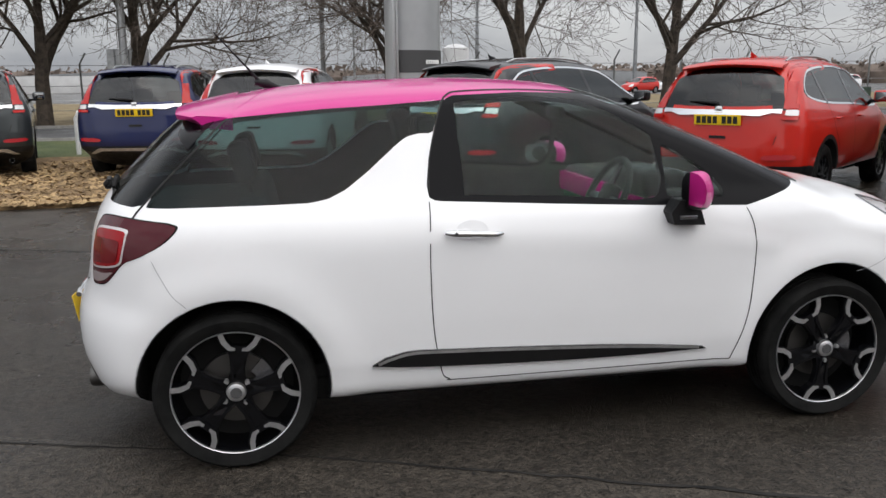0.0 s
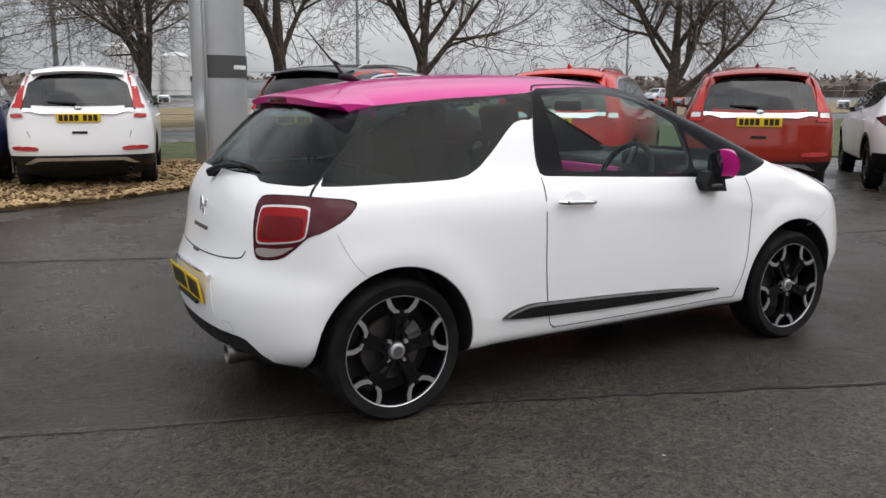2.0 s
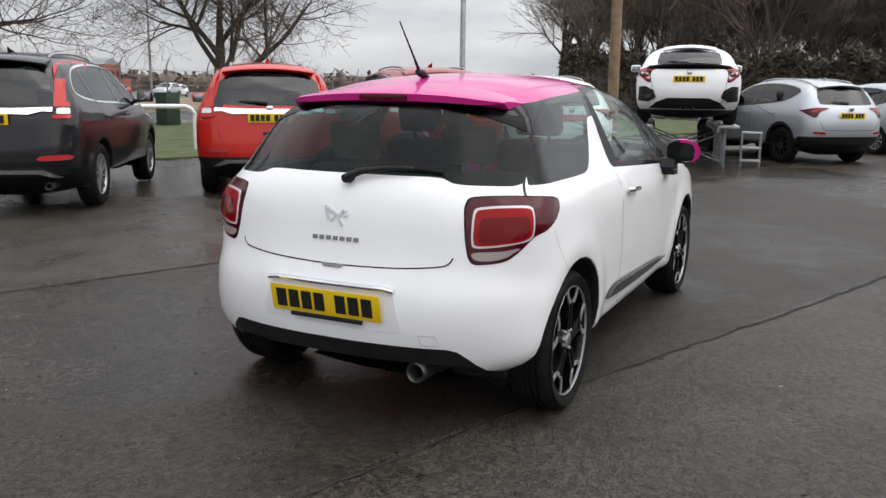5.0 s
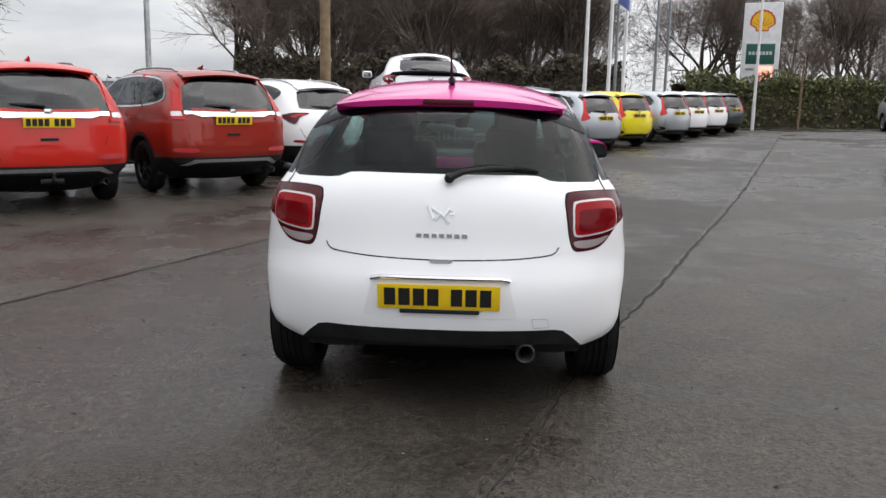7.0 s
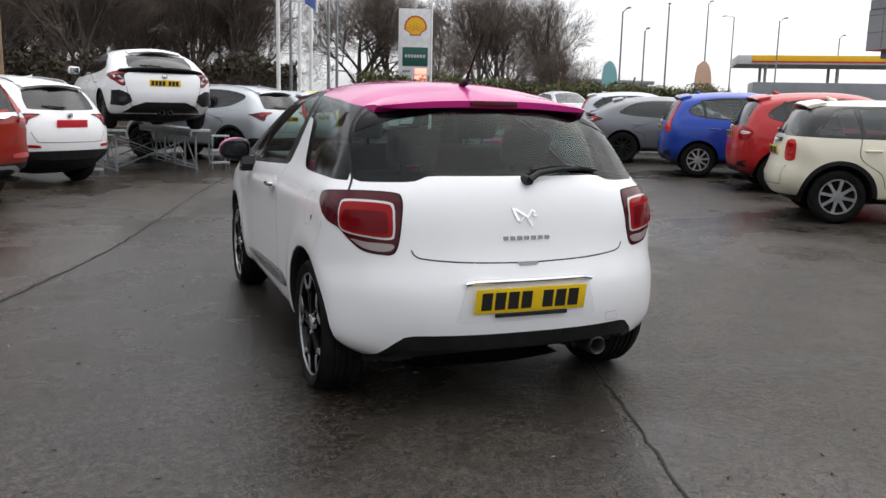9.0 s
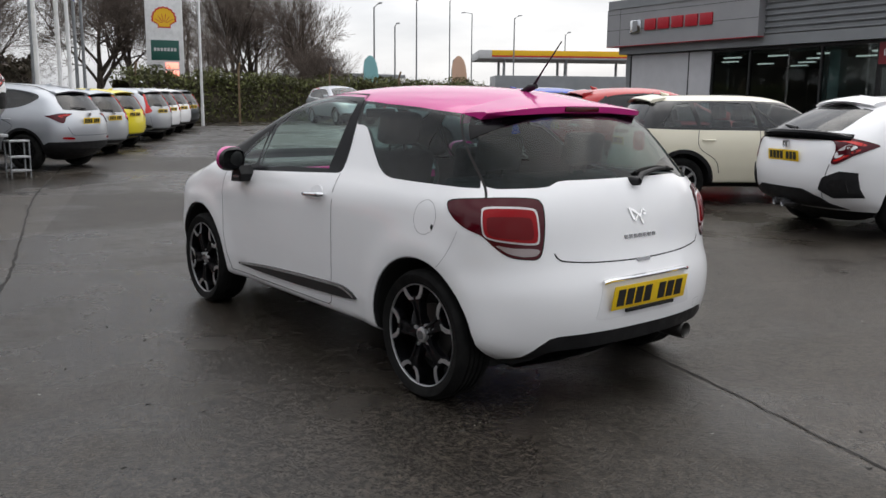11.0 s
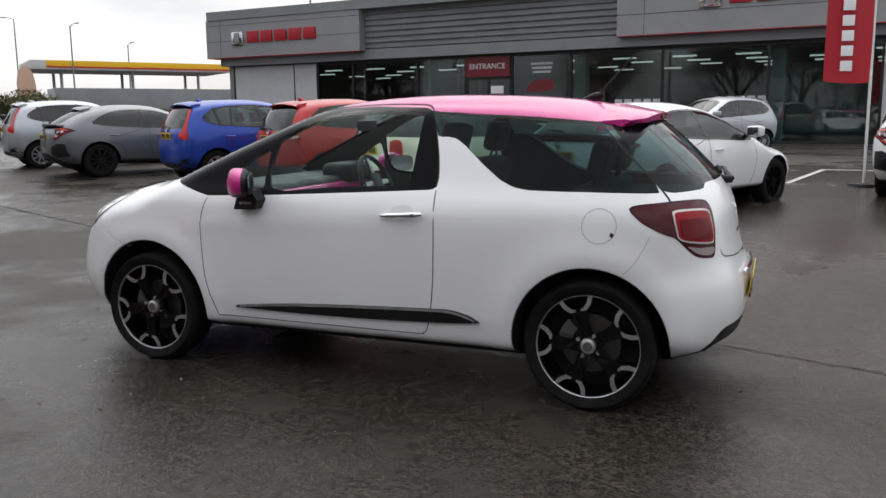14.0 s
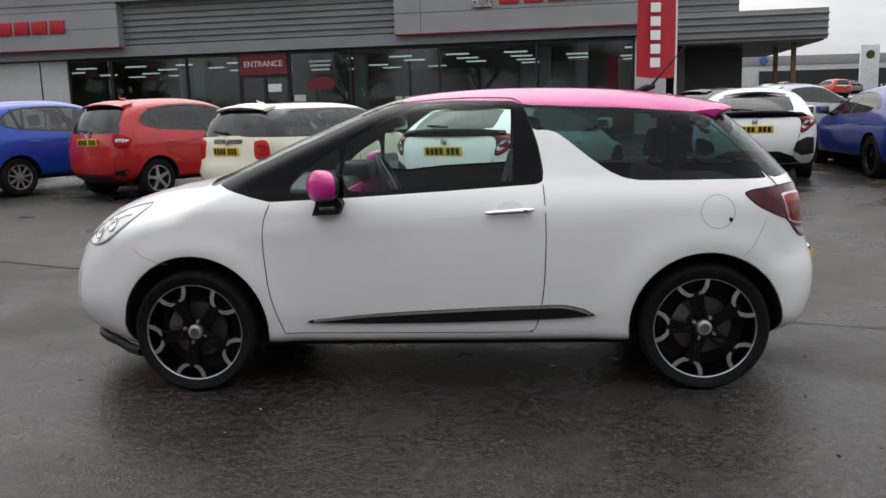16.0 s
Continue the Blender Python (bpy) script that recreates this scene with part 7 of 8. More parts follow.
# ---- poles, signs, fences ----
def pole(name, x, y, h, r0, r1, mat, label, category, head=None, group=""):
    z = ground_z(x, y)
    ob = tagged(part(name, merge_geo(tube_geo([(x, y, z - 0.05), (x, y, z + 0.9)], r0 * 1.15, 12), tube_geo([(x, y, z + 0.9), (x, y, z + h)], [r0, r1], 12)), mat), label, category, group)
    if head:
        dx, dy = head
        n = math.hypot(dx, dy)
        part("lamp_arm", tube_geo([(x, y, z + h - 0.05), (x + dx * 0.6, y + dy * 0.6, z + h + 0.12), (x + dx, y + dy, z + h + 0.14)], 0.035, 6), mat, ob)
        hb = box_bm(0.62, 0.24, 0.10, 0.03)
        hb.transform(Matrix.Translation((x + dx * 1.1, y + dy * 1.1, z + h + 0.15)) @ pose(0, 0, 0, 0, 0, math.degrees(math.atan2(dy, dx))))
        part("lamp_head", hb, "pole_grey", ob, "street lamp head")
    return ob


def text_geo(word, size, depth=0.01):
    cu = bpy.data.curves.new("lettering", "FONT")
    cu.body, cu.size, cu.extrude, cu.align_x, cu.align_y = word, size, depth, "CENTER", "CENTER"
    ob = bpy.data.objects.new("lettering", cu)
    scene.collection.objects.link(ob)
    me = bpy.data.meshes.new_from_object(ob.evaluated_get(bpy.context.evaluated_depsgraph_get()))
    bpy.data.objects.remove(ob)
    return me


def build_street():
    lab = "tall grey steel lamp post"
    pole("lamp_post", 2.1, 32.5, 12, 0.11, 0.09, "pole_grey", lab, "lamp post", group="lamp posts")
    pole("lamp_post", -4.6, 18.4 + 6.5, 11, 0.13, 0.10, "galv", lab, "lamp post", group="lamp posts")
    pole("lamp_post", 26.2, 12.0, 11, 0.11, 0.08, "galv", lab, "lamp post", group="lamp posts")
    pole("timber_pole", 19.5, 4.3, 10, 0.15, 0.12, "wood_pole", "brown weathered timber pole", "pole")
    for x, y in ((25.6, -3.6), (26.9, -4.6), (28.9, -5.45)):
        pole("flagpole", x, y, 9.0, 0.075, 0.05, "pole_white", "tall white flagpole behind the parked cars", "flagpole", group="flagpoles")
    pole("flagpole", 30.6, -11.0, 6.6, 0.06, 0.04, "pole_white", "white flagpole before the hedge", "flagpole", group="flagpoles")
    for x, y, z0 in ((25.6, -3.6, 5.3), (26.9, -4.6, 4.6)):
        vs, fs = [], []
        for i in range(9):
            for j in range(7):
                u, v = i / 8, j / 6
                vs.append((x + 0.05 * math.sin(u * 7), y - 0.05 - u * 0.62, ground_z(x, y) + z0 + v * 1.15 - 0.25 * u * u + 0.05 * math.sin(u * 6 + v * 3)))
        fs = [(i * 7 + j, i * 7 + j + 1, (i + 1) * 7 + j + 1, (i + 1) * 7 + j) for i in range(8) for j in range(6)]
        fl = tagged(part("flag", (vs, fs), "pale"), "pale flag with a blue print on a flagpole", "flag")
        part("flag_print", ([(a - 0.012, b, c) for a, b, c in vs if True], [f for k, f in enumerate(fs) if k % 6 < 2 and 6 < k < 40]), "flag_blue", fl)
    for x, y, h, hd in ((41, -9, 11, None), (44, -10.2, 11, None), (40, -6.8, 9, (-0.9, -0.4)), (58, -38, 9, (-1.4, 0.4)), (62, -43, 8, (-1, 0.4)), (60, -44, 10, (-0.6, 0.4)), (70, -56, 12, (-0.8, 0.3)), (64, -60, 10, (-1.2, 0.4)), (66, -70, 9, (-1, 0.5)), (30, -48, 10.5, (1.4, 0.3)), (78, -66, 12, (1, 0.4)),
                        (6, 62, 9, (0.6, 0.1)), (40, 42, 10, (0.8, 0)), (-12, -62, 10, (1, 0)), (-18, -70, 11, (1.2, 0)), (-8, -80, 11, (-1, 0))):
        pole("lamp_post", x, y, h, 0.09, 0.06, "pole_grey", "slim grey street lamp in the distance", "lamp post", hd, group="lamp posts")
    # sign pylon of the dealer
    z = ground_z(2.4, 10.9)
    py = tagged(new("sign_pylon"), "tall grey curved sign pylon with a dark name band", "sign")
    py.matrix_basis = Matrix.Translation((2.62, 10.95, z)) @ pose(0, 0, 0, 0, 0, 22)
    ol = []
    for k in range(17):
        a = -1 + 2 * k / 16
        ol.append((a * 0.46, -0.17 * (1 - a * a) ** 0.8 - 0.04))
    ol += [(0.46, 0.10), (-0.46, 0.10)]
    n = len(ol)
    vs = [(x * (1 - 0.012 * h), y, h) for h in (-0.05, 6.6) for x, y in ol]
    part("panel", (vs, [tuple(range(n))[::-1], tuple(range(n, 2 * n))] + [(i, (i + 1) % n, n + (i + 1) % n, n + i) for i in range(n)]), "pylon", py, "curved grey metal panel")
    for dx in (-0.50, -0.555):
        part("edge_profile", box_bm(0.045, 0.30, 6.62, 0.008, (dx, -0.02, 3.28)), "pylon_edge", py, "aluminium edge profile")
    part("edge_groove", box_bm(0.012, 0.26, 6.6, 0, (-0.5275, -0.02, 3.27)), "frame_black", py)
    band = [(x * 1.004, y - 0.006) for x, y in ol[:17]]
    vs = [(x, y, h) for h in (1.52, 1.90) for x, y in band]
    part("name_band", (vs, [(i, i + 1, 17 + i + 1, 17 + i) for i in range(16)]), "soffit", py, "dark grey band")
    for k in range(7):
        part("name_bar", box_bm(0.030, 0.006, 0.07, 0.001, (0.06 + 0.045 * k, -0.218 + 0.0032 * k * k * 0.6, 1.70)), "white_ink", py, "white bar in place of lettering")
    # back of a road sign on the verge
    sg = tagged(new("road_sign"), "grey back of a large road sign on posts", "road sign")
    sg.matrix_basis = Matrix.Translation((-4.7, 26.3, ground_z(-4.7, 26)))
    part("board", box_bm(1.35, 0.05, 1.10, 0.01, (0, 0, 1.95)), "galv", sg)
    for i in (-0.42, 0.02, 0.42):
        part("brace", box_bm(0.05, 0.05, 1.12, 0.005, (i, -0.05, 1.95)), "pole_grey", sg)
    for i in (-0.42, 0.42):
        part("post", tube_geo([(i, 0.08, -0.05), (i, 0.08, 2.5)], 0.05, 8), "galv", sg)
    cb = tagged(part("cabinet", box_bm(1.5, 0.7, 1.15, 0.03, (1.2, 13.6, ground_z(1.2, 13.6) + 0.60)), "green_box"), "dark green steel utility cabinet on the grass", "cabinet")
    part("cabinet_band", box_bm(1.52, 0.72, 0.06, 0.01, (1.2, 13.6, ground_z(1.2, 13.6) + 0.80)), "pole_white", cb, "white band")
    tagged(part("cabinet", box_bm(0.55, 0.45, 1.0, 0.02, (15.8, 16.9, ground_z(15.8, 16.9) + 0.5)), "green_box"), "dark green utility cabinet on the grass strip", "cabinet")
    # hoop rails on the grass
    for x, y, a in ((9.46, 10.0, 140), (14.6, 4.6, 140), (-3.6, 13.2, 0)):
        z = ground_z(x, y)
        d = Vector((math.cos(radians(a)), math.sin(radians(a)), 0))
        o = Vector((x, y, z))
        pts = [o + Vector((0, 0, -0.05)), o + Vector((0, 0, 0.72)), o + d * 0.05 + Vector((0, 0, 0.82)), o + d * 0.16 + Vector((0, 0, 0.88)), o + d * 1.5 + Vector((0, 0, 0.88)), o + d * 1.61 + Vector((0, 0, 0.82)), o + d * 1.66 + Vector((0, 0, 0.72)), o + d * 1.66 + Vector((0, 0, -0.05))]
        tagged(part("hoop_rail", tube_geo(pts, 0.045, 10), "pole_white"), "white painted tubular hoop rail on the grass", "rail", "hoop rails")
    # chain-link fence along the far side
    fn = tagged(new("wire_fence"), "grey wire fence with cranked posts along the verge", "fence")
    for i in range(34):
        x, y = -34 + i * 3.0, 29.8
        z = ground_z(x, y)
        part("post", tube_geo([(x, y, z), (x, y, z + 2.1), (x + 0.22, y, z + 2.5)], 0.04, 5), "pole_grey", fn)
    for hgt in (0.4, 1.3, 2.05):
        part("wire", tube_geo([(-34, 29.78, ground_z(0, 29.8) + hgt), (15, 29.78, ground_z(0, 29.8) + hgt), (65, 29.78, ground_z(65, 29.8) + hgt)], 0.012, 4), "pole_grey", fn)
    # distant sheds and tower
    for x, y, w, d, h, m in ((28, 190, 26, 14, 3, "clad"), (-30, 170, 34, 14, 3.2, "pale"), (60, 180, 40, 16, 3.4, "clad"), (170, 80, 30, 20, 3.6, "clad"), (-70, 120, 40, 18, 3.4, "clad")):
        sh = tagged(part("distant_shed", box_bm(w, d, h, 0.1, (x, y, h / 2)), m), "pale low shed far beyond the road", "building", "distant sheds")
        part("roof", prism_geo([(x - w / 2 - 0.4, h), (x, h + 0.8), (x + w / 2 + 0.4, h)], y - d / 2, y + d / 2), "clad", sh, "shallow grey roof", smooth=False)
    tw = tagged(part("brick_tower", box_bm(3.6, 4, 5.2, 0.05, (102.6, 116, 2.6)), "brick_red"), "distant dark red brick building with a tower", "building")
    part("wing", box_bm(9, 4, 2.8, 0.05, (103, 117, 1.4)), "brick_red", tw)
    part("roof", prism_geo([(100.8, 5.2), (102.6, 6.3), (104.4, 5.2)], 114, 118), "clad", tw, smooth=False)
    for k in range(3):
        part("window", box_bm(0.4, 0.1, 0.8, 0, (101.6 + 1.0 * k, 113.97, 3.6)), "frame_black", tw)
    # dark works with a red lamp, behind the fence
    wk = tagged(new("distant_plant"), "distant industrial plant with pale tanks and masts", "building")
    wk.matrix_basis = Matrix.Translation((20, 110, 1))
    for x, r, h in ((-3, 1.6, 6), (0.6, 1.3, 8), (4, 1.8, 5)):
        part("tank", lathe_geo([(0, h + 0.6), (r * 0.6, h + 0.4), (r, h), (r, 0)], 20, "z"), "pale", wk, m=Matrix.Translation((x, 0, 0)))
    for x, h in ((-1.4, 13), (7, 15), (30, 16)):
        part("mast", tube_geo([(x, 0, 0), (x, 0, h)], [0.35, 0.15], 5), "pole_grey", wk)


def build_filling_station():
    # roadside price sign
    s = tagged(new("price_sign"), "tall white filling station sign with emblem and red prices", "sign")
    s.matrix_basis = Matrix.Translation((55.5, -18.9, 0.45)) @ pose(0, 0, 0, 0, 0, -20)
    part("board", box_bm(0.35, 2.45, 7.6, 0.05, (0, 0, 4.05)), "pole_white", s, "white sign board")
    fan = [(0.85 * math.cos(radians(a)) * (1.0 if a % 20 else 0.93), 0.85 * math.sin(radians(a)) * (1.0 if a % 20 else 0.93)) for a in range(-10, 191, 10)]
    ol = [(y, z + 6.55) for y, z in fan] + [(-0.42, 6.15), (-0.42, 5.95), (0.42, 5.95), (0.42, 6.15)]
    n = len(ol)
    for sc, x, m in ((1.0, -0.185, "canopy_red"), (0.86, -0.192, "canopy_yellow")):
        vs = [(x, y * sc, (z - 6.55) * sc + 6.55) for y, z in ol]
        part("emblem", (vs, [tuple(range(n))]), m, s, "yellow fan-shaped emblem", smooth=False)
    for k in range(6):
        w = radians(30 + 24 * k)
        part("emblem_rib", box_bm(0.004, 0.035, 0.52, 0, (0, 0, 0.42)), "canopy_red", s, m=Matrix.Translation((-0.196, 0, 6.2)) @ pose(0, 0, 0, math.degrees(w) - 90, 0, 0))
    part("shop_panel", box_bm(0.02, 1.85, 1.35, 0.005, (-0.186, 0, 4.45)), "sign_green", s, "dark green panel")
    for k in range(7):
        part("name_bar", box_bm(0.01, 0.16, 0.22, 0, (-0.20, 0.66 - 0.22 * k, 4.50)), "pale", s, "pale bar in place of lettering")
    for k in range(3):
        part("price_digit", box_bm(0.02, 0.85, 0.42, 0.004, (-0.186, -0.42, 3.42 - 0.55 * k)), "led", s, "glowing red price digits")
        part("grade_bar", box_bm(0.02, 0.55, 0.14, 0.004, (-0.186, 0.62, 3.42 - 0.55 * k)), "clad", s)
    # canopy
    c = tagged(new("filling_station_canopy"), "yellow-edged filling station canopy on columns", "canopy")
    c.matrix_basis = Matrix.Translation((65.5, -69, 1.65)) @ pose(0, 0, 0, 0, 0, 54.6)
    part("deck", box_bm(20, 9, 0.9, 0.05, (0, 0, 5.2)), "pale", c, "pale canopy deck")
    part("yellow_band", box_bm(18.6, 9.1, 0.62, 0.02, (-0.72, 0, 5.32)), "canopy_yellow", c, "yellow fascia band")
    part("red_band", box_bm(18.64, 9.14, 0.16, 0.01, (-0.72, 0, 5.0)), "canopy_red", c, "red fascia line")
    for x in (-7, 0, 7):
        for y in (-2.5, 2.5):
            part("column", tube_geo([(x, y, -1.4), (x, y, 4.8)], 0.16, 10), "galv", c)
    part("shop", box_bm(18, 5, 4.2, 0.05, (0, 9, 0.6)), "clad", c, "grey shop building")
    for k, m in enumerate(("flag_blue", "sign_red", "sign_red", "sign_green")):
        part("advert", box_bm(1.9, 0.08, 0.8, 0.01, (-8 + 5 * k, 6.4, 2.0)), m, c)
    for k in range(5):
        part("pump", box_bm(0.6, 0.8, 2.6, 0.05, (-8 + 4 * k, 0, 0.0)), "pale", c)
    shed = tagged(part("low_building", box_bm(14, 8, 4.2, 0.05, (74, -43, 1.9)), "pale"), "pale flat-roofed building behind the hedge", "building")
    part("roof", box_bm(15, 9, 0.35, 0.03, (74, -43, 4.1)), "clad", shed, "dark roof edge")
    part("glazing", box_bm(0.06, 6, 1.4, 0, (66.98, -43, 2.6)), "frame_black", shed)
    for x, y, m, lab in ((44.6, -28.1, "flag_teal", "teal feather flag behind the hedge"), (40.6, -32.4, "flag_orange", "peach feather flag behind the hedge")):
        fl = tagged(new("feather_flag"), lab, "flag", "feather flags")
        fl.matrix_basis = Matrix.Translation((x, y, ground_z(x, y) + 0.0)) @ pose(0, 0, 0, 0, 0, 52)
        part("pole", tube_geo([(0, 0, 0), (0, 0, 3.1), (-0.10, 0, 3.75), (-0.42, 0, 4.05)], 0.03, 6), "galv", fl)
        ol = smooth_line([(0.0, 1.6), (0.0, 3.1), (-0.12, 3.75), (-0.45, 4.05), (-0.80, 3.75), (-0.98, 3.0), (-1.05, 1.75)], 4)
        k = len(ol)
        part("cloth", ([(u, 0.08 * math.sin(v * 2), v) for u, v in ol], [tuple(range(k))]), m, fl, "printed cloth", smooth=False)


def build_showroom():
    O, ang = Vector((23.5, -29.5, 0)), math.degrees(math.atan2(0.105, -0.9945))
    base = Matrix.Translation((O.x, O.y, 0.30)) @ pose(0, 0, 0, 0, 0, ang)
    b = tagged(new("showroom"), "grey-clad car showroom with a long glazed front and red signs", "building")
    b.matrix_basis = base
    # local x runs along the front, local y is into the building's inside (away from the car park)
    H = 3.50

    def box(name, x0, x1, y0, y1, z0, z1, mat, label="", bevel=0.0, parent=b):
        return part(name, box_bm(x1 - x0, y1 - y0, z1 - z0, bevel, ((x0 + x1) / 2, (y0 + y1) / 2, (z0 + z1) / 2)), mat, parent, label, smooth=bool(bevel))
    box("floor", 0.0, 29.2, 0.05, 14, -0.30, 0.02, "floor_tile", "pale showroom floor")
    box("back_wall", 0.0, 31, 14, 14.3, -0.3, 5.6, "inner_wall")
    box("side_wall", -0.2, 0.05, 0.0, 14.3, -0.3, 5.6, "clad")
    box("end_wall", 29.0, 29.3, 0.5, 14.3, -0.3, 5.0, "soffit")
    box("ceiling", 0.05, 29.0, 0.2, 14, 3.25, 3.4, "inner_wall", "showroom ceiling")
    box("roof", -0.3, 31, 0.2, 14.3, 5.2, 5.4, "clad", "flat roof")
    for r in range(4):
        for k in range(12):
            if (k * 7 + r * 3) % 5:
                box("ceiling_light", 1.9 + 2.3 * k, 2.8 + 2.3 * k, 1.6 + 2.7 * r, 1.72 + 2.7 * r, 3.19, 3.25, "tube_light", "glowing ceiling light")
    # end pale panels
    box("end_panel", 0.15, 3.60, 0.0, 0.18, -0.3, 3.45, "render", "pale wall panel")
    box("end_panel", 3.66, 4.85, 0.0, 0.18, -0.3, 3.45, "render", "pale wall panel")
    box("panel_joint", 3.60, 3.66, -0.01, 0.18, -0.3, 3.45, "frame_black")
    box("panel_joint", 0.05, 0.15, -0.01, 0.18, -0.3, 3.45, "frame_black")
    # glazed bays
    edges = [4.90, 6.80, 10.05, 12.30, 14.35, 16.80, 20.30, 23.95, 27.45]
    for i in range(len(edges) - 1):
        x0, x1 = edges[i], edges[i + 1]
        box("window", x0 + 0.04, x1 - 0.04, 0.10, 0.115, 0.05 if i != 3 else 2.60, 3.42, "shop_glass", "tall showroom pane")
        box("mullion", x0 - 0.04, x0 + 0.04, 0.03, 0.17, -0.3, 3.45, "frame_black", "black window mullion")
        box("sill", x0, x1, 0.02, 0.18, -0.3, 0.06, "frame_black", "black window sill")
    box("mullion", 27.41, 27.49, 0.03, 0.17, -0.3, 3.45, "frame_black")
    box("head_rail", 4.9, 27.5, 0.02, 0.18, 3.38, 3.48, "frame_black")
    for x in (10.45, 17.1, 24.25):
        box("column", x - 0.22, x + 0.22, 0.30, 0.75, -0.3, 3.3, "render", "pale column behind the glass")
    box("end_pier", 27.5, 28.6, 0.0, 0.4, -0.3, 3.45, "render", "pale end wall")
    # entrance
    e = box("entrance_sign", 12.36, 14.30, -0.06, 0.06, 2.62, 3.40, "shaded_sign_red", "red entrance sign with white letters, soffit shade in its colour")
    me = text_geo("ENTRANCE", 0.31, 0.008)
    part("entrance_lettering", me, "white_ink", e, "white lettering", m=Matrix.Translation((13.33, -0.072, 3.02)) @ Matrix(((1, 0, 0, 0), (0, 0, -1, 0), (0, 1, 0, 0), (0, 0, 0, 1))))
    d = box("entrance_door", 12.42, 13.28, 0.06, 0.10, 0.0, 2.50, "shop_glass", "glass entrance door")
    d2 = box("entrance_door", 13.38, 14.24, 0.06, 0.10, 0.0, 2.50, "shop_glass", "glass entrance door")
    for x in (12.36, 13.33, 14.30):
        box("door_frame", x - 0.05, x + 0.05, 0.03, 0.15, 0, 2.6, "frame_black")
    box("door_head", 12.36, 14.30, 0.03, 0.15, 2.50, 2.60, "frame_black")
    box("notice", 13.45, 14.0, 0.02, 0.05, 1.95, 2.25, "white_ink", "white paper notice")
    box("notice", 14.5, 14.95, 0.075, 0.095, 1.55, 1.80, "pale", "white paper notice")
    # window graphics as plain shapes
    for k in range(5):
        box("window_graphic", 18.55 + 0.36 * k, 18.82 + 0.36 * k, 0.080, 0.092, 1.46, 1.62, "pale", "pale window lettering as bars")
        box("window_graphic", 22.2 + 0.36 * k, 22.47 + 0.36 * k, 0.080, 0.092, 1.50, 1.66, "pale", "pale window lettering as bars")
    box("poster", 14.45, 16.7, 0.125, 0.14, 0.5, 3.36, "frame_black", "black window poster")
    for k in range(3):
        box("poster_line", 15.15 + 0.04 * k, 16.05 - 0.04 * k, 0.085, 0.098, 3.02 - 0.16 * k, 3.10 - 0.16 * k, "pale")
        box("poster_line", 15.05, 16.1, 0.085, 0.098, 1.28 - 0.17 * k, 1.38 - 0.17 * k, "pale")
    cv = smooth_line([(15.0, 2.05), (15.05, 2.22), (15.35, 2.40), (15.75, 2.46), (16.05, 2.38), (16.15, 2.15), (16.0, 2.02), (15.5, 1.98)], 4, True)
    part("poster_shape", prism_geo([tuple(q) for q in cv], 0.085, 0.098), "shaded_sign_red", b, "red shape on the poster", smooth=False)
    # fascia: two plain sign boxes and ribbed cladding between
    box("soffit_band", -0.4, 31.2, -0.35, 0.3, H, H + 0.42, "clad", "grey soffit band")
    for x0, x1, y in ((-0.85, 7.70, -0.75), (18.80, 28.6, -0.75)):
        f = box("sign_fascia", x0, x1, y, 0.0, 3.86, 5.55, "fascia", "plain grey sign fascia")
        box("fascia_joint", x0, x1, y - 0.006, y, 4.58, 4.60, "soffit", parent=f)
        box("fascia_joint", x0, x1, y - 0.006, y, 5.30, 5.32, "soffit", parent=f)
        box("fascia_joint", (x0 + 0.10 * (x1 - x0)), (x0 + 0.10 * (x1 - x0)) + 0.02, y - 0.006, y, 3.9, 5.55, "soffit", parent=f)
        box("fascia_foot", x0, x1, y - 0.01, 0.0, 3.835, 3.86, "sign_red", parent=f)
    box("roof_edge", -0.75, 31.2, -0.80, 0.2, 5.56, 5.95, "clad", "grey roof edge")
    cl = [(0, 3.92)]
    for k in range(7):
        z = 3.92 + 0.235 * k
        cl += [(-0.11, z + 0.03), (-0.13, z + 0.05), (-0.13, z + 0.075), (-0.02, z + 0.10), (-0.02, z + 0.23)]
    n = len(cl)
    for x0, x1 in ((7.70, 18.80), (28.6, 31.0)):
        vs = [(x, y - 0.25, z) for x in (x0, x1) for y, z in cl]
        part("ribbed_cladding", (vs, [(i, i + 1, n + i + 1, n + i) for i in range(n - 1)]), "clad", b, "ribbed grey metal cladding", smooth=False)
    # low roof at the far end
    low = [(0, 3.15)]
    for k in range(4):
        z = 3.18 + 0.235 * k
        low += [(-0.11, z + 0.03), (-0.13, z + 0.05), (-0.13, z + 0.075), (-0.02, z + 0.10), (-0.02, z + 0.23)]
    n = len(low)
    vs = [(x, y - 0.85, z) for x in (28.6, 33.8) for y, z in low]
    part("ribbed_cladding", (vs, [(i, i + 1, n + i + 1, n + i) for i in range(n - 1)]), "clad", b, "ribbed grey metal cladding", smooth=False)
    box("canopy_roof", 28.6, 33.8, -0.85, 9, 3.10, 4.10, "clad", "flat canopy roof")
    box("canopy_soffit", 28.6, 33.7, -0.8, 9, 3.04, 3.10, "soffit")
    for y in (0.2, 3.2):
        box("canopy_post", 32.9, 33.05, y, y + 0.15, -0.3, 3.05, "wood_pole", "yellow-brown canopy post")
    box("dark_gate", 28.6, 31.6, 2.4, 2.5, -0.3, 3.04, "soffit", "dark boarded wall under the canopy")
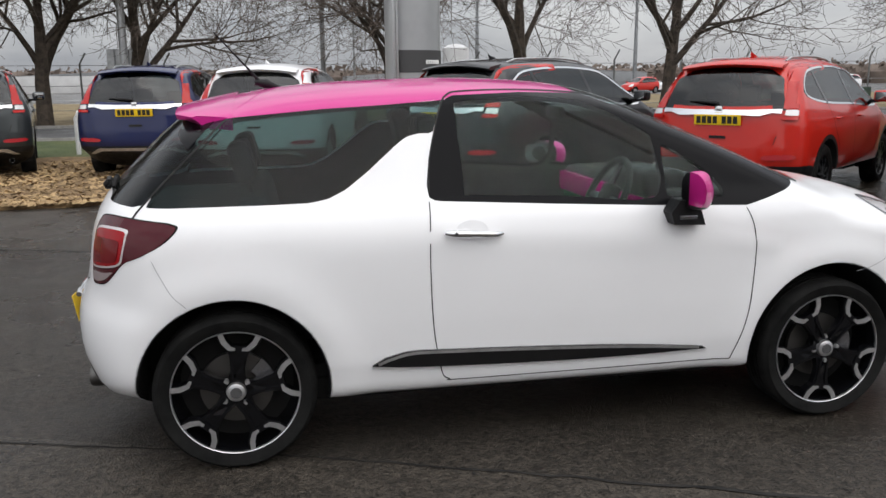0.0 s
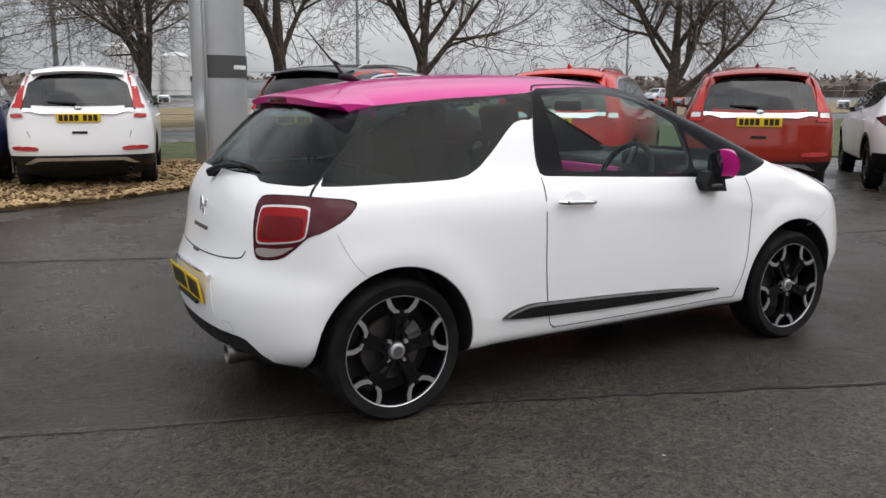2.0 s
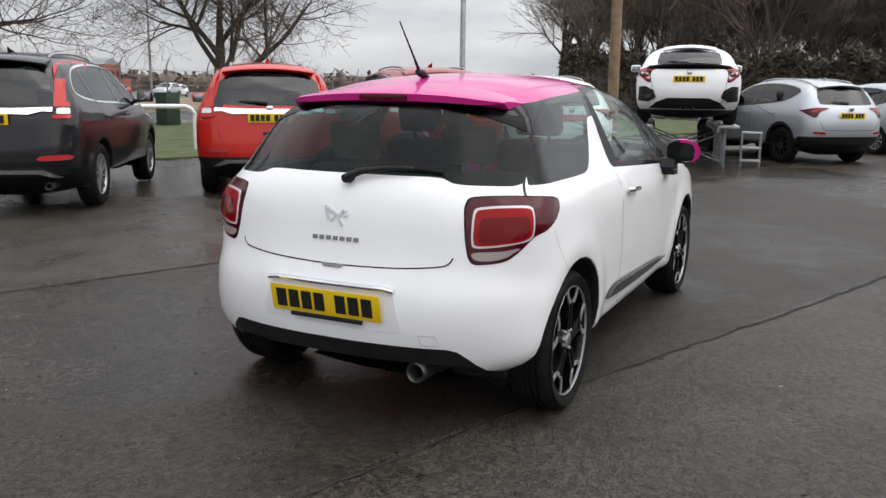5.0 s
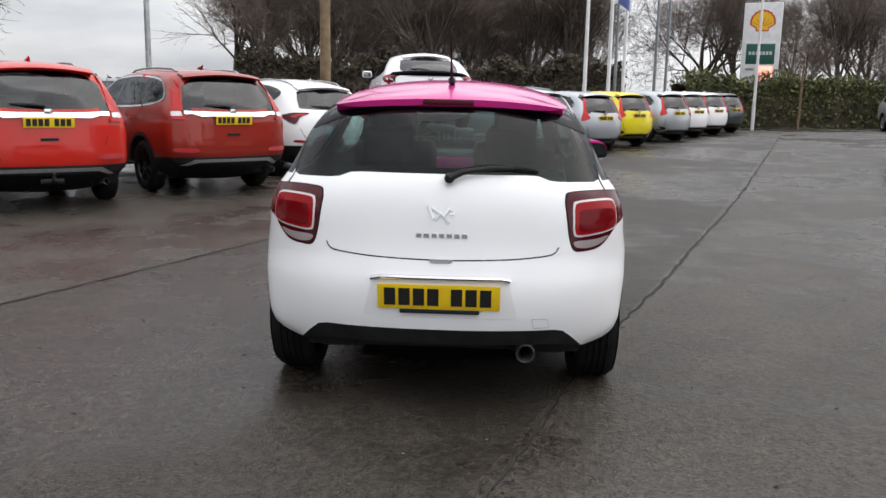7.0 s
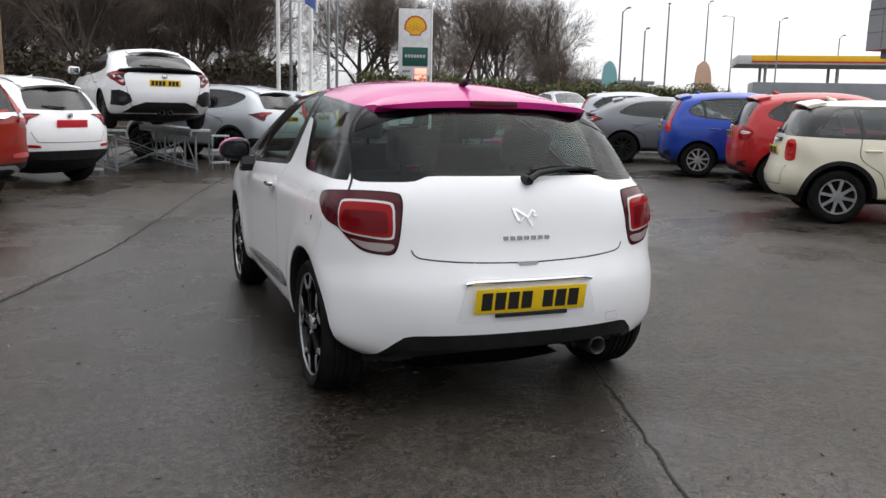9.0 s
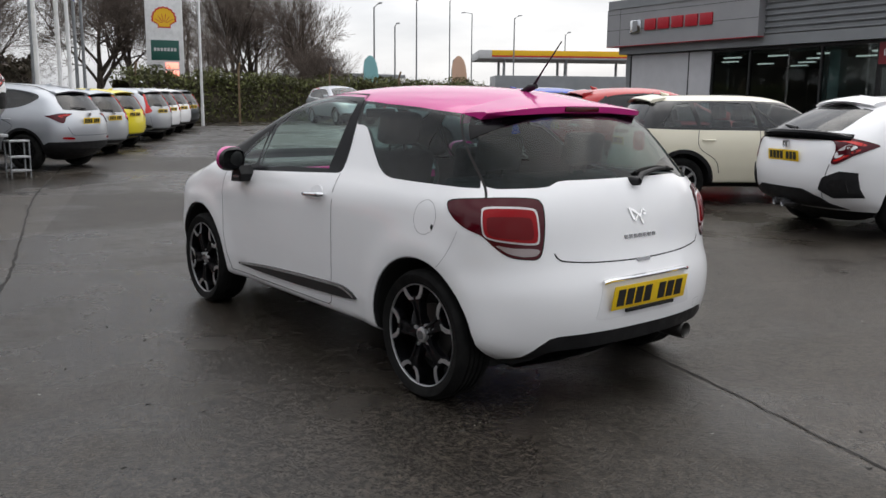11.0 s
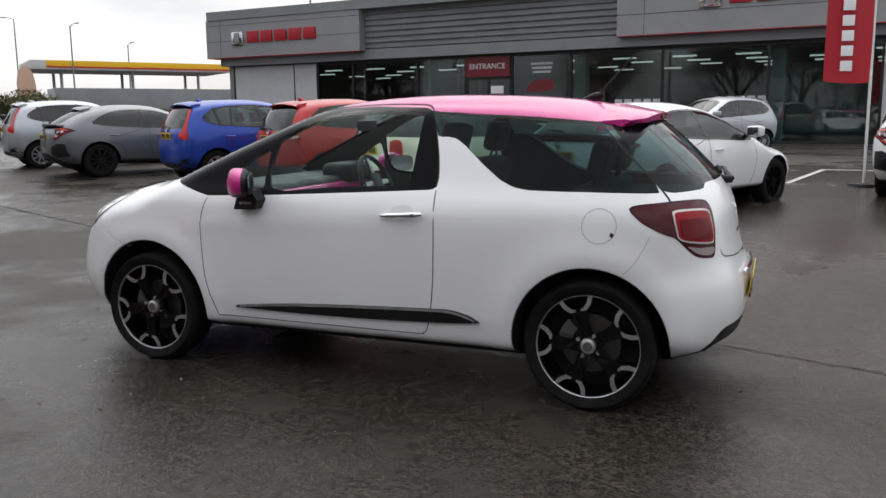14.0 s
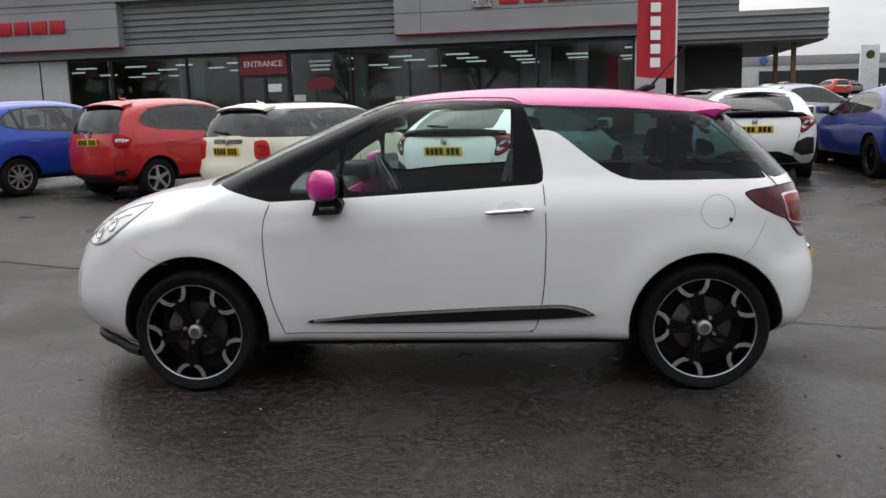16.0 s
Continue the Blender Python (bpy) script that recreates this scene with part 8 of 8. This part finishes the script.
    # emblem and name as plain shapes
    for x, z, s in ((0.72, 4.42, 0.92), (21.7, 4.70, 1.0)):
        part("emblem", box_bm(0.74 * s, 0.07, 0.66 * s, 0.06, (x + 0.37 * s, -0.80, z + 0.28 * s)), "chrome", b, "silver emblem as a plain shape")
        part("emblem_gap", box_bm(0.30 * s, 0.02, 0.50 * s, 0.03, (x + 0.37 * s, -0.842, z + 0.30 * s)), "fascia", b)
        for k in range(5):
            box("name_block", x + (1.0 + 0.86 * k) * s, x + (1.0 + 0.86 * k + 0.70) * s, -0.83, -0.75, z + 0.06 * s, z + 0.60 * s, "sign_red", "red block in place of a letter", 0.012)
    # things inside
    for x, y in ((6.2, 6), (9.0, 8), (18.8, 7), (25.6, 6)):
        box("desk", x, x + 1.6, y, y + 0.7, 0.0, 0.75, "pale", "pale desk", 0.02)
    box("partition", 8.2, 8.4, 3.0, 10, 0.0, 3.2, "render")
    box("partition", 22.4, 29.0, 11.0, 11.2, 0.0, 3.2, "pale")
    box("wall_screen", 24.4, 27.2, 3.2, 3.3, 0.3, 2.9, "pale")
    box("doorway", 5.4, 6.3, 13.9, 14.0, 0.0, 2.4, "render")
    # banner by the drive
    bn = tagged(new("feather_banner"), "red vertical banner on a white pole with white bars", "flag")
    bn.matrix_basis = Matrix.Translation((-1.71, -10.2, ground_z(-1.71, -10.2))) @ pose(0, 0, 0, 0, 0, 8) @ Matrix.Scale(0.79, 4)
    part("pole", tube_geo([(-0.42, 0, -0.05), (-0.42, 0, 4.9)], 0.028, 8), "pole_white", bn)
    vs, fs = [], []
    for i in range(9):
        for j in range(19):
            u, v = i / 8, j / 18
            vs.append((-0.40 + 0.84 * u, 0.03 * math.sin(u * 5 + v * 4), 2.02 + 0.0 + (0.12 * (u - 0.3) ** 2) * (1 - v) + 2.8 * v))
    fs = [(i * 19 + j, i * 19 + j + 1, (i + 1) * 19 + j + 1, (i + 1) * 19 + j) for i in range(8) for j in range(18)]
    part("cloth", (vs, fs), "sign_red", bn, "red cloth")
    for k in range(5):
        part("banner_bar", box_bm(0.22, 0.006, 0.20, 0.002, (0.05, 0.05, 2.36 + 0.29 * k)), "white_ink", bn, "white bar in place of lettering")
    part("foot", lathe_geo([(0, 0.06), (0.28, 0.05), (0.30, 0.0)], 20, "z"), "plastic", bn, m=Matrix.Translation((-0.42, 0, 0)))


def build_ramp(x, y, heading, h):
    """The aluminium display ramp under the white car."""
    r = tagged(new("display_ramp"), "grey metal display ramp with lattice legs and steps", "ramp")
    r.matrix_basis = Matrix.Translation((x, y, ground_z(x, y))) @ pose(0, 0, 0, 0, 0, heading)
    for s in (1, -1):
        part("track", box_bm(3.9, 0.36, 0.05, 0.01, (1.55, s * 0.74, h - 0.025)), "galv", r, "wheel track")
        part("side_rail", box_bm(3.9, 0.04, 0.08, 0.005, (1.55, s * 0.56, h - 0.09)), "pole_grey", r)
        for k in range(6):
            part("leg", box_bm(0.035, 0.035, h - 0.05, 0.004, (-0.20 + 0.70 * k, s * 0.70, (h - 0.05) / 2)), "pole_grey", r)
        for k in range(5):
            a, bb = (-0.20 + 0.70 * k, s * 0.70, 0.05), (0.50 + 0.70 * k, s * 0.70, h - 0.10)
            part("brace", tube_geo([a, bb], 0.013, 6), "pole_grey", r)
        part("foot_rail", box_bm(3.6, 0.05, 0.03, 0.004, (1.55, s * 0.70, 0.015)), "pole_grey", r)
    for k in range(3):
        for e in (1, -1):
            part("cross_brace", tube_geo([(-0.20 + 1.4 * k, -0.70 * e, 0.06), (-0.20 + 1.4 * k, 0.70 * e, h - 0.12)], 0.013, 6), "pole_grey", r)
    for k, (sx, sy) in enumerate(((-0.15, -1.15), (-1.2, 1.3))):
        st = tagged(new("step_stand"), "small grey metal step stand beside the ramp", "steps", "step stands")
        st.matrix_basis = r.matrix_basis @ Matrix.Translation((sx, sy, 0)) @ Matrix.Diagonal((0.8, 0.72, 0.88, 1))
        for dy in (-0.22, 0.22):
            for dx in (-0.12, 0.12):
                part("leg", box_bm(0.03, 0.03, 0.72, 0.004, (dx, dy, 0.36)), "pole_grey", st)
        for z in (0.14, 0.40, 0.70):
            part("tread", box_bm(0.28, 0.46, 0.035, 0.006, (0, 0, z)), "galv", st)


def build_cars():
    north = "parked cars along the bark bed"
    parked_car("suv_car", SUV, "grey_dark", (-4.40, 9.9), 104, "dark grey-green estate SUV parked on the bark bed", rails=True, group=north)
    parked_car("suv_car", SUV, "blue_dark", (-1.72, 9.75), 83, "dark blue SUV with chrome tailgate strip, parked on bark", rails=True, group=north)
    parked_car("suv_car", SUV, "white", (0.06, 8.72), 77, "white SUV with black lower bumper, parked on bark", group=north)
    parked_car("suv_car", SUV, "black_paint", (2.80, 6.40), 34, "black SUV with chrome tailgate strip beside the pylon", rails=True, height=0.07, group=north)
    towing = parked_car("suv_car", SUV, "red", (5.60, 5.16), 39, "bright red SUV with tow bar and chrome strip", rim="black_rim", rails=True, group=north)
    part("tow_bar", merge_geo(tube_geo([(-0.70, 0, 0.33), (-1.00, 0, 0.33), (-1.03, 0, 0.36), (-1.03, 0, 0.40)], 0.022, 8), tube_geo([(-0.92, -0.12, 0.33), (-0.92, 0.12, 0.33)], 0.03, 8)), "dark", towing, "black tow bar with ball")
    part("tow_ball", lathe_geo([(0.0, 0.445), (0.018, 0.438), (0.026, 0.42), (0.018, 0.40)], 14, "z"), "plastic", towing, m=Matrix.Translation((-1.03, 0, 0)))
    parked_car("suv_car", SUV, "dark_red", (7.62, 3.80), 44, "dark metallic red SUV with roof rails", rim="black_rim", rails=True, group=north)
    parked_car("crossover_car", CROSS, "white", (10.12, 2.80), 42, "white crossover with a red show plate", plate="red_plate", rails=True, rim="black_rim", group=north)
    parked_car("fastback_car", FASTBACK, "white", (12.36, 1.02), 12, "white hatchback raised on a metal display ramp", rim="black_rim", cladding=False, height=ground_z(12.4, 1.0) + 0.74, group=north)
    build_ramp(12.36, 1.02, 12, 0.74)
    lot = "parked cars toward the hedge"
    parked_car("crossover_car", CROSS, "silver", (14.3, -1.15), 41, "silver crossover with black sills", rim="black_rim", rails=True, group=lot)
    for at, col, lab in (((17.4, -2.75), "silver", "silver compact hatchback with tall red lamps"), ((19.8, -4.0), "yellow", "bright yellow compact hatchback with red lamps"), ((22.1, -5.6), "silver", "silver compact hatchback with tall red lamps"),
                         ((24.2, -6.7), "white", "white compact hatchback with red lamps"), ((26.3, -7.9), "white", "white compact hatchback with red lamps"), ((28.4, -9.1), "grey_dark", "dark grey compact hatchback by the hedge")):
        parked_car("compact_car", MPV, col, at, 41, lab, cladding=False, res=(14, 8, 34, 10), group=lot)
    south = "parked cars before the showroom"
    parked_car("fastback_car", FASTBACK, "white", (1.24, -5.97), -117, "white sporty hatchback with black wheels and lower grilles", rim="black_rim", style=(10, 0.012), cladding=False, glass="bg_glass", group=south)
    parked_car("small_car", SMALL, "cream", (4.20, -6.52), -124, "cream retro small car with black wheel arches", style=(8, 0.020), group=south, glass="bg_glass_light")
    parked_car("compact_car", OLD_MPV, "jazz_red", (6.82, -8.05), -122, "red compact hatchback with red and clear lamps", style=(5, 0.026), cladding=False, group=south)
    parked_car("compact_car", MPV, "blue", (9.25, -8.45), -122, "bright blue compact hatchback with red lamps", style=(9, 0.018), cladding=False, group=south, glass="bg_glass_light")
    parked_car("fastback_car", FASTBACK, "grey_mid", (12.4, -8.95), -124, "grey fastback hatchback with black wheels", rim="black_rim", cladding=False, group=south)
    parked_car("compact_car", MPV, "silver", (15.2, -10.1), -124, "silver compact hatchback with tall red lamps", style=(9, 0.018), cladding=False, group=south)
    parked_car("compact_car", MPV, "silver", (0.2, -20.5), 50, "silver compact hatchback before the showroom glass", cladding=False, glass="bg_glass_light", group=south)
    parked_car("fastback_car", FASTBACK, "white", (-2.95, -8.80), -104, "white hatchback with black lower bumper", rim="black_rim", cladding=False, group=south)
    parked_car("fastback_car", FASTBACK, "blue_mid", (-5.5, -8.5), -92, "dark blue hatchback with black wheels", rim="black_rim", cladding=False, group=south)
    far = "parked cars at the far side"
    lo = dict(cladding=False, res=(12, 8, 30, 9), group=far)
    parked_car("suv_car", SUV, "silver", (30.3, -16.9), 172, "silver SUV facing the car park by the hedge", plate="plate_white", **lo)
    parked_car("compact_car", MPV, "black_paint", (29.8, -19.6), 168, "black hatchback facing the car park by the hedge", **lo)
    parked_car("fastback_car", FASTBACK, "black_paint", (-3.9, -16.5), -150, "black hatchback beyond the white one", **lo)
    parked_car("compact_car", MPV, "silver", (-6.4, -19.0), -150, "silver compact car beyond the drive", **lo)
    for k, col in enumerate(("white", "grey_dark", "silver", "black_paint", "red", "grey_mid", "white", "silver")):
        parked_car("distant_car", (MPV, SUV, FASTBACK)[k % 3], col, (-17.5 - 2.9 * k, -74 - 4.5 * (k % 2)), -80, "parked car far beyond the showroom", cladding=False, res=(10, 6, 22, 7), group="distant parked cars")
    for k, col in enumerate(("red", "white", "silver", "red", "grey_dark", "white", "blue_mid", "red", "silver", "white")):
        parked_car("distant_car", (MPV, FASTBACK, SUV)[k % 3], col, (34 + 4.6 * k, 70 + 3 * (k % 2)), 200, "parked car in the distant lot", cladding=False, res=(10, 6, 22, 7), group="distant parked cars")
    # neighbouring dealer beyond the showroom
    nb = tagged(part("neighbour_showroom", box_bm(44, 12, 5.6, 0.05, (-50, -124, 4.6)), "pale"), "pale neighbouring showroom in the distance", "building")
    part("fascia", box_bm(44.2, 12.2, 1.3, 0.02, (-50, -124, 6.9)), "fascia", nb)
    part("glazing", box_bm(34, 0.1, 2.6, 0, (-52, -117.9, 4.2)), "frame_black", nb)
    part("round_emblem", lathe_geo([(0, 0.02), (0.55, 0.02), (0.6, 0)], 24, "y"), "flag_blue", nb, m=Matrix.Translation((-35.5, -117.7, 6.9)))
    ts = tagged(part("totem_sign", box_bm(1.9, 0.35, 5.4, 0.05, (-37.5, -88, 4.2)), "pole_white"), "white totem sign with a green mark in the distance", "sign")
    part("totem_mark", lathe_geo([(0, 0.02), (0.42, 0.02), (0.45, 0)], 20, "y"), "grass", ts, m=Matrix.Translation((-37.5, -87.8, 5.9)))


build_ground()
build_chips()
build_showroom()
build_filling_station()
build_street()
build_trees()
build_hedges()
hatchback()
build_cars()
